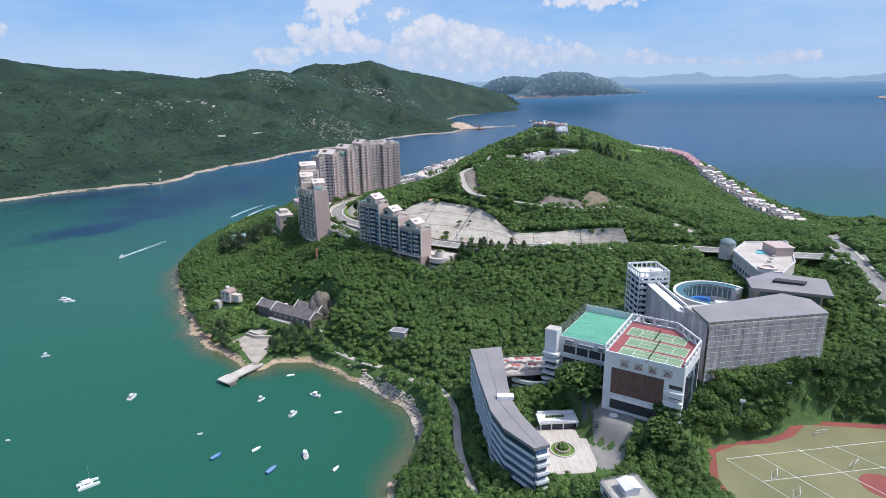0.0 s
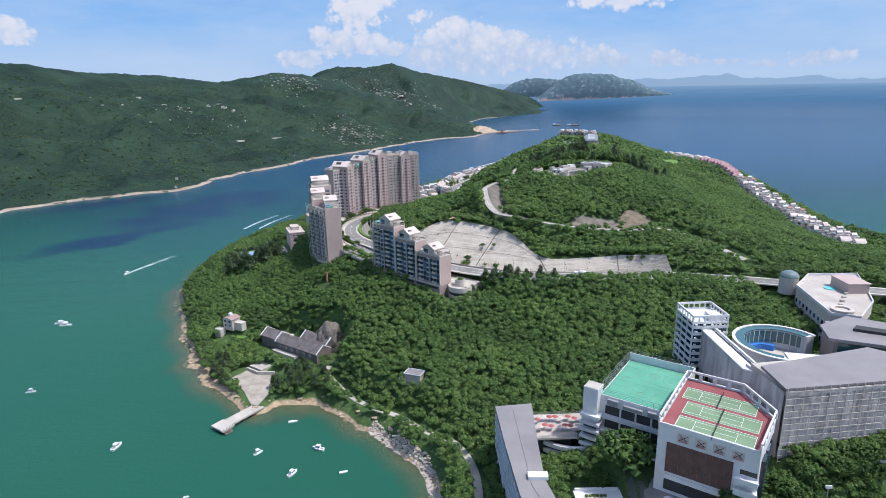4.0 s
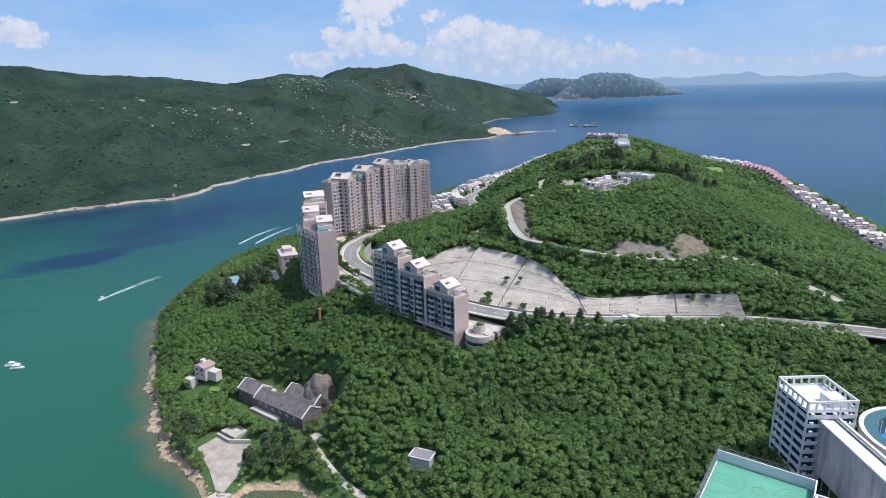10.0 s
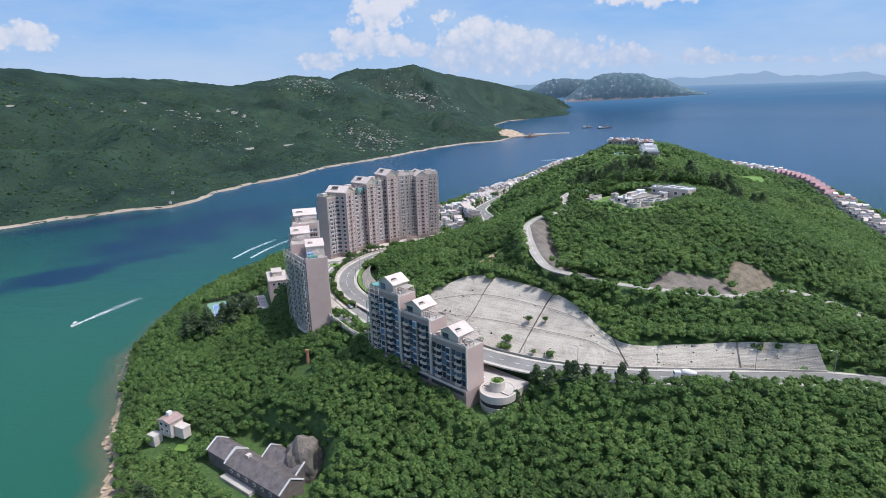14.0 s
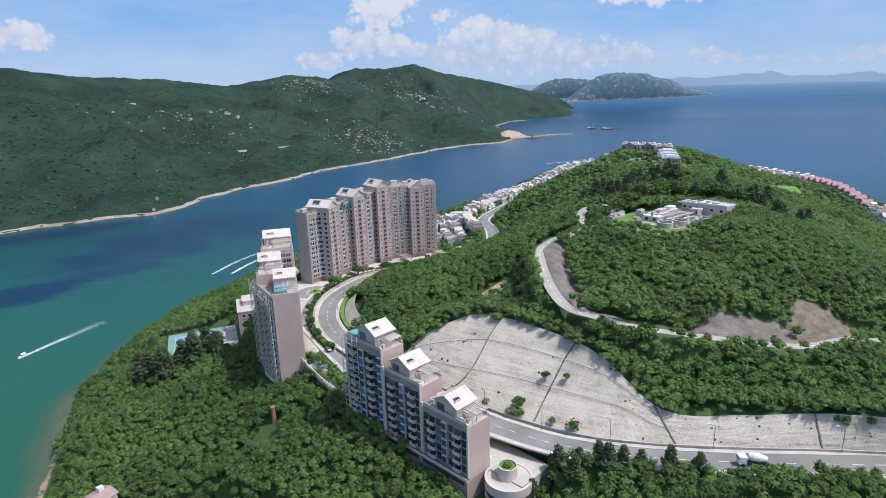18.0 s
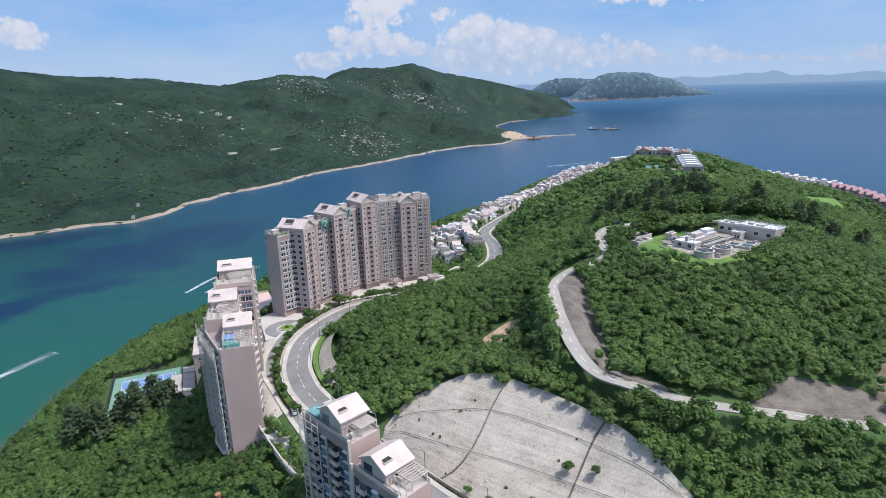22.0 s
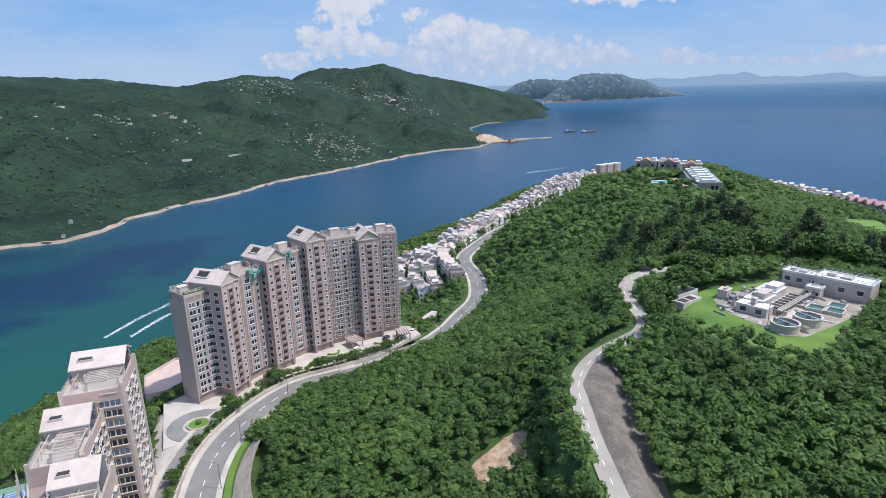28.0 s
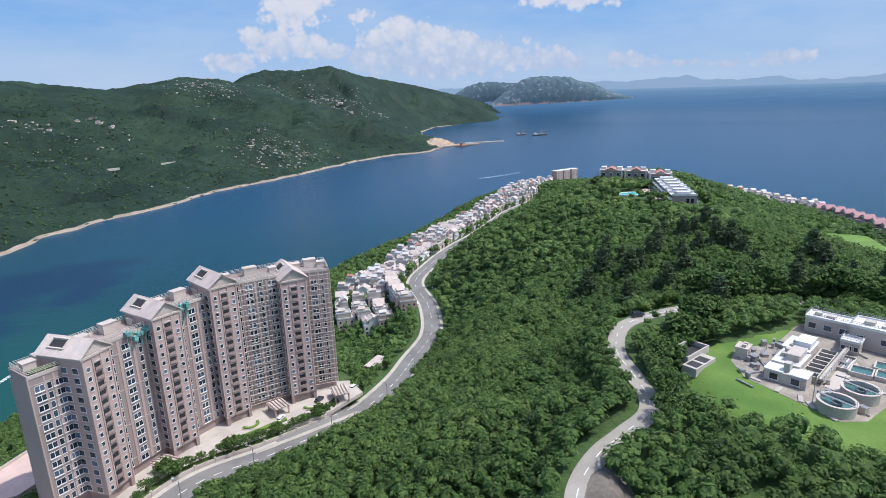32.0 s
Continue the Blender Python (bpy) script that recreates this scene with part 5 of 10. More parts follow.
def stepped_block(name, label, units, z0, group, sides=("front",), bays=0):
    a = units[0]
    base = (a[0], a[1], z0)
    bk = thing(name, label, "apartment block", pose(*base), group)
    for n, (ox, oy, ex, ey, h, zr, off, roof_d, d) in enumerate(units):
        w, th = math.hypot(ex - ox, ey - oy), math.degrees(math.atan2(ey - oy, ex - ox))
        m = rel(base, pose(ox, oy, z0, 0, 0, th))
        gabled_unit(bk, w, d, h - z0, zr - z0, off, roof_d, m)
        top = h - z0
        zs = [5.2 + 2.9 * q for q in range(int((top - 5.5) / 2.9))]
        for face in sides:
            k = max(3, int(w / 2.5))
            for i, u in enumerate(spread(0.5, w - 0.5, k)):
                if face == "front" and i % 4 == 1:
                    rows_on(bk, BALC, "balcony", face, w, d, [u], [z - 1.4 for z in zs], m)
                elif face == "front" and i % 4 == 3:
                    rows_on(bk, W_BAY, "bay_window", face, w, d, [u], zs, m)
                elif face == "back" and i % 3 == 1:
                    rows_on(bk, W_SHADE, "shaded_window", face, w, d, [u], zs[3:], m)
                else:
                    rows_on(bk, W_BLUE if face == "front" else W_WIDE, "window", face, w, d, [u], zs if face == "front" else zs[3:], m)
            for u in (0.3, w - 0.3):
                part("pilaster", Geo().box(-0.3, -0.7, 3.0, 0.3, 0.1, h - z0 + 1.2), CREAM, bk, m=m @ on_face(face, w, d, u, 0))
        if n < bays:
            # rows of long dark windows on the end that stands clear of its neighbour
            rows_on(bk, W_ROW, "window", "right", w, d, [d - 3.2], zs[3:], m)
            part("arched_head", Geo().box(d - 5.2, -0.2, top - 1.4, d - 1.2, 0.05, top - 1.1), CREAM, bk, m=m @ on_face("right", w, d, 0, 0))
        part("plinth", Geo().box(-0.1, -1.4, -9, w + 0.1, d + 0.1, 2.4), TILE_DARK, bk, m=m)
        part("garage_opening", Geo().box(1, -1.5, 0.5, w - 1, -1.3, 1.9), DARK, bk, m=m)
        part("plinth_rail", Geo().box(-0.6, -1.6, 2.4, w + 0.1, -1.4, 3.3), CREAM, bk, m=m)
    return bk, base


W_SHADE = Geo().box(-0.9, -0.55, -1.0, 0.9, 0.0, 0.9, 0).box(-0.8, -0.6, -0.5, 0.8, -0.5, 0.7, 1).box(-1.1, -0.75, 0.9, 1.1, 0, 1.15, 0).mesh("shaded_window", [CREAM, GLASS])
W_ROW = Geo().box(-2.4, -0.1, -0.85, 2.4, 0.05, 0.75, 1).box(-2.6, -0.4, -1.15, 2.6, 0.0, -0.85, 0).box(-0.15, -0.2, -0.85, 0.15, 0, 0.75, 0).box(-1.35, -0.16, -0.85, -1.2, 0, 0.75, 0).box(1.2, -0.16, -0.85, 1.35, 0, 0.75, 0).mesh("window", [CREAM, GLASS])
W_BAY = Geo().box(-0.9, -0.7, -1.05, 0.9, 0.0, 1.05, 0).box(-0.86, -0.76, -1.0, 0.86, -0.6, 1.0, 1).box(-1.0, -0.85, 1.05, 1.0, 0, 1.3, 2).mesh("bay_window", [CREAM, GLASS_BLUE, WHITE])
MU = Vector((44.4, -38.7)).normalized()


def along(s):
    return (-57.0 + MU.x * s, 404.7 + MU.y * s)


mid, mid_base = stepped_block("apartment_block", "long pinkish block stepping downhill with three gabled roofs", [
    (*along(0), *along(20.5), 77.2, 84.0, 6.5, 9.5, 9.2), (*along(20.5), *along(39), 71.0, 77.4, 3.0, 9.5, 9.2), (*along(39), *along(59), 65.0, 71.3, 5.0, 9.5, 9.2)], 45.0, "blocks below the road")
part("net", Geo().box(0.5, 0.5, 77.5 - 45, 6, 6, 78.6 - 45), NET_GREEN, mid, "green net on the roof terrace", rel(mid_base, pose(*along(0), 45, 0, 0, math.degrees(math.atan2(MU.y, MU.x)))))
tagged(part("scaffold", scaffold(Geo(), 9.0, 6, 34, 1.9), BAMBOO, mid, "thin scaffold poles", rel(mid_base, pose(*along(0), 45, 0, 0, math.degrees(math.atan2(MU.y, MU.x))))), kind="stuff")
BLK = Vector((-85.8, 442.0))
BLK_A, BLK_W = Vector((-0.34, 0.94)), Vector((0.94, 0.34))


def on_block(s, w):
    """A place on the tall block: metres back from its end wall and in from its inland face."""
    return tuple(BLK + BLK_A * s + BLK_W * w)


blk, blk_base = stepped_block("apartment_block", "tall pinkish block in three staggered steps with gabled penthouses", [
    (*on_block(61, -13.6), *on_block(42, -13.6), 89.8, 96.0, 1.0, 10.5, 13.6), (*on_block(42, -16.0), *on_block(21, -16.0), 83.4, 89.6, 1.0, 10.0, 10.4),
    (*on_block(21, -9.6), *on_block(0, -9.6), 79.6, 87.0, 1.5, 9.5, 9.6)], 40.0, "blocks below the road", ("front", "back"), 1)
SEA_A, SEA_B = Vector((-112.5, 461.0)), Vector((-95.2, 438.3))
sea_len, sea_th = (SEA_B - SEA_A).length, math.degrees(math.atan2(SEA_B.y - SEA_A.y, SEA_B.x - SEA_A.x))
sm = rel(blk_base, pose(*SEA_A, 40, 0, 0, sea_th))
# seaward face greyer than the end wall: its shade is partly in the colour
part("seaward_wall", Geo().box(0, 0, -9, sea_len - 0.3, 5.5, 38.6), TILE_GREY, blk, "greyish tiled seaward front, darkened for its shaded side", sm)
part("seaward_parapet", Geo().box(0, -0.2, 38.6, sea_len - 0.3, 0.15, 39.8).box(-0.2, 0.15, 38.6, 0.15, 5.5, 39.8), CREAM, blk, m=sm)
sea_rows = [4.0 + 2.9 * q for q in range(12)]
for i, u in enumerate(spread(0.8, sea_len - 1.0, 10)):
    if i % 3 == 1:
        rows_on(blk, BALC, "balcony", "front", sea_len, 5.5, [u], [z - 1.4 for z in sea_rows], sm)
    else:
        rows_on(blk, W_BLUE if i % 3 else W_BAY, "window", "front", sea_len, 5.5, [u], sea_rows, sm)
tagged(part("seaward_scaffold", scaffold(Geo(), sea_len, -4, 40, 1.9, 2.2), BAMBOO, blk, "thin grey scaffold poles", sm), kind="stuff")
E_TH = math.degrees(math.atan2(-BLK_A.y, -BLK_A.x))
em = rel(blk_base, pose(*on_block(21, -9.6), 40, 0, 0, E_TH))
part("end_wall", Geo().box(21.05, -0.6, -9, 21.5, 10.0, 40.6), TILE_PINK, blk, "blank pinkish end wall", em)
part("net", Geo().box(17.0, 0.6, 39.7, 20.6, 5.5, 41.6), NET_GREEN, blk, "blue-green net round the roof plant", em)
part("tarpaulin", Geo().prism([(12.0, 0.4), (16.6, 0.2), (17.0, 4.2), (13.0, 5.0)], 40.4, 42.0), COURT_BLUE, blk, "pale blue tarpaulin over the terrace", em)
tagged(part("roof_scaffold", scaffold(Geo(), 10.0, 39.6, 43.5, -0.5, 1.6).bar((0, 6, 43), (10, 6, 43), 0.06).bar((2, 0.5, 43), (2, 7, 43), 0.06).bar((8, 0.5, 43), (8, 7, 43), 0.06), BAMBOO, blk, "bamboo scaffold on the roof terrace", em @ pose(10.5, 0, 0)), kind="stuff")
FOOTPRINTS = [[(-60, 405), (-13, 364), (-2, 376), (-46, 418)], [on_block(63, -18), (-114, 460), (-97, 436), on_block(-1, 1), on_block(63, 1)]]


# ---- the school ----
W_BAND = window_mesh(3.4, 1.5, WHITE, GLASS)


def court_lines(w, h, kind):
    """White lines of a court, centred, w along x and h along y."""
    g, t, z = Geo(), 0.06, 0.03

    def ln(x0, y0, x1, y1):
        g.box(min(x0, x1) - t, min(y0, y1) - t, 0, max(x0, x1) + t, max(y0, y1) + t, z)
    ln(-w / 2, -h / 2, w / 2, -h / 2), ln(-w / 2, h / 2, w / 2, h / 2), ln(-w / 2, -h / 2, -w / 2, h / 2), ln(w / 2, -h / 2, w / 2, h / 2)
    if kind == "tennis":
        for s in (-1, 1):
            ln(-w / 2, s * (h / 2 - 1.37), w / 2, s * (h / 2 - 1.37))
            ln(s * 6.4, -h / 2 + 1.37, s * 6.4, h / 2 - 1.37)
        ln(-6.4, 0, 6.4, 0)
    else:
        ln(0, -h / 2, 0, h / 2)
        g.ring(0, 0, 1.7, 1.9, 0, z, 20)
        for s in (-1, 1):
            g.ring(s * (w / 2 - 1.6), 0, 6.6, 6.8, 0, z, 14, 90 if s > 0 else -90, 270 if s > 0 else 90)
            ln(s * (w / 2 - 5.8), -2.4, s * (w / 2 - 5.8), 2.4), ln(s * w / 2, -2.4, s * (w / 2 - 5.8), -2.4), ln(s * w / 2, 2.4, s * (w / 2 - 5.8), 2.4)
    return g


def slab_school():
    """The long curved teaching block with a grey roof and white sun shades."""
    b = (13.0, 249.0, 12.0)
    ob = thing("school_block", "long curved white school block with a grey metal roof", "school building", pose(*b))
    m = rel(b, Matrix())
    east = [(26, 250.5), (25, 225), (24.5, 204), (27, 192), (34, 173)]
    west = [(13, 249), (15, 222), (17.5, 196), (21, 184), (30, 171.5)]
    out = west + east[::-1]
    part("wall", Geo().prism([(x + 0.5, y) for x, y in west] + [(x - 0.6, y) for x, y in east[::-1]], 8, 35.6), WHITE, ob, m=m)
    part("roof", Geo().prism([(x - 0.9, y - 0.3) for x, y in west] + [(x + 0.9, y + 0.3) for x, y in east[::-1]], 35.8, 37.0), GREY_ROOF, ob, "grey metal roof", m=m)
    part("roof_seam", Geo().bar((19, 249, 37.05), (21, 200, 37.05), 0.12).bar((21, 200, 37.05), (30, 174, 37.05), 0.12), GREY, ob, m=m)
    part("roof_hatch", Geo().box(20, 203, 37, 26.5, 206, 38.2), WHITE, ob, m=m)
    for k in range(7):
        z = 12.5 + 3.3 * k
        g = Geo()
        for (ax, ay), (bx, by) in zip(west[:-1], west[1:]):
            d = Vector((bx - ax, by - ay, 0)).normalized()
            s = Vector((d.y, -d.x, 0))
            for o, lo, hi in ((-1.2, 0, 0.9),):
                p, q = Vector((ax, ay, 0)) + s * 0.9, Vector((bx, by, 0)) + s * 0.9
                g.poly([(p.x, p.y, z), (q.x, q.y, z), (q.x, q.y, z + 1.0), (p.x, p.y, z + 1.0)])
                p2, q2 = p - s * 1.0, q - s * 1.0
                g.poly([(p.x, p.y, z), (p2.x, p2.y, z), (q2.x, q2.y, z), (q.x, q.y, z)])
                g.poly([(p.x, p.y, z + 1.0), (q.x, q.y, z + 1.0), (q2.x, q2.y, z + 1.0), (p2.x, p2.y, z + 1.0)])
        part("balcony_band", g, WHITE, ob, "white balcony band", m=m)
        gg = Geo()
        for (ax, ay), (bx, by) in zip(west[:-1], west[1:]):
            d = Vector((bx - ax, by - ay, 0)).normalized()
            s = Vector((d.y, -d.x, 0)) * -0.35
            gg.poly([(ax - s.x, ay - s.y, z + 1.0), (bx - s.x, by - s.y, z + 1.0), (bx - s.x, by - s.y, z + 3.0), (ax - s.x, ay - s.y, z + 3.0)])
        part("window_band", gg, GLASS_DEEP, ob, m=m)
    for k in range(7):
        z = 13.2 + 3.3 * k
        part("end_fin", Geo().box(-2.4, -1.5, 0, 2.4, 0.3, 1.1), WHITE, ob, m=m @ pose(32, 172.2, z, 0, 0, 20))
        part("end_glass", Geo().box(-1.9, -0.1, 1.1, 1.9, 0.1, 2.9), GLASS_BLUE, ob, m=m @ pose(32, 172.0, z, 0, 0, 20))
        if k < 6:
            for i in range(9):
                y = 206 + i * 4.8
                part("window", W_BAND, None, ob, m=m @ pose(24.2 + (y - 204) * 0.022, y, z + 1.6, 0, 0, 90))
    return ob


slab_school()


def courts():
    th = -34.0
    b = (51.0, 241.0, 26.0)
    ob = thing("sports_building", "white sports hall with rooftop ball court and tennis courts", "school building", pose(*b, 0, 0, th))
    z0 = 26.0
    # lower half with the green ball court
    part("hall_wall", Geo().box(0, 0, -4, 26.6, 37, 19.6), WHITE, ob)
    part("ball_court", Geo().box(0.5, 0.5, 19.6, 26.2, 36.5, 19.9), COURT_GREEN, ob, "green rooftop ball court")
    for y in (9.6, 27.4):
        part("court_marking", court_lines(24, 15, "ball"), COURT_PALE, ob, m=pose(13.3, y, 19.9))
    part("parapet", Geo().box(0, 36.6, 19.6, 26.6, 37, 23.2).box(0, 0, 19.6, 26.6, 0.4, 20.9).box(26.2, 0.4, 19.6, 26.6, 36.6, 23.4), WHITE, ob)
    part("fence", rail(Geo(), [(0.2, 0.2), (0.2, 36.8), (26.4, 36.8)], 19.6, 5.0, 6, 0.035), GREY, ob, "thin mesh fence")
    part("fence", rail(Geo(), [(0.2, 0.6), (26.4, 0.6)], 19.6, 3.4, 5, 0.035), NET_GREEN, ob, "green mesh fence")
    # balconies towards the road, near-black sheets painting the shade of their openings
    for z, d in ((13.4, 4.6), (7.6, 4.4), (2.0, 4.0)):
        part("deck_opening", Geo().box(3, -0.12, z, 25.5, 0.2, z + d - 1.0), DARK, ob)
        part("deck_band", Geo().box(2, -1.6, z - 1.3, 26.2, 0, z + 0.1), WHITE, ob)
        for x in (8.6, 14.3, 20):
            part("pier", Geo().box(x, -0.6, z + 0.1, x + 0.6, -0.13, z + d - 1.0), WHITE, ob)
    for i in range(9):
        part("vent", Geo().box(5 + 2.3 * i, -1.68, 6.75, 6.1 + 2.3 * i, -1.6, 7.25), DARK, ob)
    part("roof_plant", Geo().box(4, -1.5, 18.0, 8, -0.2, 20.2).box(10, -1.5, 18.2, 17, -0.2, 19.4).box(19, -1.5, 18.0, 24, -0.2, 19.8), GREY, ob, "grey rooftop ducts")
    # stair at the corner
    st = part("stair_tower", Geo().box(-4.6, -3.6, 10, 1.0, 2.0, 24.2), WHITE, ob, "white corner stair tower")
    part("stair_roof", Geo().box(-4.3, -3.3, 24.2, 0.7, 1.7, 24.35), CONCRETE, st)
    for k in range(6):
        part("landing", Geo().box(-5.0, -5.2, -3 + 3.1 * k, 2.4, 2.4, -1.9 + 3.1 * k), WHITE, st)
    # near-black box paints the shade between the landings
    part("stair_core", Geo().box(-4.2, -3.2, -8, 0.8, 1.8, 10), DARK, st)
    # upper half with the red tennis courts
    out = [(26.8, -17), (57, -17), (58.2, 6.7), (46.5, 20.4), (26.8, 20.4)]
    part("tennis_hall_wall", Geo().prism(out, -3, 25.6), WHITE, ob)
    part("tennis_deck", Geo().prism([(27.3, -16.5), (56.5, -16.5), (57.6, 6.5), (46.2, 19.9), (27.3, 19.9)], 25.6, 25.9), COURT_RED, ob, "red tennis deck")
    for k, y in enumerate((-11.8, -1.2, 9.4)):
        c = part("tennis_court", Geo().box(-11.9, -4.5, 0, 11.9, 4.5, 0.06), COURT_PALE, ob, "pale green tennis court", m=pose(43.0 if k < 2 else 40.6, y, 25.9))
        part("court_marking", court_lines(23.4, 8.7, "tennis"), LINE, c, m=pose(0, 0, 0.06))
        part("net", Geo().box(-0.05, -5.6, 0, 0.05, 5.6, 1.0).box(-0.08, -5.7, 0, 0.08, -5.6, 1.1).box(-0.08, 5.6, 0, 0.08, 5.7, 1.1), DARK, c, "dark tennis net")
    # parapet frames
    for a, c2, opening in ((out[0], out[1], False), (out[1], out[2], True), (out[2], out[3], True), (out[3], out[4], True), (out[4], out[0], True)):
        d = Vector((c2[0] - a[0], c2[1] - a[1]))
        pm = pose(a[0], a[1], 25.6, 0, 0, math.degrees(math.atan2(d.y, d.x)))
        L = d.length
        if opening:
            part("parapet", Geo().box(0, -0.1, 0, L, 0.4, 1.0).box(0, -0.1, 3.2, L, 0.4, 4.0), WHITE, ob, m=pm)
            n = max(2, int(L / 4.2))
            for i in range(n + 1):
                part("parapet_post", Geo().box(-0.6, -0.1, 1.0, 0.6, 0.4, 3.2), WHITE, ob, m=pm @ pose(L * i / n, 0, 0))
        else:
            part("parapet", Geo().box(0, -0.1, 0, L, 0.4, 1.4), WHITE, ob, m=pm)
    part("big_opening", Geo().box(30, -17.15, 9.5, 50, -16.8, 20.5), SCREEN, ob, "dark brown screened opening")
    for i in range(11):
        part("screen_post", Geo().box(30 + 2 * i - 0.06, -17.3, 9.5, 30 + 2 * i + 0.06, -17.15, 20.5), BRICK_OLD, ob)
    part("gallery", Geo().box(30, -17.6, 7.0, 52, -16.9, 8.6), WHITE, ob)
    part("lower_opening", Geo().box(30, -17.12, 2.6, 52, -16.8, 6.8), DARK, ob)
    for i in range(12):
        part("gallery_post", Geo().box(30.2 + 1.8 * i, -17.7, 7.0, 30.5 + 1.8 * i, -17.55, 9.2), WHITE, ob)
    for i in range(4):
        x = 33.0 + 5.4 * i
        panel = part("mural", Geo().box(x, -17.2, 21.6, x + 3.6, -17.0, 24.8), CREAM, ob, "cream panel with a red motif")
        part("motif", Geo().poly([(x + 0.3, -17.24, 21.9), (x + 3.3, -17.24, 21.9), (x + 2.4, -17.24, 23.2), (x + 1.9, -17.24, 22.8), (x + 0.9, -17.24, 23.6)]), ROOF_PINK, panel)
        part("stroke", Geo().bar((x + 0.5, -17.25, 22.2), (x + 3.0, -17.25, 24.4), 0.08).bar((x + 0.7, -17.25, 24.3), (x + 3.1, -17.25, 22.6), 0.08), DARK, panel)
    for k in range(4):
        part("corner_balcony", Geo().box(51, -19.4, 3.0 + 4.0 * k, 57.4, -17, 4.6 + 4.0 * k).box(50.6, -19.7, 4.6 + 4.0 * k, 57.7, -19.3, 5.3 + 4.0 * k), WHITE, ob)
        part("corner_recess", Geo().box(52, -17.12, 5.4 + 4.0 * k, 56.8, -16.8, 7.0 + 4.0 * k), DARK, ob)
    for k in range(3):
        part("side_opening", Geo().box(56.9 + 0.05 * k, -14 + 7 * k, 3, 58.3, -9 + 7 * k, 22), GLASS, ob)
    for i in range(5):
        part("garage_door", Geo().box(31 + 4 * i, -17.2, -2.6, 33.6 + 4 * i, -16.9, 0.4), GREY, ob)
    return ob


courts()


def white_tower():
    b = (97.0, 271.5, 36.0)
    ob = thing("stair_block", "white open-decked tower block with a framed roof deck", "school building", pose(*b, 0, 0, 3.0))
    w, d, h = 15.4, 16.5, 26.0
    part("core", Geo().box(1.2, 1.2, 0, w - 1.2, d - 1.2, h), GLASS_BLUE, ob)
    for k in range(8):
        z = 3.0 + 3.0 * k
        part("floor_slab", Geo().box(0, 0, z - 0.2, w, d, z + 0.15), WHITE, ob)
        part("floor_rail", Geo().box(-0.05, -0.05, z + 0.15, w + 0.05, 0.12, z + 1.15).box(-0.05, 0.12, z + 0.15, 0.12, d, z + 1.15), WHITE, ob)
        for i in range(4):
            part("ac_box", Geo().box(1.0 + 3.4 * i, -0.7, z + 1.3, 2.0 + 3.4 * i, -0.05, z + 2.0), WHITE, ob)
    for x in (0, 5, 10, w - 0.5):
        for y in (0, d - 0.5):
            part("column", Geo().box(x, y, -8, x + 0.5, y + 0.5, h), WHITE, ob)
    for y in (5.3, 10.6):
        part("column", Geo().box(0, y, -8, 0.5, y + 0.5, h), WHITE, ob)
    part("roof_deck", Geo().box(0, 0, h, w, d, h + 0.4), WHITE, ob)
    for x0, y0, x1, y1 in ((0, 0, w, 0.5), (0, d - 0.5, w, d), (0, 0.5, 0.5, d - 0.5), (w - 0.5, 0.5, w, d - 0.5)):
        part("deck_beam", Geo().box(x0, y0, h + 0.4, x1, y1, h + 1.0).box(x0, y0, h + 3.0, x1, y1, h + 3.8), WHITE, ob)
        n = 6
        for i in range(n + 1):
            px, py = x0 + (x1 - x0 - 0.5) * i / n, y0 + (y1 - y0 - 0.5) * i / n
            part("deck_post", Geo().box(px, py, h + 1.0, px + 0.5, py + 0.5, h + 3.0), WHITE, ob)
    part("roof_room", Geo().box(8, 2, h + 0.4, 13, 7, h + 3.2), WHITE, ob)


white_tower()


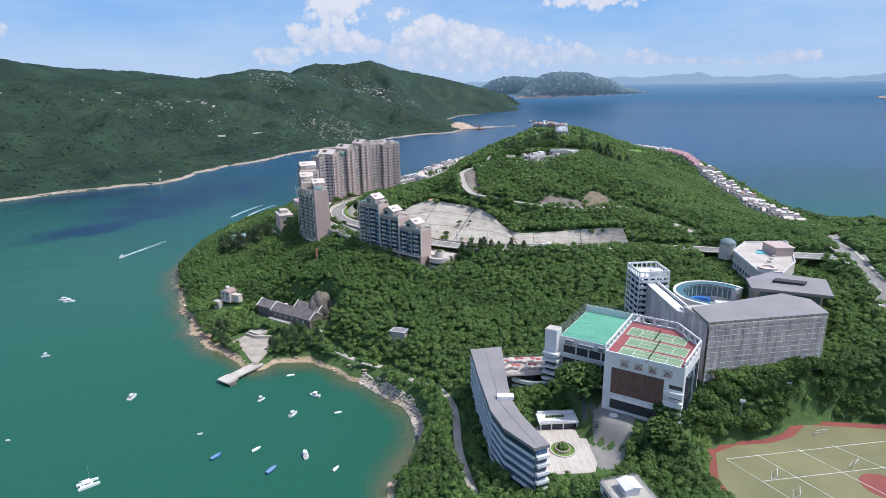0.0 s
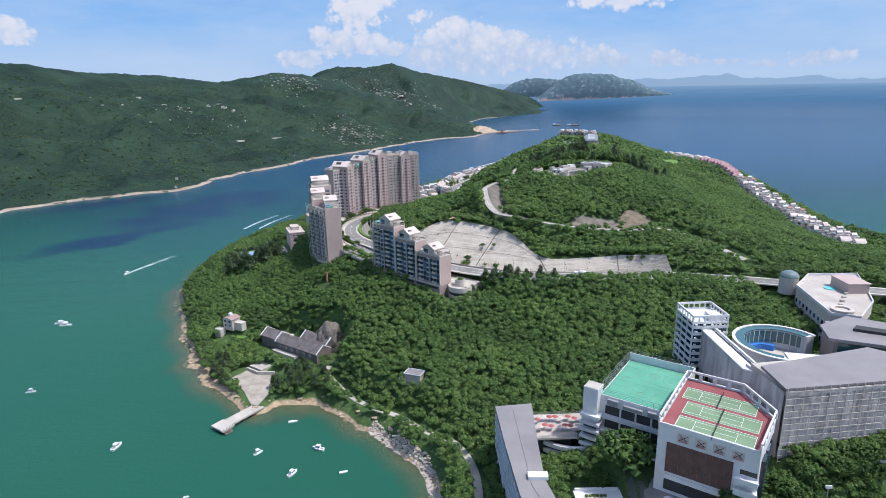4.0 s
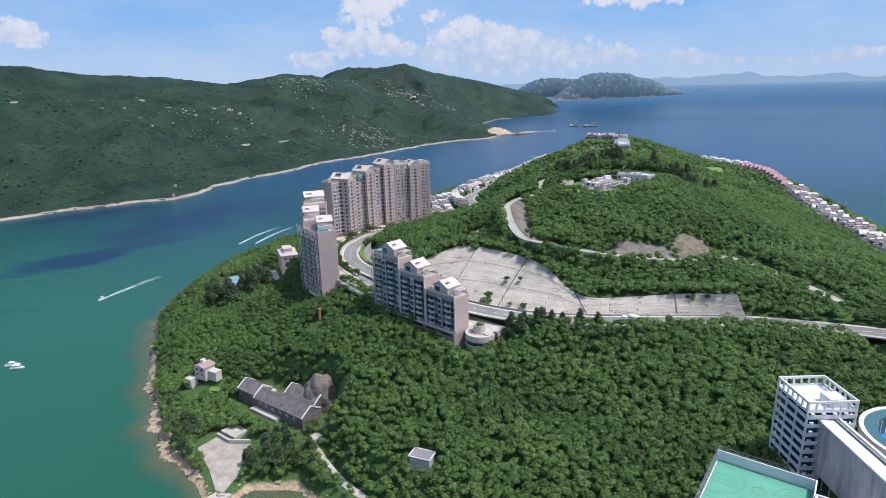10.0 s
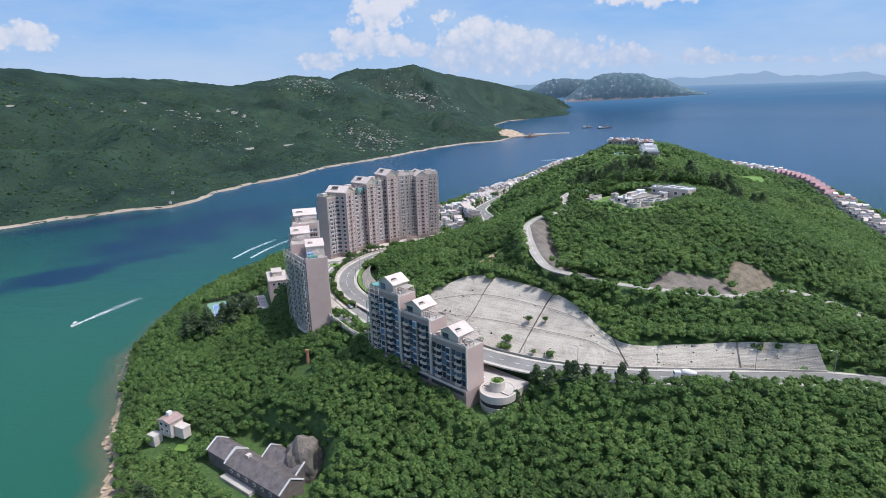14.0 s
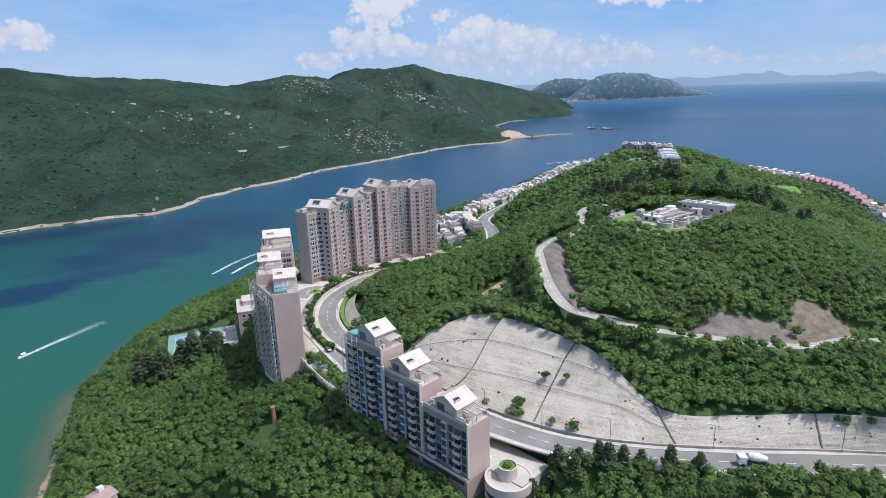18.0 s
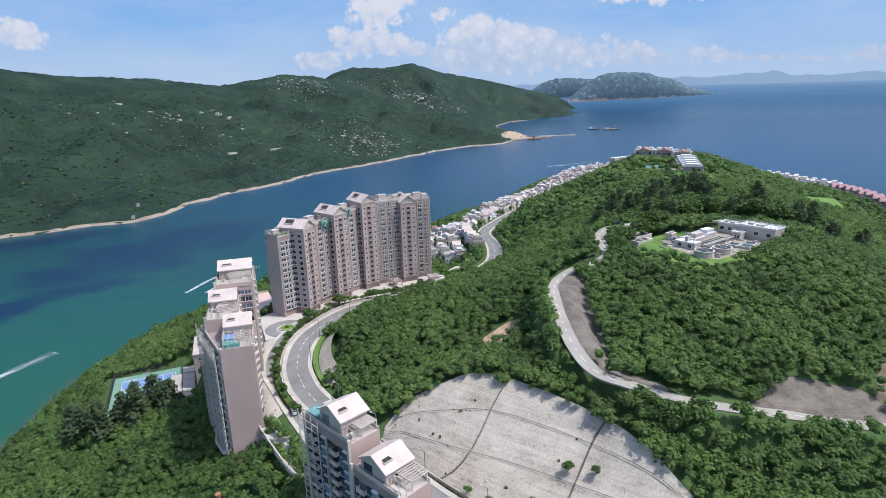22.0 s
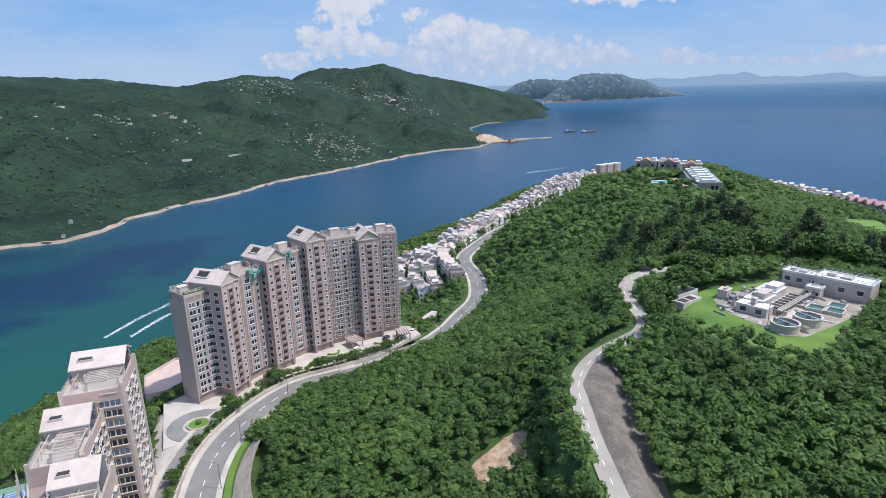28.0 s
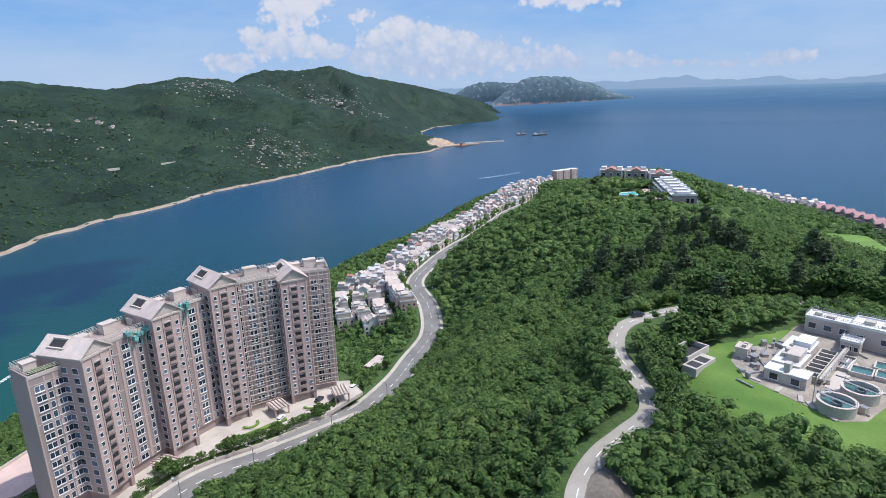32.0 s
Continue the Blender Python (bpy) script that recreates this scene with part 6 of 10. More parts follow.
def sheeted_block():
    b = (107.0, 217.5, 38.0)
    ob = thing("school_block", "large school block wrapped in grey scaffold sheeting", "school building", pose(*b, 0, 0, 8.0))
    w, d, h = 53.0, 20.0, 23.0
    part("wall", Geo().box(0.8, 0.8, -4, w - 0.8, d, h), CONCRETE, ob)
    part("roof", Geo().prism([(-0.6, -0.6), (w + 0.6, -0.6), (w + 5, d * 0.75), (w - 2, d + 4), (2, d - 4)], h, h + 0.9), GREY_ROOF, ob, "grey sheet roof")
    for i in range(18):
        x0, x1 = w * i / 18, w * (i + 1) / 18
        for k in range(5):
            part("sheet", Geo().poly([(x0, -0.5 - 0.12 * ((i + k) % 3), -3 + 5.1 * k), (x1 - 0.1, -0.5 - 0.12 * ((i + k + 1) % 3), -3 + 5.1 * k), (x1 - 0.05, -0.42, 2.0 + 5.1 * k), (x0, -0.45, 2.0 + 5.1 * k)]), NET, ob)
    for i in range(7):
        part("sheet", Geo().poly([(-0.5, 3.0 * i, -3), (-0.45, 3.0 * i + 2.95, -3), (-0.45, 3.0 * i + 2.95, h - 0.5), (-0.5, 3.0 * i, h - 0.5)]), NET, ob)
    part("tied_edge", Geo().box(-0.6, -0.9, h - 1.6, w, -0.5, h - 0.3).box(4, -1.0, h - 2.2, 9, -0.6, h - 0.4), NET, ob, "bunched blue-grey sheeting along the eave")
    tagged(part("scaffold", scaffold(Geo(), w, -4, h, 0.9, 3.0), BAMBOO, ob, "bamboo scaffold"), kind="stuff")
    # sloping wing up to the white tower
    wg = part("wing_wall", Geo().prism([(-2.5, 19), (2.2, 14), (8.5, 57), (2.5, 58)], 4, 21), NET, ob, "long sheeted wing")
    part("wing_roof", Geo().prism([(-2.8, 19), (2.6, 13.6), (9, 57), (2.2, 58.4)], 21, 21.5).prism([(2.8, 16), (3.6, 16), (8.2, 56), (7.4, 56)], 21.5, 22.1), WHITE, wg)
    part("gutter_slot", Geo().prism([(1.5, 18), (2.4, 17), (6.8, 56), (6.0, 56.5)], 21.5, 21.6), DARK, wg)
    for k in range(10):
        part("prop", Geo().bar((1.5 + 0.2 * k, 24 + 3.4 * k, -4), (1.5 + 0.2 * k, 24 + 3.4 * k, 4), 0.14), BAMBOO, wg)


sheeted_block()


def court_yard_buildings():
    gr = thing("school_hall", "school hall under a large tilted grey roof", "school building", pose(147, 259, 40, 0, 0, -22))
    part("wall", Geo().box(1.5, 1, -2, 29, 22, 20), TILE_DARK, gr)
    part("glass_wall", Geo().box(3, 0.85, 12, 28, 1.0, 19), GLASS_TEAL, gr)
    part("roof", Geo().prism([(-1, -2), (32, -3), (34, 22), (10, 27), (-2, 12)], 20.4, 21.6), GREY_ROOF, gr, "grey tilted roof")
    part("roof_slot", Geo().prism([(9, 9), (22, 8), (24, 12), (11, 13.5)], 21.6, 22.8), DARK, gr)
    ring = thing("round_court", "round school courtyard ringed by a curved glazed gallery", "school building", pose(133, 268, 40))
    part("gallery", Geo().ring(0, 0, 14.5, 18.5, 6, 15, 36, 20, 250), WHITE, ring)
    part("gallery_glass", Geo().ring(0, 0, 14.2, 14.45, 9, 14, 36, 30, 240), GLASS_TEAL, ring)
    part("gallery_cap", Geo().ring(0, 0, 17.4, 18.7, 15, 15.5, 36, 18, 252), WHITE, ring, "white gallery roof")
    part("gallery_canopy", Geo().ring(0, 0, 14.0, 17.4, 14.8, 15.1, 36, 24, 246), GLASS_TEAL, ring, "pale glass canopy")
    for i in range(22):
        part("gallery_post", Geo().box(14.0, -0.15, 6, 14.3, 0.15, 14.2), WHITE, ring, m=pose(0, 0, 0, 0, 0, 26 + 10.3 * i))
    part("yard_floor", Geo().disc(0, 0, 14.4, -1, 6.2, 36), PALE_PAVE, ring)
    part("play_slide", Geo().ring(-2, 6, 6.2, 8.2, 6.2, 8.6, 20, 40, 200), BLUE_PLAST, ring, "blue curved play wall")
    lib = thing("glass_pavilion", "flat-roofed pavilion with a pale blue glass front", "school building", pose(127, 248, 46, 0, 0, -12))
    part("wall", Geo().box(0, 0.4, -4, 24, 9, 9), CREAM, lib)
    part("glass_front", Geo().box(1, 0.2, 1, 19, 0.5, 8), GLASS_TEAL, lib, "pale blue glass front")
    for i in range(10):
        part("mullion", Geo().box(1 + 1.98 * i, 0.05, 1, 1.15 + 1.98 * i, 0.2, 8), WHITE, lib)
    part("roof", Geo().box(-0.6, -0.4, 9, 24.6, 9.6, 9.6), WHITE, lib)
    mall = thing("arcade_building", "cream commercial building with a round dome and roof terrace", "commercial building", pose(163, 288, 44))
    out = [(2, 0), (12, -5), (30, 14), (38, 30), (50, 56), (24, 56), (8, 38)]
    part("wall", Geo().prism(out, -6, 15), CREAM, mall)
    part("roof_terrace", Geo().prism([(x * 0.97 + 0.6, y * 0.97 + 0.8) for x, y in out], 15, 15.3), PALE_PAVE, mall, "pale tiled roof terrace")
    g = Geo()
    part("parapet", ribbon(g, [Vector((x, y, 15)) for x, y in out + out[:1]], -0.2, 0.2, 0, 1.3), WHITE, mall)
    part("dome_drum", Geo().disc(10, 49, 4.5, 8, 17, 20), CREAM, mall)
    dm = Geo()
    for k in range(5):
        a0, a1 = radians(18 * k), radians(18 * k + 18)
        dm.disc(10, 49, 4.7 * math.cos(a0), 17 + 3.4 * math.sin(a0), 17 + 3.4 * math.sin(a1), 20, 0, max(0.02, math.cos(a1) / math.cos(a0)))
    part("dome", dm, GLASS_PALE, mall, "pale green glazed dome")
    part("corner_drum", Geo().disc(8, 2, 4.6, -4, 16.5, 20).ring(8, 2, 3.0, 4.8, 16.5, 17.3, 20), CREAM, mall)
    part("roof_room", Geo().box(26, 26, 15.3, 36, 40, 20).box(25.5, 25.5, 20, 36.5, 40.5, 20.5), TILE_PINK, mall)
    part("roof_pool", Geo().disc(22, 34, 2.6, 15.3, 15.7, 18), POOL, mall)
    for (ax, ay), (bx, by) in list(zip(out, out[1:] + out[:1])):
        L = math.hypot(bx - ax, by - ay)
        th = math.degrees(math.atan2(by - ay, bx - ax))
        for i in range(max(2, int(L / 4))):
            u = L * (i + 0.5) / max(2, int(L / 4))
            for z in (1, 5, 9):
                part("arched_window", W_ARCH, None, mall, m=pose(ax, ay, 0, 0, 0, th) @ pose(u, 0, z))
    for i in range(6):
        part("planter", Geo().box(12 + 4 * i, 10 + 5 * i, 15.3, 13.5 + 4 * i, 11.5 + 5 * i, 16.2), CONCRETE, mall)


W_ARCH = Geo().box(-1.2, -0.12, -1.4, 1.2, 0.05, 1.0, 0).box(-1.0, -0.16, -1.2, 1.0, 0, 0.9, 1).box(-0.8, -0.14, 1.0, 0.8, 0, 1.4, 0).mesh("arched_window", [WHITE, GLASS])
court_yard_buildings()


def leaf_ball(r, seed):
    rng = np.random.RandomState(seed + 50)
    bm = bmesh.new()
    bmesh.ops.create_icosphere(bm, subdivisions=3, radius=r)
    for v in bm.verts:
        v.co *= 0.8 + 0.38 * rng.rand()
    me = bpy.data.meshes.new("shrub")
    bm.to_mesh(me)
    bm.free()
    me.materials.append(LEAF)
    return me


CAR_COURT = [(72, 223), (80, 217), (77, 207), (70, 196), (63, 184), (56, 186), (55.5, 198), (61, 210), (66, 218)]


def ground_at(x, y):
    return float(land_height(np.array([x]), np.array([y]))[0])


def terrace_and_plaza():
    deck = thing("roof_terrace", "pale paved roof terrace above curved white galleries", "terrace", pose(28, 240, 18, 0, 0, 3))
    part("deck", Geo().prism([(0, 0), (17, 0), (21, 8), (22, 17), (0, 17)], 9.2, 10), PALE_PAVE, deck)
    for k in range(3):
        part("gallery_band", Geo().ring(16, 14, 15.5, 17, -1 + 3.2 * k, 0.6 + 3.2 * k, 24, 190, 285), WHITE, deck, "curved white balcony band")
    # near-black filling: the shade behind the balcony bands, put in colour
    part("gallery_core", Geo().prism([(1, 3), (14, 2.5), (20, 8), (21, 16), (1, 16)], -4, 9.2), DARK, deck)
    part("rail", rail(Geo(), [(0, 17), (22, 17), (21, 8), (17, 0), (0, 0)], 10, 1.1, 3), GREY, deck)
    canopy = Geo().disc(0, 0, 1.3, 2.2, 2.6, 8, 0, 0.08)
    rng = random.Random(9)
    for i in range(16):
        x, y = 2 + 2.5 * (i % 8) + rng.uniform(-0.5, 0.5), 5 + 6 * (i // 8) + rng.uniform(-1.2, 1.2)
        u = thing("parasol", "small red parasol over a terrace table" if i % 3 else "small cream parasol over a terrace table", "parasol", pose(28, 240, 18, 0, 0, 3) @ pose(x, y, 10), "terrace parasols")
        part("canopy", canopy, PARASOL if i % 3 else CREAM, u)
        part("pole", Geo().bar((0, 0, 0), (0, 0, 2.4), 0.04), GREY, u)
        part("table", Geo().disc(0, 0, 0.5, 0.7, 0.75, 10), WHITE, u)
    plaza = thing("plaza", "pale paved forecourt with a round planter", "plaza", pose(46, 198, 18), kind="structure")
    part("paving", Geo().prism([(-14, -16), (8, -15), (14, 0), (10, 16), (0, 22), (-10, 14)], -0.8, 0.12), PALE_PAVE, plaza)
    for i in range(9):
        part("paving_joint", Geo().box(-10 + 2.6 * i, -14, 0.12, -9.85 + 2.6 * i, 10, 0.135), WHITE, plaza)
    pl = thing("round_planter", "round raised planter with shrubs in the forecourt", "planter", pose(45, 197, 18.1))
    part("outer_kerb", Geo().ring(0, 0, 4.6, 5.0, 0, 0.5, 28), CONCRETE, pl)
    part("inner_wall", Geo().ring(0, 0, 2.6, 3.0, 0, 1.2, 24), TILE_DARK, pl)
    part("soil", Geo().disc(0, 0, 2.7, 0, 0.9, 20).disc(0, 0, 4.6, 0, 0.2, 24), GRASS, pl)
    part("shrub", leaf_ball(1.9, 7), LEAF, pl, m=pose(0, 0, 1.4))
    lodge = thing("entrance_lodge", "small flat-roofed white entrance lodge with roof planting", "lodge", pose(38, 210, 17.5, 0, 0, 2))
    part("wall", Geo().box(1, 1, 0, 15, 6, 3.6), GLASS, lodge)
    part("roof", Geo().box(0, 0, 3.6, 16.5, 7.5, 4.4).box(0.5, 6.9, 4.4, 16, 7.5, 5.4).box(0.5, 0.2, 4.4, 16, 0.5, 5.0), WHITE, lodge)
    for x in (0.6, 5, 10, 15.6):
        part("column", Geo().box(x, 0.4, 0, x + 0.5, 0.9, 3.6), WHITE, lodge)
    for i in range(6):
        part("roof_shrub", leaf_ball(0.6, i), LEAF, lodge, m=pose(4 + 1.3 * i, 4, 4.7))
    drape("car_court", CAR_COURT, ASPHALT, "grey concrete car court below the sports hall", "car park", 0.3, 1.2)
    spot = thing("painted_disc", "white disc painted on the car court", "marking", pose(67, 206, ground_at(67, 206) + 0.3), kind="structure")
    part("disc", Geo().disc(0, 0, 1.7, -0.1, 0.04, 24), WHITE, spot)


terrace_and_plaza()


def low_flats():
    for i, (x, y, th) in enumerate(((52, 160, 12), (63, 149, -28))):
        ob = thing("low_apartments", "white low apartment block with roof rooms and railings", "apartment block", pose(x, y, 16, 0, 0, th), "low flats by the forecourt")
        part("wall", Geo().box(0, -9, -6, 13, 6, 11).box(3, -12, -6, 9, -9, 9.5), WHITE, ob)
        part("roof_slab", Geo().box(-0.4, -9.4, 11, 13.4, 6.4, 11.4), CONCRETE, ob)
        part("roof_room", Geo().box(4, -3, 11.4, 9, 2, 14.0), WHITE, ob)
        part("roof_sheet", Geo().gable(3.6, -3.4, 9.4, 2.4, 14.0, 14.8, 0.2, 0, 0), WHITE, ob)
        part("rail", rail(Geo(), [(0, -9), (13, -9), (13, 6), (0, 6), (0, -9)], 11.4, 1.0, 3), GREY, ob)
        for k in range(4):
            rows_on(ob, W_BAND, "window", "front", 13, 6, [2.2, 10.8], [0.2 + 3.0 * k], pose(0, -9, 0))
            rows_on(ob, W_BAND, "window", "left", 13, 15, [4, 10], [0.2 + 3.0 * k], pose(0, -9, 0))


low_flats()


def sports_field():
    f = thing("sports_field", "worn sports pitch edged by a red running track", "sports field", pose(0, 0, 0), kind="structure")
    edge = [(94, 178), (101, 195.5), (112, 200), (126, 201), (136, 205), (147, 214), (184, 209), (215, 190), (210, 145), (150, 110), (94, 130)]
    part("track", Geo().prism(edge[::-1], 17.2, 18.1), TRACK, f, "red running track")
    inner = [(97, 178), (103, 193), (113, 197.5), (127, 198.3), (138, 202), (148.5, 210.5), (182, 205.5), (211, 188), (206, 148), (150, 113), (97, 132)]
    part("turf", Geo().prism(inner[::-1], 17.2, 18.16), TURF, f)
    g = Geo()
    for a, b in (((105, 189), (180, 199)), ((105, 189), (140, 120)), ((118, 191), (150, 130)), ((135, 194), (165, 140)), ((150, 196), (185, 145)), ((112, 176), (175, 184))):
        g.bar((*a, 18.19), (*b, 18.19), 0.07)
    part("pitch_lines", g, LINE, f, "faint pale pitch lines")
    part("worn_patch", Geo().disc(152, 172, 7, 18.0, 18.185, 24), TRACK, f, "reddish worn patch")
    for x, y, th in ((150, 203, 8), (118, 178, 60), (150, 183, 40), (120, 168, 60)):
        gl = thing("goal", "white tubular football goal on the pitch", "goal", pose(x, y, 18.2, 0, 0, th), "pitch goals")
        part("frame", Geo().bar((-2.4, 0, 0), (-2.4, 0, 2.2), 0.08).bar((2.4, 0, 0), (2.4, 0, 2.2), 0.08).bar((-2.4, 0, 2.2), (2.4, 0, 2.2), 0.08).bar((-2.4, 0, 2.2), (-2.4, 1.6, 0), 0.06).bar((2.4, 0, 2.2), (2.4, 1.6, 0), 0.06).bar((-2.4, 1.6, 0.05), (2.4, 1.6, 0.05), 0.06), WHITE, gl)
    for x, y in ((117, 204), (143, 217)):
        p = thing("floodlight", "tall mast with a cluster of white floodlights", "floodlight", pose(x, y, 19))
        part("mast", Geo().bar((0, 0, 0), (0, 0, 15), 0.16), GREY, p)
        for i in range(4):
            part("lamp", Geo().box(-1 + 0.55 * i, -0.3, 14.2, -0.55 + 0.55 * i, 0.2, 15.2), WHITE, p)


sports_field()
FOOTPRINTS += [[(11, 251), (27, 252), (28, 195), (36, 172), (28, 168), (15, 190)], [(46, 241), (70, 274), (94, 260), (110, 226), (86, 188), (62, 208)], [(95, 290), (115, 292), (115, 240), (104, 240)],
               [(107, 219.5), (160, 226), (168, 250), (104, 242)], [(145, 258), (162, 282), (190, 268), (170, 244)], [(112, 288), (150, 290), (155, 250), (112, 250)],
               [(163, 286), (175, 281), (216, 344), (186, 348), (168, 325)], [(28, 238), (52, 238), (52, 260), (28, 260)], [(50, 166), (62, 172), (80, 150), (60, 138)]]


# ---- water works on the hilltop ----
def leaf_cloud(name, blobs, mat, seed, density=1.0):
    """A crown of many small clumps round a few limb ends."""
    rng = np.random.RandomState(seed)
    V, F, k = [], [], 0
    for x, y, z, r in blobs:
        for i in range(int(64 * density)):
            d = rng.randn(3)
            d /= np.linalg.norm(d)
            d[2] = d[2] * 0.8 + 0.1
            c = np.array([x, y, z]) + d * r * (0.55 + 0.5 * rng.rand())
            s = r * (0.12 + 0.13 * rng.rand())
            v = rng.randn(6, 3) * 0.35 + np.array([[1, 0, 0], [-1, 0, 0], [0, 1, 0], [0, -1, 0], [0, 0, 0.8], [0, 0, -0.7]])
            V.append(c + v * s)
            F.append(np.array([[0, 2, 4], [2, 1, 4], [1, 3, 4], [3, 0, 4], [2, 0, 5], [1, 2, 5], [3, 1, 5], [0, 3, 5]]) + k)
            k += 6
    return raw_mesh(name, np.concatenate(V), np.concatenate(F), [mat], 3, False)


def tree_kind(seed, h, r, mat, conical=False, density=1.0):
    """Trunk, limb and crown meshes of one tree."""
    rng = random.Random(seed)
    tr = Geo()
    pts = [(0, 0, 0, 0.035 * h), (rng.uniform(-.1, .1), rng.uniform(-.1, .1), 0.3 * h, 0.026 * h), (rng.uniform(-.3, .3), rng.uniform(-.3, .3), 0.62 * h, 0.014 * h)]
    for a, b in zip(pts[:-1], pts[1:]):
        k, n = len(tr.v), 7
        for p in (a, b):
            tr.v += [(p[0] + p[3] * math.cos(6.283 * i / n), p[1] + p[3] * math.sin(6.283 * i / n), p[2]) for i in range(n)]
        tr.f += [(k + i, k + (i + 1) % n, k + n + (i + 1) % n, k + n + i) for i in range(n)]
        tr.m += [0] * n
    limbs, blobs = [], []
    top = Vector(pts[2][:3])
    for i in range(6):
        a = 6.283 * i / 6 + rng.uniform(-.4, .4)
        if conical:
            z = h * (0.25 + 0.12 * i)
            q = r * (1.0 - 0.13 * i) * 0.55
            e = Vector((q * math.cos(a * 2.4), q * math.sin(a * 2.4), z))
            limbs.append(Geo().bar((0, 0, z - 0.08 * h), e, 0.01 * h))
            blobs.append((e.x * 0.7, e.y * 0.7, e.z, r * (0.8 - 0.08 * i)))
        else:
            e = top + Vector((0.62 * r * math.cos(a), 0.62 * r * math.sin(a), rng.uniform(-0.02, 0.14) * h))
            limbs.append(Geo().bar(Vector(pts[1][:3]).lerp(top, 0.4), e, 0.009 * h))
            blobs.append((e.x, e.y, e.z + 0.06 * h, r * rng.uniform(0.45, 0.62)))
    blobs.append((0, 0, 0.92 * h if conical else 0.82 * h, r * (0.35 if conical else 0.6)))
    return tr.mesh("trunk", BARK), [g.mesh("limb", BARK) for g in limbs], leaf_cloud("crown", blobs, mat, seed, density)


TREE_KINDS = {"broad": tree_kind(3, 8.0, 4.2, LEAF), "round": tree_kind(8, 6.0, 3.2, LEAF), "feathery": tree_kind(5, 11.0, 3.6, LEAF_GREY, True, 1.3), "wide": tree_kind(12, 9.5, 6.0, LEAF, False, 1.6), "street": tree_kind(6, 4.2, 1.7, LEAF, False, 0.6)}
TREE_LABEL = {"broad": "leafy green broadleaf tree", "round": "small round green tree", "feathery": "tall grey-green feathery casuarina tree", "wide": "large spreading dark green tree", "street": "small clipped street tree in a verge"}


def tree(kind, x, y, s=1.0, z=None, group="", turn=None):
    tr, limbs, crown = TREE_KINDS[kind]
    ob = thing("tree", TREE_LABEL[kind], "tree", None, group)
    zz = ground_at(x, y) - 0.2 if z is None else z
    ob.matrix_world = pose(x, y, zz, 0, 0, (x * 37 + y * 17) % 360) @ Matrix.Scale(s, 4)
    part("trunk", tr, None, ob)
    for lm in limbs[:4]:
        part("limb", lm, None, ob)
    part("crown", crown, None, ob)
    return ob


PLANT = Matrix.LocRotScale((75, 519, 91), Euler((0, 0, radians(40))), None)


def plant_thing(name, label, cat, x, y, z=0.0, turn=0.0, group=""):
    return thing(name, label, cat, PLANT @ pose(x, y, z, 0, 0, turn), group)


W_DARK = window_mesh(1.5, 1.4, WHITE, GLASS)


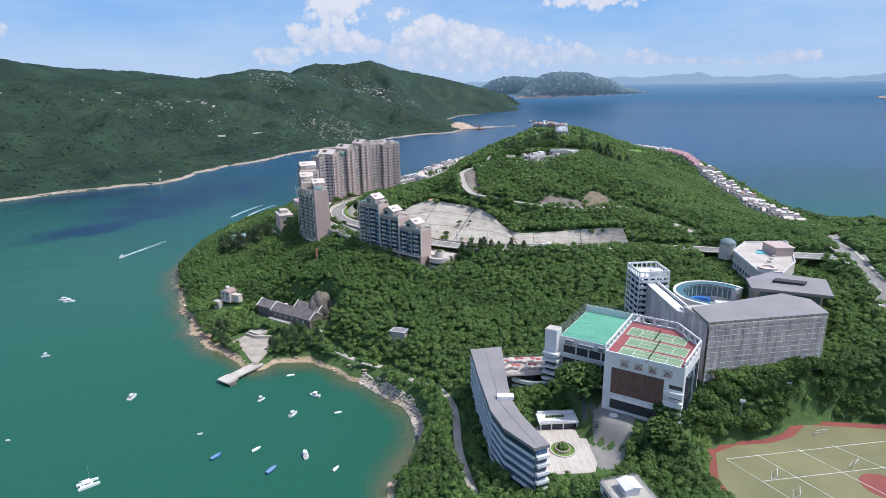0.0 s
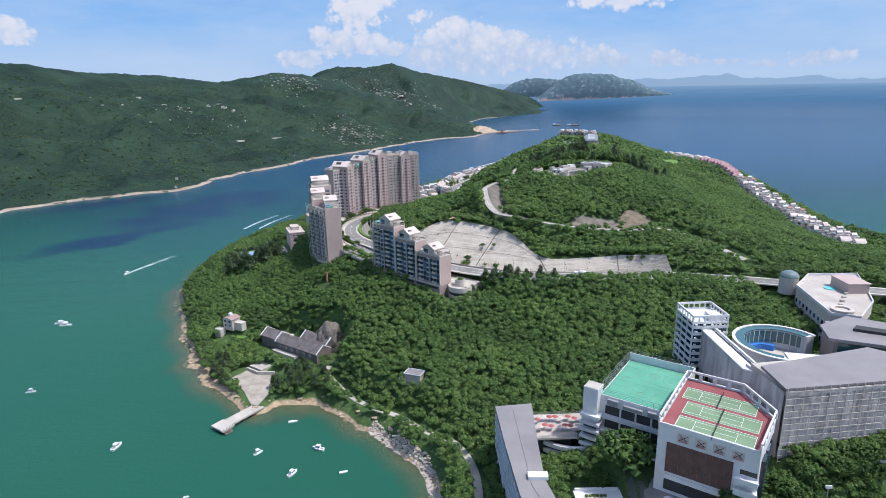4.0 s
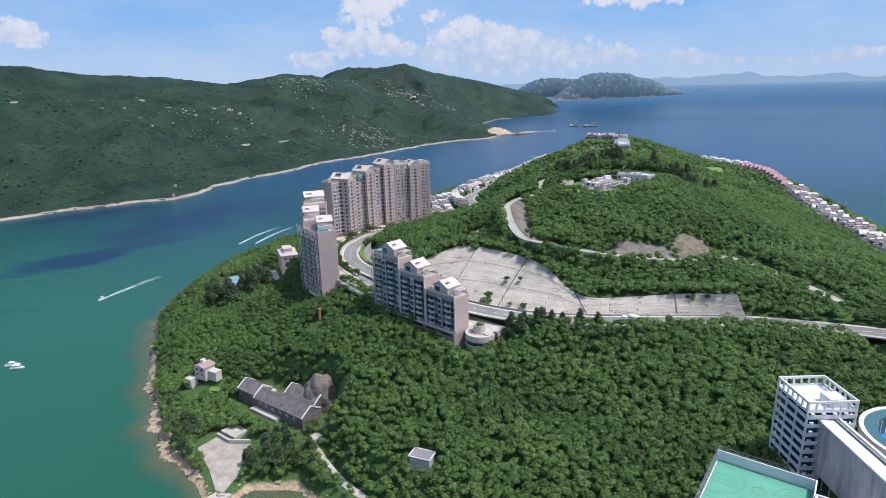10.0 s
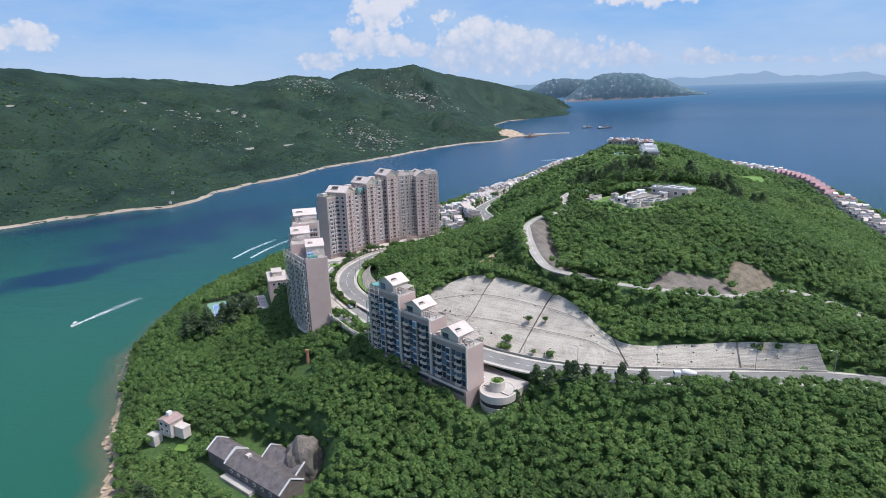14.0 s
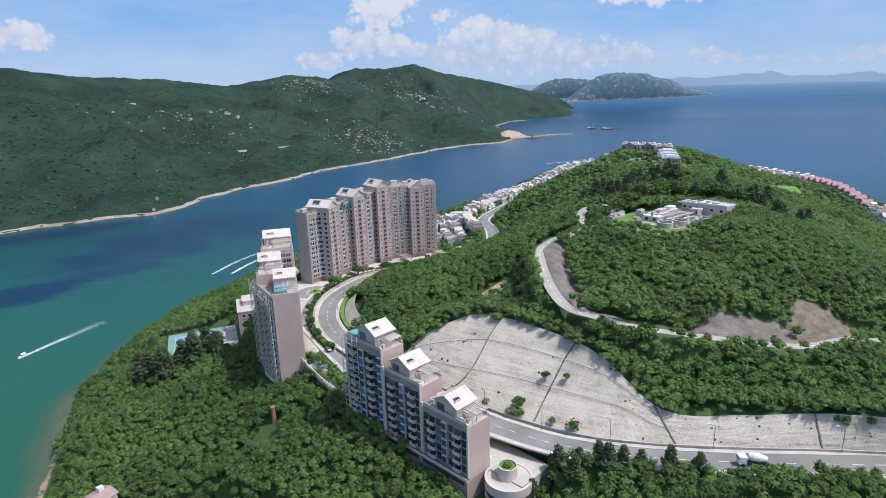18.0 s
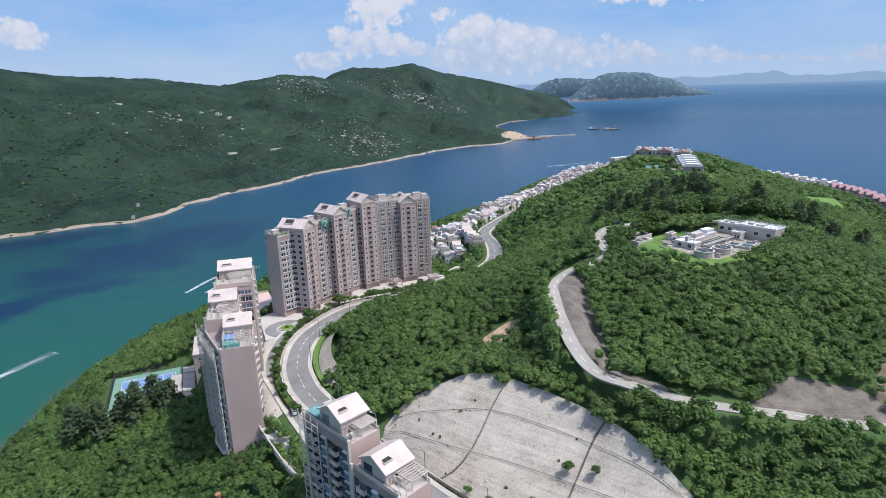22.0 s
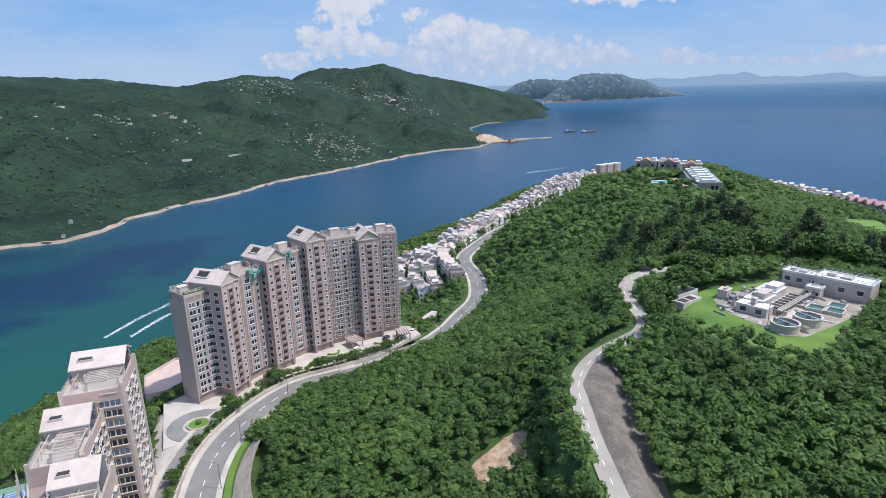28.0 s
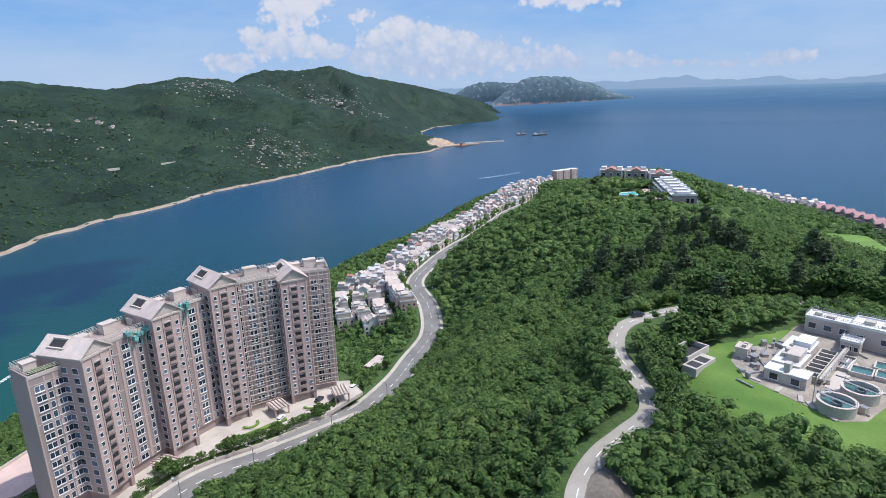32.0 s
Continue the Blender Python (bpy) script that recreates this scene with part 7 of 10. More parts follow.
def water_works():
    pad = thing("works_yard", "stained concrete yard of the water works", "yard", PLANT, kind="structure")
    part("paving", Geo().prism([(-6, -17), (-2, -21), (10, -23), (40, -27), (50, -26), (50, 4), (44, 6), (28, 6), (16, 13), (8, 11), (1, 5)], -1.0, 0.15), YARD_PAVE, pad)
    fb = plant_thing("filter_house", "low cream filter house with stepped flat roofs", "utility building", 3.5, -7.6)
    part("hall", Geo().box(0, 0, 0, 4.6, 9.2, 2.9), CREAM, fb)
    part("hall_roof", Geo().box(-0.2, -0.2, 2.9, 4.8, 4.0, 3.2).box(-0.2, 5.0, 2.9, 4.8, 9.4, 3.2), WHITE, fb)
    part("upper_hall", Geo().box(4.6, 3.0, 0, 14, 9.0, 3.4).box(14, 3.4, 0, 22.5, 9.6, 3.9), CREAM, fb)
    part("upper_roof", Geo().box(4.4, 2.8, 3.4, 14.0, 9.2, 3.7).box(13.8, 3.2, 3.9, 22.7, 9.8, 4.2), WHITE, fb)
    part("loft", Geo().box(6.5, 3.6, 3.7, 12.5, 6.4, 5.3).box(6.3, 3.4, 5.3, 12.7, 6.6, 5.6), CREAM, fb)
    part("upper_loft", Geo().box(15.5, 3.6, 4.2, 21, 7.0, 5.6).box(15.3, 3.4, 5.6, 21.2, 7.2, 5.9), WHITE, fb)
    part("stair_head", Geo().box(1.2, 4.0, 2.9, 3.2, 5.4, 5.2), CONCRETE, fb)
    for q in range(4):
        part("roof_vent", Geo().box(8 + 3.4 * q, 7.2, 3.7, 9.2 + 3.4 * q, 8.2, 4.7), CONCRETE, fb)
    for u in (2.2, 6.9):
        part("window", W_WIDE, None, fb, m=on_face("left", 4.6, 9.2, u, 1.6))
    for q in range(4):
        part("window", W_DARK, None, fb, m=on_face("back", 22.5, 9.6, 2.5 + 4.4 * q, 1.8))
    for i in range(7):
        bay = plant_thing("filter_bay", "dark open concrete filter basin", "basin", 8.6 + 2.7 * i, -8.6, 0, 0, "filter basins")
        part("basin_wall", Geo().box(0, 0, 0, 0.25, 3.9, 2.0).box(2.45, 0, 0, 2.7, 3.9, 2.0).box(0.25, 0, 0, 2.45, 0.25, 2.0).box(0.25, 3.65, 0, 2.45, 3.9, 2.0), CONCRETE, bay)
        part("basin_floor", Geo().box(0.25, 0.25, 0, 2.45, 3.65, 0.4), DARK, bay)
    part("walkway", Geo().box(5, -2.4, 1.6, 30, -1.3, 2.0), CONCRETE, fb)
    part("walk_rail", rail(Geo(), [(5, -2.4), (30, -2.4)], 2.0, 1.0, 2, 0.04), GREY, fb)
    part("inner_road", Geo().prism([(4, -6), (24, -5.6), (25, -2.6), (5, -2.6)], 0.1, 0.3), PALE_PAVE, fb)
    for i, (x, y, w, d, h) in enumerate(((42.0, -8.2, 6.0, 11.5, 4.6), (38.6, -24.5, 8.6, 16.2, 5.9), (33.0, -12, 4.2, 4.4, 3.2))):
        bl = plant_thing("pump_hall", ("long cream pump hall with a flat white roof", "tall cream works hall with a railed flat roof", "small cream pump house")[i], "utility building", x, y)
        part("wall", Geo().box(0, 0, -1, w, d, h), CREAM, bl)
        part("roof", Geo().box(-0.2, -0.2, h, w + 0.2, d + 0.2, h + 0.3).box(-0.2, -0.2, h + 0.3, w + 0.2, 0.1, h + 0.7).box(-0.2, d - 0.1, h + 0.3, w + 0.2, d + 0.2, h + 0.7).box(-0.2, 0.1, h + 0.3, 0.1, d - 0.1, h + 0.7).box(w - 0.1, 0.1, h + 0.3, w + 0.2, d - 0.1, h + 0.7), WHITE, bl)
        part("roof_rail", rail(Geo(), [(0, 0), (w, 0), (w, d), (0, d), (0, 0)], h + 0.7, 0.9, 2, 0.035), GREY, bl)
        if i < 2:
            part("roof_plant", Geo().box(w * 0.3, d * 0.4, h + 0.3, w * 0.7, d * 0.6, h + 1.0).box(w * 0.35, d * 0.7, h + 0.3, w * 0.6, d * 0.85, h + 1.3), CONCRETE, bl)
        for k in range(3):
            part("window", W_WIDE if i < 2 else W_SMALL, None, bl, m=on_face("left", w, d, d * (k + 0.5) / 3, h * 0.55))
    for i, (x, y) in enumerate(((-1.7, -15.0), (8.1, -17.4))):
        tk = plant_thing("settling_tank", "round concrete settling tank with a bridge and green water", "tank", x, y, 0, 0, "round tanks")
        part("tank_wall", Geo().ring(0, 0, 3.5, 3.85, 0, 2.6, 36), CONCRETE, tk)
        part("rim", Geo().ring(0, 0, 3.35, 4.0, 2.6, 2.8, 36), CREAM, tk)
        part("water", Geo().disc(0, 0, 3.5, 0, 1.7, 36), TANK_WATER, tk)
        part("inner_ring", Geo().ring(0, 0, 0.9, 1.1, 1.7, 2.4, 20), GREY, tk)
        br = part("bridge", Geo().box(-3.8, -0.35, 2.8, 3.8, 0.35, 2.92), GREY, tk, m=pose(0, 0, 0, 0, 0, 75))
        part("bridge_rail", rail(Geo(), [(-3.8, -0.35), (3.8, -0.35)], 2.92, 1.0, 2, 0.03), GREY, br)
    pit = plant_thing("pipe_gallery", "open concrete pipe pit with grey pipes and railings", "pipes", 20, -12.6)
    part("pit_wall", Geo().box(0, 0, 0, 9, 0.3, 1.2).box(0, 0.3, 0, 0.3, 2.6, 1.2).box(8.7, 0.3, 0, 9, 2.6, 1.2), CONCRETE, pit)
    for q in range(4):
        part("pipe", Geo().bar((0.6, 0.6 + 0.55 * q, 0.6), (8.4, 0.6 + 0.55 * q, 0.6), 0.16), GREY if q % 2 else WHITE, pit)
    for i in (0, 1, 7):
        bs = plant_thing("open_basin", "square open basin with dark green water", "basin", 19.5 + 0.9 * i, -17.6 - 5.3 * (i % 2) + 0.2 * i, 0, 4, "square basins")
        part("basin_wall", Geo().box(0, 0, 0, 5, 0.35, 1.3).box(0, 4.6, 0, 5, 4.95, 1.3).box(0, 0.35, 0, 0.35, 4.6, 1.3).box(4.65, 0.35, 0, 5, 4.6, 1.3), CREAM, bs)
        part("water", Geo().box(0.35, 0.35, 0, 4.65, 4.6, 0.8), TANK_WATER, bs)
    kiosk = plant_thing("switch_house", "small white switch house beside the yard", "utility building", 11, 8.2, 0, 5)
    part("wall", Geo().box(0, 0, 0, 4, 3, 3), CREAM, kiosk)
    part("roof", Geo().box(-0.2, -0.2, 3, 4.2, 3.2, 3.3).box(0.6, 0.6, 3.3, 1.6, 1.6, 4.0).box(2.2, 0.6, 3.3, 3.2, 1.6, 4.0), CREAM, kiosk)
    part("door", Geo().box(1.4, -0.06, 0, 2.4, 0.02, 2.1), GREY, kiosk)
    old = thing("disused_tank", "weathered concrete tank with dark open bays beside the road", "tank", pose(62, 532, 90.5, 0, 0, 35))
    part("tank_wall", Geo().box(0, 0, 0, 11, 0.4, 2.6).box(0, 5.6, 0, 11, 6, 2.6).box(0, 0.4, 0, 0.4, 5.6, 2.6).box(10.6, 0.4, 0, 11, 5.6, 2.6), CONCRETE, old)
    part("tank_floor", Geo().box(0.4, 0.4, 0, 10.6, 5.6, 1.2), DARK, old)
    part("lower_wall", Geo().box(-3, -4, -1, 7, -0.1, 1.6), CONCRETE, old)
    for i in range(2):
        part("bay", Geo().box(-2 + 4 * i, -3.6, 1.6, 1 + 4 * i, -0.6, 1.66), DARK, old)
    for i, (x, y) in enumerate(((0, -3), (-1.5, -8), (-3, -10.5), (-5.5, -15), (1.5, 3), (14, -21))):
        sl = plant_thing("concrete_slab", "pale loose concrete slab on the yard", "slab", x, y, 0.15, 20 * i, "loose slabs")
        part("slab", Geo().box(-1.6, -0.5, 0, 1.6, 0.5, 0.25), CONCRETE, sl)
    crng = random.Random(31)
    for i in range(46):
        x, y = crng.uniform(-3, 34), crng.uniform(-21, -10) if i % 2 else crng.uniform(3, 9)
        if math.hypot(x + 1.7, y + 15) < 4.6 or math.hypot(x - 8.1, y + 17.4) < 4.6 or (18 < x < 32 and y < -11):
            continue
        if i % 3 == 0:
            ob = plant_thing("pipe_length", "grey pipe lying in the works yard", "pipe", x, y, 0.35, crng.uniform(0, 180), "yard pipes")
            part("pipe", Geo().bar((-2.2, 0, 0), (2.2, 0, 0), 0.2), GREY, ob)
            part("flange", Geo().box(2.2, -0.3, -0.3, 2.35, 0.3, 0.3), GREY, ob)
        else:
            ob = plant_thing("equipment_box", "small concrete equipment box in the works yard", "equipment", x, y, 0.15, crng.uniform(0, 90), "yard boxes")
            q = crng.uniform(0.4, 1.0)
            bh = crng.uniform(0.6, 1.6)
            part("case", Geo().box(-q, -q * 0.7, 0, q, q * 0.7, bh), (CONCRETE, CREAM, GREY)[i % 3], ob)
            part("lid", Geo().box(-q - 0.06, -q * 0.7 - 0.06, bh, q + 0.06, q * 0.7 + 0.06, bh + 0.1), GREY, ob)
    lamp = plant_thing("street_lamp", "thin grey lamp post in the works yard", "lamp", -2.5, -10.6)
    part("pole", Geo().bar((0, 0, 0), (0, 0, 8), 0.07), GREY, lamp)
    part("head", Geo().box(-0.4, -0.15, 7.9, 0.5, 0.15, 8.1), GREY, lamp)


water_works()
for i, (x, y, sc, kd) in enumerate(((70, 549, 1.0, "wide"), (78, 558, 1.1, "wide"), (88, 566, 1.2, "feathery"), (98, 572, 1.1, "wide"), (110, 578, 1.2, "wide"), (122, 578, 1.1, "feathery"), (132, 572, 1.2, "wide"), (140, 562, 1.1, "wide"), (64, 545, 0.9, "broad"), (58, 536, 0.8, "wide"), (104, 586, 1.2, "wide"), (90, 578, 1.1, "wide"), (50, 520, 0.9, "broad"), (48, 512, 0.8, "broad"))):
    tree(kd, x, y, sc, None, "trees round the water works")


# ---- flats with a pool at the top of the hill ----
def hilltop_flats():
    for n, (ax, ay, bx, by, floors) in enumerate(((131, 813, 146, 806, 4), (147, 805, 161, 799, 4), (157, 786, 171, 781, 4))):
        th = math.degrees(math.atan2(by - ay, bx - ax))
        w = math.hypot(bx - ax, by - ay)
        ob = thing("hilltop_flats", "low apartment block with pinkish walls, dark arched bays and white roofs", "apartment block", pose(ax, ay, 92.5, 0, 0, th), "flats on the hilltop")
        part("wall", Geo().box(0, 0, -3, w, 11, 10.6), TILE_DARK, ob)
        part("roof", Geo().box(-0.4, -0.4, 10.6, w + 0.4, 11.4, 11.2), WHITE_ROOF, ob)
        part("tiled_roof", Geo().gable(4.6, -0.8, w - 4.6, 10, 11.2, 12.8, 0.5, 0, 1), [ROOF_RED, CREAM], ob, "red tiled roof")
        for x in (1, w - 4.5):
            part("stair_head", Geo().box(x, 3, 11.2, x + 3.5, 8, 13.2), WHITE, ob)
        for x in (0.0, w - 1.2):
            part("white_bay", Geo().box(x, -0.8, -1, x + 1.2, 0.1, 11.6), WHITE, ob)
        for k in range(3):
            rows_on(ob, W_ARCH, "arched_window", "front", w, 11, [3.2, w / 2, w - 3.2], [1.4 + 3.4 * k])
    for n in range(6):
        ob = thing("terraced_flat", "white stepped apartment with balconies on the hilltop", "apartment block", pose(158 - 2.0 * n, 779 - 9.0 * n, 91.5 - 0.4 * n, 0, 0, -12), "stepped white flats")
        part("wall", Geo().box(0, -8, -4, 14, 1, 9.4), TILE_GREY, ob)
        part("roof", Geo().box(-0.3, -8.3, 9.4, 14.3, 1, 9.8).box(-0.3, -8.3, 9.8, 14.3, -8.0, 10.6), WHITE, ob)
        part("side_steps", Geo().box(14, -7, 2, 15.2, -5.6, 6).box(14, -4, 2, 15.2, -2.6, 7.4), WHITE, ob)
        for k in range(3):
            part("balcony", Geo().box(-1.6, -8.2, 1.0 + 3 * k, 0, 0.8, 1.9 + 3 * k), WHITE, ob)
            part("window_band", Geo().box(-0.1, -7.4, 2.2 + 3 * k, 0.05, 0.2, 3.7 + 3 * k), GLASS, ob)
        part("front_windows", Geo().box(8.0, -8.08, 5.0, 9.6, -7.9, 7.6).box(10.6, -8.08, 5.0, 12.2, -7.9, 7.6).box(8.0, -8.08, 1.2, 9.6, -7.9, 3.6), GLASS, ob)
        part("roof_step", Geo().box(3, -6, 9.8, 11, -1, 11.2), WHITE, ob)
        part("roof_slot", Geo().box(1.0, -7.4, 9.8, 12.6, -6.4, 9.9), TILE_DARK, ob)
    pool = thing("swimming_pool", "kidney-shaped turquoise swimming pool with a white deck", "swimming pool", pose(138, 763, 94.0))
    out = [(8.5 * math.cos(a) * (1 + 0.25 * math.cos(2 * a + 0.5)), 4.6 * math.sin(a) * (1 + 0.2 * math.sin(a))) for a in [6.283 * i / 28 for i in range(28)]]
    part("deck", Geo().prism([(x * 1.3, y * 1.4) for x, y in out], -2, 0.3), WHITE, pool)
    part("water", Geo().prism(out, -1, 0.36), POOL, pool, "turquoise pool water")
    patio = thing("patio", "pinkish paved patio between pool and flats", "patio", pose(150, 757, 94.0), kind="structure")
    part("paving", Geo().prism([(-6, -14), (4, -16), (8, 22), (-2, 24)], -2, 0.25), PINK_PAVE, patio)


hilltop_flats()


# ---- white village on the western shore ----
def curb(x0, y0, x1, y1, z0, z1, o=0.15, t=0.3):
    """A closed low wall round a roof, in one piece."""
    g = Geo()
    k = len(g.v)
    for z in (z0, z1):
        for q in (-o, t - o):
            g.v += [(x0 + q, y0 + q, z), (x1 - q, y0 + q, z), (x1 - q, y1 - q, z), (x0 + q, y1 - q, z)]
    for i in range(4):
        j = (i + 1) % 4
        g.f += [(k + i, k + j, k + 8 + j, k + 8 + i), (k + 4 + j, k + 4 + i, k + 12 + i, k + 12 + j), (k + 8 + i, k + 8 + j, k + 12 + j, k + 12 + i)]
        g.m += [0] * 3
    return g


def house_kind(seed, w, d, h, roof):
    """A stuccoed house of stepped storeys with parapets, dormer gables, terraces and dark openings."""
    rng = random.Random(seed)
    low = h * rng.uniform(0.62, 0.74)
    x1, y1 = w * rng.uniform(0.1, 0.28), d * rng.uniform(0.15, 0.3)
    wall = Geo().box(-w / 2, -d / 2, -5, w / 2, d / 2, low).box(-w / 2, -d / 2 + y1, low, x1, d / 2, h).box(x1, -d * 0.1, low, w / 2 - 0.6, d * 0.35, low + 1.9)
    out = [("wall", wall.mesh("wall", [(TILE_PINK, CREAM, WHITE, CREAM)[seed % 4]]))]
    if roof == "flat":
        out.append(("parapet", curb(-w / 2, -d / 2, w / 2, d / 2, low, low + 0.9).mesh("parapet", [WHITE])))
        out.append(("upper_parapet", curb(-w / 2, -d / 2 + y1, x1, d / 2, h, h + 0.9).mesh("upper_parapet", [WHITE])))
        out.append(("stair_head", Geo().gable(-w * 0.42, d * 0.0, -w * 0.05, d * 0.4, h + 1.8, h + 2.8, 0.3, 0, 1).box(-w * 0.42, d * 0.0, h, -w * 0.05, d * 0.4, h + 1.8, 1).mesh("stair_head", [(WHITE_ROOF, WHITE, ROOF_RED if seed == 5 else CREAM)[seed % 3], CREAM])))
        out.append(("terrace_floor", Geo().box(-w / 2 + 0.2, -d / 2 + y1 + 0.2, h, x1 - 0.2, d / 2 - 0.2, h + 0.08, 0).box(x1 + 0.2, -d / 2 + 0.2, low, w / 2 - 0.2, -d * 0.1, low + 0.08, 0).mesh("terrace_floor", [(PALE_PAVE, PINK_PAVE, CONCRETE)[seed % 3]])))
    else:
        out.append(("roof", Geo().gable(-w / 2, -d / 2 + y1, x1 + 0.6, d / 2, h, h + 2.2, 0.4, 0, 1).gable(x1 - 0.5, -d / 2 + 0.6, w / 2, d * 0.3, low + 1.8, low + 3.2, 0.3, 0, 1).mesh("roof", [ROOF_PINK if roof == "pink" else WHITE_ROOF, WHITE])))
        out.append(("chimney", Geo().box(-w * 0.1, 0, h + 0.8, -w * 0.1 + 0.7, 0.8, h + 2.9).mesh("chimney", [WHITE])))
    pg = Geo()
    for k in range(5):
        pg.box(x1 + 0.4 + k * 0.55, -d / 2 + 0.3, low + 2.2, x1 + 0.6 + k * 0.55, -d * 0.12, low + 2.4)
    out.append(("pergola", pg.box(x1 + 0.3, -d / 2 + 0.3, low, x1 + 0.5, -d / 2 + 0.5, low + 2.2).box(x1 + 2.6, -d / 2 + 0.3, low, x1 + 2.8, -d / 2 + 0.5, low + 2.2).mesh("pergola", [CREAM])))
    op = Geo()
    for face in (-1, 1):
        for k in range(2):
            for u in (-0.32, 0.0, 0.32):
                z = low - 2.2 - 2.9 * k
                op.box(w * u - 0.6, face * d / 2 - 0.05, z - 0.7, w * u + 0.6, face * d / 2 + 0.05, z + 0.7)
                op.box(face * w / 2 - 0.05, d * u - 0.5, z - 0.6, face * w / 2 + 0.05, d * u + 0.5, z + 0.6)
    for u in (-0.36, -0.1):
        op.box(w * u - 0.6, -d / 2 + y1 - 0.05, low + 0.9, w * u + 0.6, -d / 2 + y1 + 0.05, h - 0.5)
    out.append(("glazing", op.mesh("glazing", [GLASS])))
    out.append(("bay", Geo().box(-w * 0.38, -d / 2 - 1.2, -3, w * 0.05, -d / 2 + 0.1, low - 2.6).box(-w * 0.42, -d / 2 - 1.35, low - 2.6, w * 0.09, -d / 2 + 0.1, low - 2.3).mesh("bay", [CREAM if seed % 2 else WHITE])))
    return out


HOUSE_KINDS = [house_kind(i, (8.5, 7.5, 9.5, 8.0)[i % 4], (10, 9, 8.5, 11)[i % 4], (8.6, 9.4, 7.8, 10.2)[i % 4], ("flat", "flat", "gable", "flat")[i % 4]) for i in range(12)]
PINK_KINDS = [house_kind(20 + i, 9.0, 11.0, 8.2, "pink") for i in range(2)]


def house(kind, x, y, z, th, label, group, dims):
    ob = thing("house", label, "house", pose(x, y, z, 0, 0, th), group)
    w, d, h = dims
    for name, me in kind:
        p = part(name, me, None, ob)
        if name == "glazing":
            tagged(p, kind="stuff")
    return ob


VILLAGE_LINE = smooth_line([(-16, 728, 30), (-24, 772, 32), (-12, 820, 33), (10, 868, 34), (40, 922, 34), (82, 1010, 33), (130, 1080, 32), (170, 1160, 30), (215, 1230, 28)], 30)


def village():
    rng = random.Random(4)
    for row, (off, step, first) in enumerate(((-3.0, 9.0, 0.0), (8.5, 9.2, 3.0), (20.0, 9.6, 6.0), (31.5, 10.5, 20.0))):
        run, want = 0.0, first
        for p, q in zip(VILLAGE_LINE[:-1], VILLAGE_LINE[1:]):
            run += (q - p).length
            if run < want:
                continue
            want = run + step
            d = (q - p).normalized()
            o = Vector((-d.y, d.x, 0))
            c = p + o * (off + rng.uniform(-1.5, 1.5))
            if signed(np.array([c.x]), np.array([c.y]), COAST)[0] < 9:
                continue
            i = rng.randrange(4)
            w, dd, h = (8.5, 7.5, 9.5, 8.0)[i], (10, 9, 8.5, 11)[i], (8.6, 9.4, 7.8, 10.2)[i]
            gz = ground_at(c.x, c.y)
            house(HOUSE_KINDS[i + 4 * rng.randrange(3)], c.x, c.y, max(gz, p.z - 4 - off * 0.36), math.degrees(math.atan2(d.y, d.x)) + rng.choice((0, 0, 90)), ("white stucco house with a pinkish wall and flat roof", "white stucco house with a flat railed roof", "white stucco house with a pale gabled roof", "tall white stucco house with a flat roof")[i], "village houses", (w, dd, h))
            if row < 4:
                FOOTPRINTS.append([(c.x - 5, c.y - 5), (c.x + 5, c.y - 5), (c.x + 5, c.y + 5), (c.x - 5, c.y + 5)])


village()
for i, (x, y) in enumerate(((196, 1180), (208, 1188), (221, 1196))):
    ob = thing("seaside_flats", "pinkish mid-rise flats behind the village", "apartment block", pose(x, y, 30, 0, 0, 30), "seaside flats")
    part("wall", Geo().box(0, 0, -6, 11, 10, 22), TILE_PINK, ob)
    part("roof", Geo().box(-0.3, -0.3, 22, 11.3, 10.3, 22.8), WHITE, ob)
    for k in range(6):
        rows_on(ob, W_DARK, "window", "front", 11, 10, [2.5, 8.5], [3 + 3.2 * k])

# ---- terraced houses on the eastern shore ----
EAST_LINE = smooth_line([(352, 1046, 42), (348, 960, 48), (342, 898, 50), (344, 835, 44), (340, 770, 38), (331, 700, 34), (323, 640, 32), (316, 585, 32), (311, 530, 34), (306, 492, 35)], 30)


def east_row():
    run, want, n = 0.0, 0.0, 0
    for p, q in zip(EAST_LINE[:-1], EAST_LINE[1:]):
        run += (q - p).length
        if run < want:
            continue
        want = run + 10.2
        n += 1
        d = (q - p).normalized()
        pink = 750 < p.y < 875
        k = PINK_KINDS[n % 2] if pink else HOUSE_KINDS[n % 12]
        dims = (9.0, 11.0, 8.2) if pink else ((8.5, 7.5, 9.5, 8.0)[n % 4], (10, 9, 8.5, 11)[n % 4], (8.6, 9.4, 7.8, 10.2)[n % 4])
        z = max(ground_at(p.x, p.y) + 1, p.z - 5)
        for off in (0, 11) if not pink else (0,):
            c = p + Vector((-d.y, d.x, 0)) * off
            house(k, c.x, c.y, z - off * 0.15, math.degrees(math.atan2(d.y, d.x)), "terraced white house with a dusty pink pitched roof" if pink else "white terraced house with a flat roof", "eastern terrace", dims)
            FOOTPRINTS.append([(c.x - 6, c.y - 6), (c.x + 6, c.y - 6), (c.x + 6, c.y + 6), (c.x - 6, c.y + 6)])


east_row()


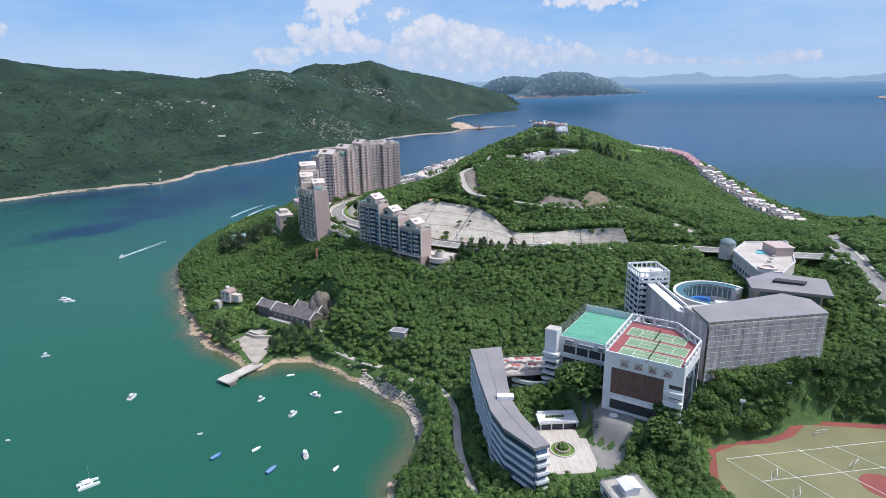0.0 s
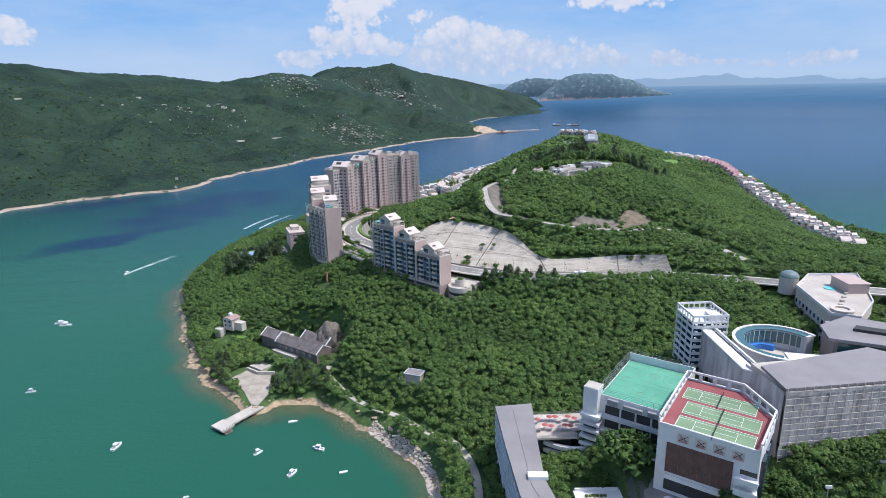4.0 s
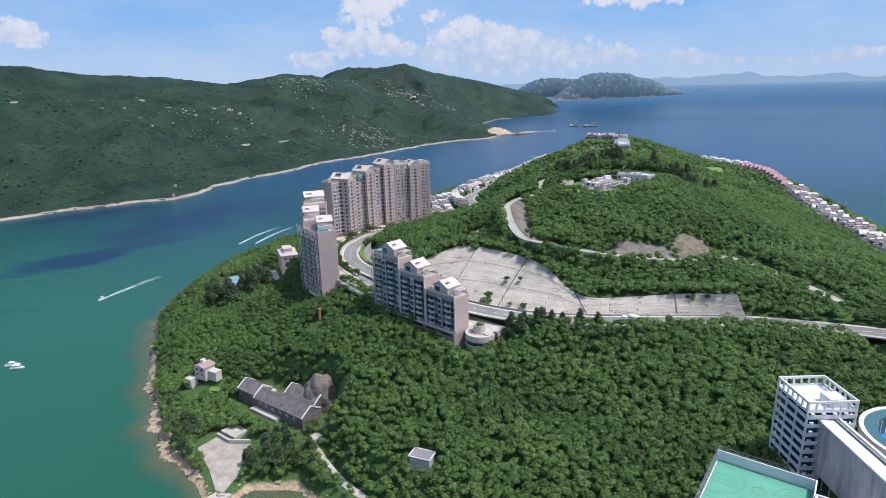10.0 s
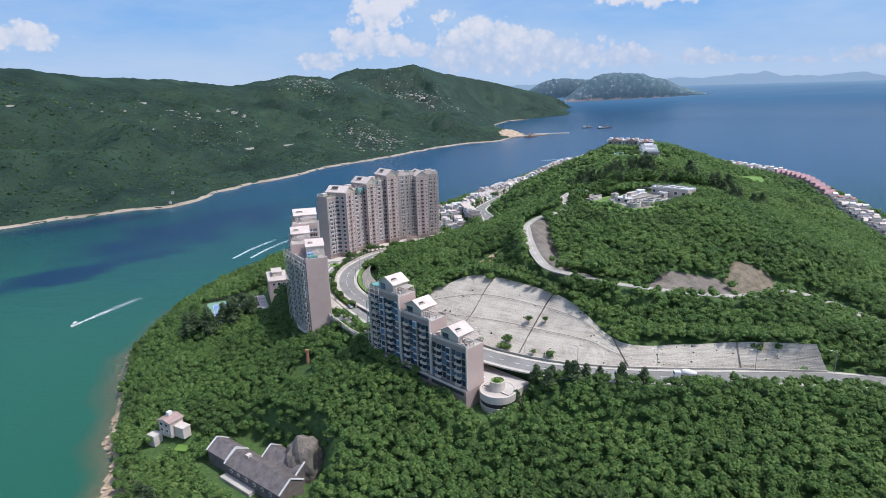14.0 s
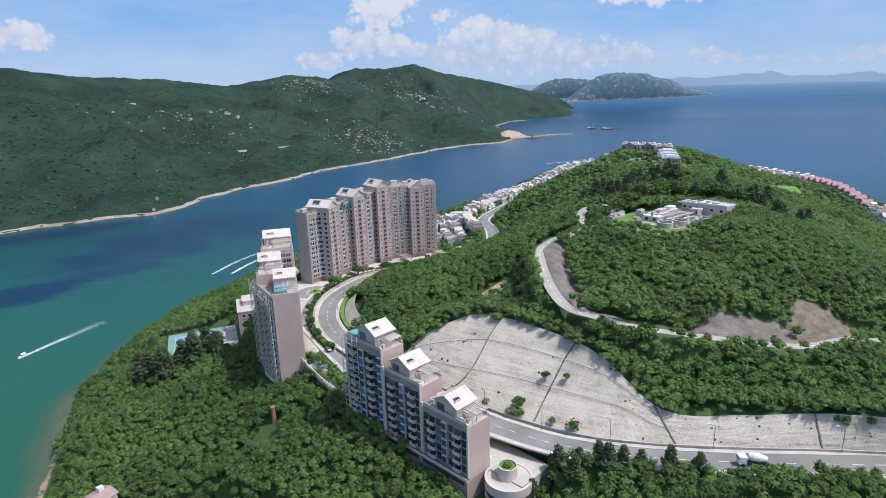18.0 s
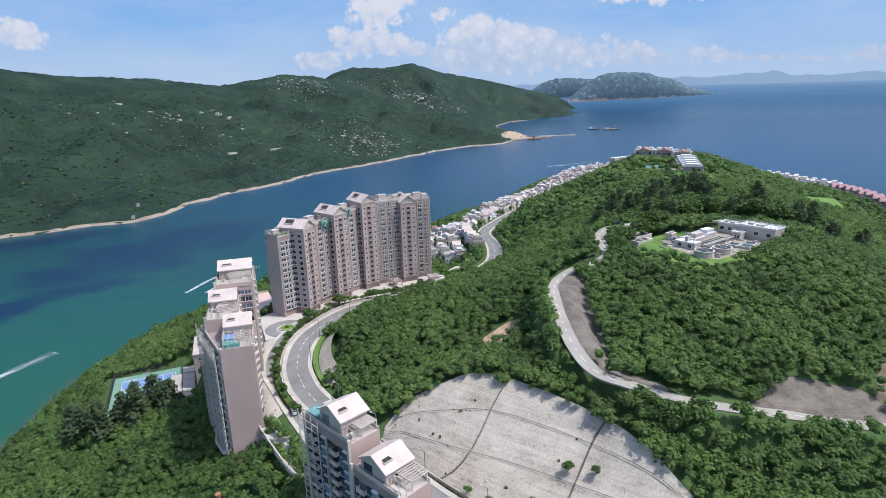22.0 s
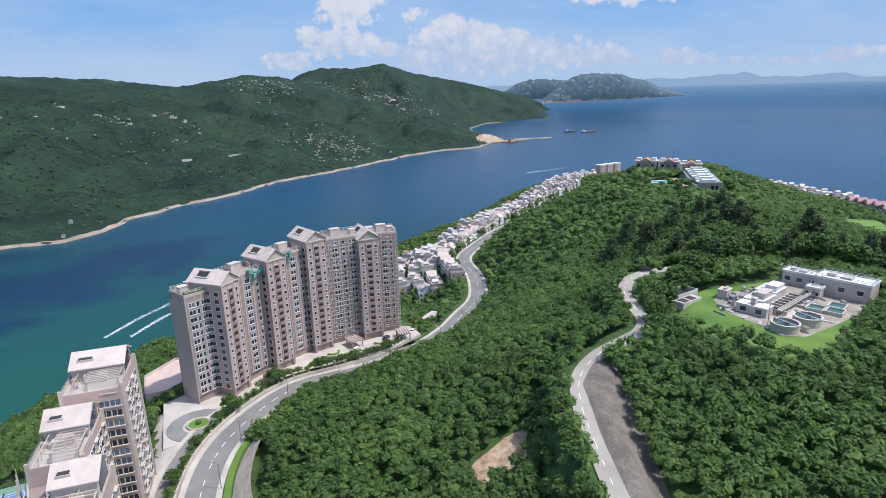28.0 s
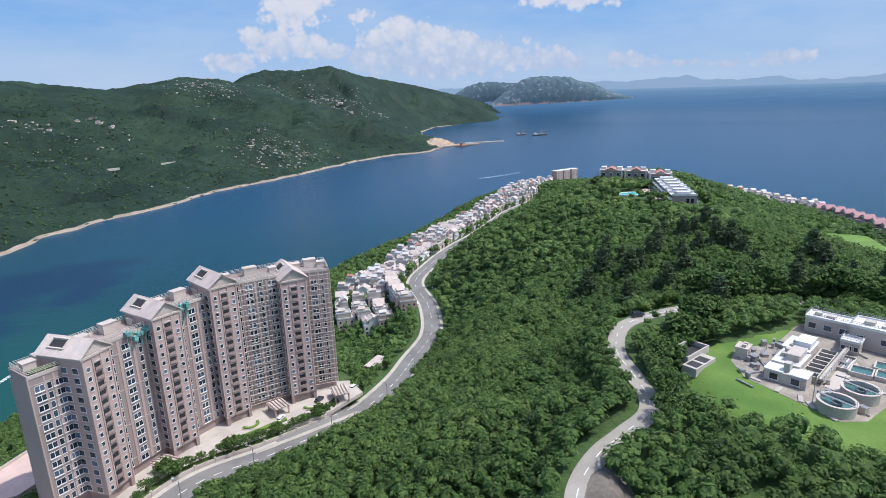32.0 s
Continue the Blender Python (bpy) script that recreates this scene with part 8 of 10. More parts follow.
# ---- old pumping station by the water ----
def pumping_station():
    b = (-127, 377, 5.5)
    ob = thing("pumping_station", "old dark brick pumping station with long tiled roofs", "old building", pose(*b, 0, 0, -33))
    L = 50.0

    def roof_x(x0, y0, x1, y1, ze, zr, name="roof"):
        # a pitched roof with its ridge along x
        g = Geo()
        ym, o, t = (y0 + y1) / 2, 0.5, 0.3
        prof = [(y0 - o, ze - 0.35), (ym, zr), (y1 + o, ze - 0.35), (y1 + o, ze - 0.35 + t), (ym, zr + t), (y0 - o, ze - 0.35 + t)]
        k = len(g.v)
        g.v += [(x0, y, z) for y, z in prof] + [(x1, y, z) for y, z in prof]
        g.f += [(k, k + 1, k + 4, k + 5), (k + 1, k + 2, k + 3, k + 4), (k + 11, k + 10, k + 7, k + 6), (k + 10, k + 9, k + 8, k + 7)] + [(k + i, k + 6 + i, k + 6 + (i + 1) % 6, k + (i + 1) % 6) for i in range(6)]
        g.m += [0] * 10
        rf = part(name, g, ROOF_OLD, ob, "old grey-brown tiled roof")
        n = int((x1 - x0) / 1.1)
        for i in range(n):
            x = x0 + (x1 - x0) * (i + 0.5) / n
            rb = Geo()
            rb.bar((x, y0 - o, ze - 0.02), (x, ym, zr + 0.33), 0.10).bar((x, ym, zr + 0.33), (x, y1 + o, ze - 0.02), 0.10)
            part("tile_rib", rb, ROOF_OLD, rf)
        for x in (x0, x1):
            part("gable_coping", Geo().bar((x, y0 - o, ze), (x, ym, zr + 0.5), 0.28).bar((x, ym, zr + 0.5), (x, y1 + o, ze), 0.28), WHITE, ob, "white gable coping")
            part("gable_wall", Geo().poly([(x, y0, ze - 0.3), (x, y1, ze - 0.3), (x, ym, zr)]), BRICK_OLD, ob)
    part("wall", Geo().box(0, 0, -1.5, 14, 10, 7), BRICK_OLD, ob)
    part("wall", Geo().box(14, -0.8, -1.5, L, 10.5, 6.2), BRICK_OLD, ob)
    roof_x(0, 0, 14, 10, 7.0, 10.2)
    roof_x(14, -0.8, L, 10.5, 6.2, 9.6)
    part("back_wing_wall", Geo().box(24, 10.5, -1.5, 46, 20, 6.6), BRICK_OLD, ob)
    roof_x(24, 10.8, 46, 20, 6.6, 9.6)
    for i in range(6):
        part("round_window", Geo().disc(0, 0, 0.9, 0, 0.2, 16), WHITE, ob, m=pose(18 + 5.2 * i, -0.8, 4.0, 90))
        part("round_pane", Geo().disc(0, 0, 0.62, 0.2, 0.25, 16), GLASS, ob, m=pose(18 + 5.2 * i, -0.8, 4.0, 90))
    part("porch", Geo().box(14, -4, -1.5, 34, -0.9, 1.6), CONCRETE, ob)
    part("vent", Geo().box(22, 4, 8.8, 24, 6, 10.6), CREAM, ob)


pumping_station()


def waterfront():
    yard = thing("yard", "pale concrete waterside yard", "yard", pose(-118, 330, 2.5), kind="structure")
    part("slab", Geo().prism([(-14.4, 8.5), (-2, -7), (6.6, -20.5), (10.5, -22), (12.5, -9), (12, 2), (10.5, 12), (-1, 12), (-9, 17.5)], -1.5, 0.3), YARD_PAVE, yard)
    part("step_wall", Geo().prism([(-9, 17.7), (-1, 12.2), (9, 12.2), (9, 13.2), (-0.5, 13.2), (-8.6, 18.6)], -1, 2.0), CONCRETE, yard)
    part("low_block", Geo().prism([(-8, 20), (1, 14), (5, 20), (-3, 26)], -1, 2.2), CONCRETE, yard)
    pier = thing("pier", "weathered concrete pier reaching into the bay", "pier", pose(-106.5, 309.5, 0.0, 0, 0, math.degrees(math.atan2(288.5 - 309.5, -120.6 + 106.5))))
    part("deck", Geo().box(0, -3.3, 1.6, 21, 3.3, 2.2), CONCRETE, pier)
    part("head", Geo().box(19, -4.6, 1.5, 26, 4.6, 2.25), CONCRETE, pier)
    part("landing_steps", Geo().box(21, 4.6, 0.9, 25.5, 5.4, 1.4).box(21, 5.4, 0.2, 25.5, 6.1, 0.7), ROCK_DARK, pier)
    for i in range(6):
        for s in (-2.8, 2.8):
            part("pile", Geo().disc(2 + 4.4 * i, s, 0.35, -3, 1.6, 10), ROCK_DARK, pier)
    for s in (-3.15, 3.15):
        part("edge_beam", Geo().box(0, s - 0.15, 2.2, 19, s + 0.15, 2.45), CONCRETE, pier)
    for i in range(4):
        part("bollard", Geo().disc(20 + 1.7 * i, 4.2, 0.18, 2.25, 2.8, 10), ROCK_DARK, pier)
    hut = thing("shore_house", "white two-storey shore house with a dusty pink roof and terrace", "house", pose(-157, 392, 12.0, 0, 0, -25))
    part("wall", Geo().box(0, 0, -2, 8, 7, 5.4), CREAM, hut)
    part("roof", Geo().gable(0, 0, 8, 7, 5.4, 6.6, 0.5, 0, 1), [ROOF_DUSTY, WHITE], hut, "dusty pink tiled roof")
    part("annex", Geo().box(8, 2, -2, 14, 6, 3.2).box(7.8, 1.8, 3.2, 14.2, 6.2, 3.5), CREAM, hut)
    part("terrace", Geo().box(-3.5, -4.5, -6, 1.5, -0.1, -0.6), PALE_PAVE, hut)
    rows_on(hut, W_DARK, "window", "front", 8, 7, [2.2, 5.8], [1.2, 4.0])
    part("roof_room", Geo().box(2, 3, 6.0, 4, 5, 8.4), WHITE, hut)
    lawn = thing("lawn", "small green lawn beside the shore house", "lawn", pose(-146, 386, ground_at(-143, 387) + 0.1), kind="structure")
    part("turf", Geo().prism([(-1, -2), (5, -3), (6, 3), (-1, 4)], -4, 0.3), GRASS, lawn)
    rock = thing("boulder", "huge dark rounded granite boulder above the pumping station", "boulder", pose(-82, 371, 9))
    bm = bmesh.new()
    bmesh.ops.create_icosphere(bm, subdivisions=4, radius=1.0)
    for v in bm.verts:
        n = v.co.normalized()
        v.co = Vector((n.x * 9.5, n.y * 8, n.z * 15.5)) * (0.92 + 0.14 * noise.noise(n * 2.2) + 0.05 * noise.noise(n * 7))
    me = bpy.data.meshes.new("rock")
    bm.to_mesh(me)
    bm.free()
    me.materials.append(ROCK_DARK)
    part("rock", me, None, rock)
    path = thing("path", "pale path and steps beside the pumping station", "path", pose(0, 0, 0), kind="structure")
    part("paving", ribbon(Geo(), smooth_line([(-96, 343, 6.2), (-86, 338, 6.3), (-76, 344, 7), (-70, 356, 9), (-66, 366, 12)], 6), -2.2, 2.2, -1.5, 0.1), PALE_PAVE, path)
    ch = thing("chimney_stack", "slender red brick chimney above the trees", "chimney", pose(-92.8, 419.4, 26))
    part("shaft", Geo().disc(0, 0, 1.0, 0, 13.2, 14, 0, 0.72), BRICK_RED, ch)
    part("cap", Geo().disc(0, 0, 0.95, 13.2, 13.9, 14), BRICK_RED, ch)
    part("plinth", Geo().box(-1.5, -1.5, -2, 1.5, 1.5, 1.2), BRICK_RED, ch)
    sub = thing("substation", "small flat-roofed grey utility building in the woods", "utility building", pose(-30, 306.5, ground_at(-26, 308) + 0.6, 0, 0, -20))
    part("wall", Geo().box(0, 0, -3, 8.5, 5.5, 3.6), CONCRETE, sub)
    part("roof", Geo().box(-0.4, -0.4, 3.6, 8.9, 5.9, 3.9), GREY_ROOF, sub)
    part("roof_kerb", Geo().box(-0.4, -0.4, 3.9, 8.9, -0.1, 4.3).box(-0.4, 5.6, 3.9, 8.9, 5.9, 4.3).box(-0.4, -0.1, 3.9, -0.1, 5.6, 4.3).box(8.6, -0.1, 3.9, 8.9, 5.6, 4.3), WHITE, sub)
    part("fence", rail(Geo(), [(-2, -2), (10.5, -2), (10.5, 7.5), (-2, 7.5), (-2, -2)], 0, 2.2, 4, 0.03), GREY, sub)


waterfront()
FOOTPRINTS += [[(-135, 373), (-92, 339), (-70, 364), (-114, 396)], [(-160, 384), (-138, 378), (-136, 392), (-156, 402)], [(-94, 362), (-72, 362), (-72, 380), (-94, 380)], [(-32, 305), (-20, 299), (-16, 310), (-28, 316)], [(-98, 338), (-74, 338), (-62, 362), (-72, 368)],
               [(-165, 383), (-150, 375), (-148, 384), (-158, 392)]]


# ---- tennis courts and club below the towers ----
def club_courts():
    ct = thing("tennis_courts", "blue and aqua tennis courts inside a dark green mesh fence", "tennis court", pose(-166, 503, 27.2, 0, 0, 27))
    part("base", Geo().box(-15.5, -26, -2, 15.5, 24, 0.15), COURT_AQUA, ct)
    for y in (14, 1, -13):
        c = part("court", Geo().box(-11.9, -5.2, 0.15, 11.9, 5.2, 0.2), COURT_BLUE, ct, "blue tennis court", m=pose(0, y, 0))
        part("court_marking", court_lines(23.6, 10.2, "tennis"), LINE, c, m=pose(0, 0, 0.2))
        part("net", Geo().box(-0.05, -5.6, 0.2, 0.05, 5.6, 1.1), DARK, c)
    part("fence", rail(Geo(), [(-15.5, -26), (15.5, -26), (15.5, 24), (-15.5, 24), (-15.5, -26)], 0.1, 3.6, 7, 0.04), DARK, ct, "dark green mesh fence")
    for x, y in ((0, 7.5), (0, -6)):
        part("lamp_mast", Geo().bar((x, y, 0.1), (x, y, 7.5), 0.07).box(x - 1.2, y - 0.2, 7.4, x + 1.2, y + 0.2, 7.7), GREY, ct)
    club = thing("club_house", "pink club house with a flat roof and pale terrace", "club house", pose(-141, 503, 30, 0, 0, 24))
    part("wall", Geo().box(0, 0, -6, 12, 22, 17), TILE_PINK, club)
    part("roof", Geo().box(-0.3, -0.3, 17, 12.3, 22.3, 17.5), WHITE_ROOF, club)
    part("roof_room", Geo().box(3, 9, 17.5, 9, 19, 20).box(2.7, 8.7, 20, 9.3, 19.3, 20.4), CREAM, club)
    rows_on(club, W_DARK, "window", "front", 12, 22, [3, 6, 9], [3, 7, 11, 15])
    part("lower_terrace", Geo().box(-12, -10, -6, 0, 20, 0), PALE_PAVE, club)
    part("terrace_wall", Geo().box(-12.3, -10, 0, -12, 20, 1.1).box(-12, -10.3, 0, 0, -10, 1.1), PINK_PAVE, club)
    walk_ = thing("promenade", "pale paved terraces beside the tennis courts", "terrace", pose(-146, 505, 29, 0, 0, 27), kind="structure")
    part("paving", Geo().box(-3.5, -22, -3, 4.5, 26, 0.3), PALE_PAVE, walk_)
    for i in range(6):
        part("planter", Geo().box(-2, -18 + 7 * i, 0.3, 2.6, -15.5 + 7 * i, 1.2), CREAM, walk_)
    deck = thing("garage_deck", "curved cream parking podium round the foot of the tall block", "parking deck", pose(*on_block(24, -8.0), 38, 0, 0, E_TH))
    for k in range(2):
        part("deck_band", Geo().prism([(-20, -9), (14, -9), (22, -6), (24, 0), (24, 2), (-20, 2)], -6 + 4.0 * k, -4.4 + 4.0 * k), CREAM, deck)
        # near-black filling paints the shade between the parking decks
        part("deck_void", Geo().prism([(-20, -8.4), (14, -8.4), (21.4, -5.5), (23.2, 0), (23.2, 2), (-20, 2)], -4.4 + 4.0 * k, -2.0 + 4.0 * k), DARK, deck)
    part("deck_top", Geo().prism([(-20, -9), (14, -9), (22, -6), (24, 0), (24, 2), (-20, 2)], 2.0, 2.6), PALE_PAVE, deck)
    part("deck_parapet", ribbon(Geo(), [Vector(p) for p in ((-20, -9, 2.6), (14, -9, 2.6), (22, -6, 2.6), (24, 0, 2.6), (24, 2, 2.6))], -0.2, 0.2, 0, 1.1), CREAM, deck)


club_courts()
FOOTPRINTS += [[(-192, 520), (-164, 536), (-136, 482), (-166, 470)], [(-158, 534), (-142, 498), (-128, 504), (-140, 544)], [(-160, 526), (-150, 530), (-128, 486), (-140, 480)]]


# ---- forecourt of the towers ----
def forecourt():
    fc = thing("forecourt", "pale pinkish paved forecourt below the towers", "forecourt", pose(0, 0, 50.5), kind="structure")
    part("paving", Geo().prism([(-124, 541), (-110, 512), (-98, 520), (-84, 552), (-64, 570), (-40, 590), (-30, 602), (-36, 612), (-62, 612), (-88, 590), (-110, 560)], -1.2, 0.08), PALE_PAVE, fc)
    tc = thing("turning_circle", "pale asphalt turning circle of the drive", "road", pose(-104.3, 526.3, 50.62), kind="structure")
    part("surface", Geo().disc(0, 0, 10.5, -0.6, 0.12, 40), ASPHALT, tc)
    part("apron", Geo().ring(0, 0, 4.4, 5.2, 0.0, 0.17, 36), PALE_PAVE, tc)
    tr_ = thing("sea_terrace", "pink paved terrace behind the end tower", "terrace", pose(-133, 562, 49.6), kind="structure")
    part("paving", Geo().prism([(-10, 2), (-3, -12), (4, -9), (9, 2), (-1, 20), (-5, 18)], -6, 0.2), PINK_PAVE, tr_)
    part("parapet", ribbon(Geo(), [Vector(p) for p in ((-3, -12, 0.2), (-10, 2, 0.2), (-5, 18, 0.2), (-1, 20, 0.2))], -0.2, 0.2, 0, 1.0), CREAM, tr_)
    rb = thing("roundabout", "small round planted island in the drive", "planter", pose(-104.3, 526.3, 50.74))
    part("kerb", Geo().ring(0, 0, 3.4, 3.9, 0, 0.45, 28), CONCRETE, rb)
    part("bed", Geo().disc(0, 0, 3.45, 0, 0.35, 24), GRASS, rb)
    part("shrub", leaf_ball(0.9, 3), None, rb, m=pose(0, 0, 0.8))
    main = smooth_line(MAIN_ROAD, 10)
    # walled verge with clipped trees between drive and road
    verge = thing("verge_wall", "cream balustraded wall between drive and road", "wall", pose(0, 0, 0), kind="structure")
    seg = [p for p in main if 455 < p.y < 592 and p.x < -30]
    part("wall", ribbon(Geo(), seg, -7.0, -6.6, -0.8, 1.2), CREAM, verge)
    vh = thing("verge_hedge", "dense clipped green hedge behind the verge wall", "hedge", pose(0, 0, 0), kind="structure")
    part("hedge", ribbon(Geo(), seg, -9.6, -7.3, -0.8, 1.0), LEAF, vh)
    for i, p in enumerate(offset(seg, -6.8)[::2]):
        part("pier", Geo().box(p.x - 0.3, p.y - 0.3, p.z - 0.8, p.x + 0.3, p.y + 0.3, p.z + 1.7), CREAM, verge)
    rng = random.Random(3)
    for i, p in enumerate(offset(seg, -8.6)):
        if i % 2 == 0 or 500 < p.y:
            tree("street" if i % 6 else "round", p.x + rng.uniform(-.5, .5), p.y + rng.uniform(-.5, .5), rng.uniform(0.45, 0.8) if p.y < 525 else rng.uniform(0.8, 1.2), p.z - 0.2, "verge trees")
    inner = [p for p in main if 462 < p.y < 525 and p.x < -60]
    hedge = thing("hedge_strip", "bright clipped hedge along the inner bend", "hedge", pose(0, 0, 0), kind="structure")
    part("hedge", ribbon(Geo(), inner, 6.6, 8.6, -0.5, 0.9), GRASS, hedge)
    st = thing("stone_bank", "pale stone-pitched bank above the bend", "bank", pose(0, 0, 0), kind="structure")
    f2 = [p + Vector((0, 0, 0)) for p in offset(inner, 9.0)]
    h2 = [p + Vector((0, 0, 4.5)) for p in offset(inner, 14.5)]
    g = Geo()
    for a, b, c, d in zip(f2[:-1], f2[1:], h2[1:], h2[:-1]):
        g.poly([a, b, c, d])
    part("facing", g, SHOTCRETE, st)
    for i, (gx, gy, ze, zr, th) in enumerate(GAB):
        if i in (0, 2, 3):
            cn = thing("entrance_canopy", "beamed entrance canopy on columns before the tower", "canopy", pose(gx, gy, 50.5, 0, 0, th - 6) @ pose(10.5, -15.0, 0))
            part("roof", Geo().box(0, 0, 3.2, 6, 7, 3.5), CREAM, cn)
            for k in range(5):
                part("beam", Geo().box(0.3 + 1.2 * k, -0.6, 3.5, 0.6 + 1.2 * k, 7.6, 3.85), TILE_DARK, cn)
            for x in (0.3, 5.3):
                for y in (0.3, 6.3):
                    part("column", Geo().box(x, y, 0, x + 0.5, y + 0.5, 3.2), TILE_PINK, cn)
            bd = thing("flower_bed", "curved clipped hedge bed before the tower", "planter", pose(gx, gy, 50.5, 0, 0, th) @ pose(1.0, -12.5, 0))
            part("kerb", Geo().ring(0, 0, 3.2, 3.5, 0, 0.4, 20, 180, 360), CREAM, bd)
            part("hedge", Geo().ring(0, 0, 2.2, 3.1, 0, 0.8, 20, 185, 355), GRASS, bd)
    hd = thing("lawn_strip", "long clipped hedge before the towers", "hedge", pose(0, 0, 0), kind="structure")
    part("hedge", ribbon(Geo(), smooth_line([(-76, 570, 50.5), (-66, 577, 50.5), (-56, 585, 50.4)], 6), -0.8, 0.8, 0, 0.9), GRASS, hd)
    # viaduct beside the tall block
    vd = thing("viaduct", "cream balustraded viaduct on round piers", "bridge", pose(0, 0, 0), kind="structure")
    line = smooth_line([(-86, 446, 49.4), (-76, 433, 49.2), (-66, 421, 49.0), (-54, 411, 48.8)], 8)
    part("deck", ribbon(Geo(), line, -3.2, 3.2, -1.6, 0.0), CONCRETE, vd)
    for o in (-3.2, 3.2):
        part("balustrade", ribbon(Geo(), line, o - 0.2, o + 0.2, 0.9, 1.2), CREAM, vd)
        for p in offset(line, o):
            part("baluster", Geo().box(p.x - 0.15, p.y - 0.15, p.z, p.x + 0.15, p.y + 0.15, p.z + 0.9), CREAM, vd)
    for p in line[5::8]:
        part("pier", Geo().disc(p.x, p.y, 0.9, p.z - 22, p.z - 1.6, 14), CONCRETE, vd)
    # podium with the round planter at the end of the long block
    pd = thing("podium", "pale podium with a parking deck beside the long block", "terrace", pose(-6, 368, 45, 0, 0, -41), kind="structure")
    part("slab", Geo().box(-16, 2.2, -5, 10, 16, 2.4), PALE_PAVE, pd)
    part("round_end", Geo().disc(4.0, 3.2, 6.9, -9, 1.9, 40), PALE_PAVE, pd)
    for z0, z1 in ((-3.6, -2.2), (-0.4, 2.6)):
        part("round_band", Geo().ring(4.0, 3.2, 6.6, 7.3, z0, z1, 40), CREAM, pd)
    part("round_slot", Geo().ring(4.0, 3.2, 6.8, 6.98, -2.2, -0.4, 40), DARK, pd)
    pt = thing("round_planter", "round cream drum planter filled with green shrubs", "planter", pose(-1.2, 368.6, 46.8))
    part("drum", Geo().ring(0, 0, 2.6, 3.0, 0, 4.2, 28), CREAM, pt)
    part("soil", Geo().disc(0, 0, 2.65, 0, 3.7, 24), GRASS, pt)
    part("shrub", leaf_ball(1.3, 4), None, pt, m=pose(0, 0, 4.0))
    gh = thing("gate_house", "low pale pink gate house with a flat roof", "gate house", pose(-27, 634, 41.0, 0, 0, 62))
    part("wall", Geo().box(0, 0, -2, 11, 5, 3.4), TILE_PINK, gh)
    part("roof", Geo().box(-0.6, -0.6, 3.4, 11.6, 5.6, 3.8), WHITE_ROOF, gh)
    rows_on(gh, W_DARK, "window", "front", 11, 5, [2, 5.5, 9], [1.6])


forecourt()
FOOTPRINTS += [[(-144, 564), (-137, 549), (-123, 552), (-123, 566), (-133, 584), (-139, 582)], DRIVE_SIDE, [(-99, 405), (-88, 404), (-87, 420), (-98, 421)], [(-83, 476), (-84, 512), (-74, 512), (-67, 492), (-69, 470), (-76, 466)]]
FOOTPRINTS += [[(-122, 530), (-104, 512), (-84, 546), (-58, 566), (-28, 600), (-36, 616), (-66, 620), (-100, 592), (-122, 552)], [(-90, 452), (-50, 408), (-44, 414), (-80, 455)], [(-22, 368), (-8, 352), (10, 362), (8, 384), (-12, 392)], [(-34, 630), (-24, 632), (-20, 650), (-30, 650)],
               [(-100, 470), (-80, 462), (-76, 476), (-86, 520), (-100, 520)]]


# ---- boats ----
def hull_geo(L, B, H):
    g, n = Geo(), 9
    k = len(g.v)
    for i in range(n):
        t = i / (n - 1)
        w = B / 2 * (1 - max(0, (t - 0.45) / 0.55) ** 2.2) * (0.86 + 0.14 * min(1, t * 4))
        x = -L / 2 + L * t
        lift = 0.25 * H * t * t
        g.v += [(x, -w, H + lift), (x, -w * 0.72, -0.25), (x, w * 0.72, -0.25), (x, w, H + lift)]
    for i in range(n - 1):
        for j in range(3):
            g.f.append((k + 4 * i + j, k + 4 * i + j + 1, k + 4 * i + 5 + j, k + 4 * i + 4 + j))
            g.m.append(0)
        g.f.append((k + 4 * i, k + 4 * i + 4, k + 4 * i + 7, k + 4 * i + 3))
        g.m.append(1)
    g.f.append((k, k + 3, k + 2, k + 1))
    g.m.append(0)
    return g


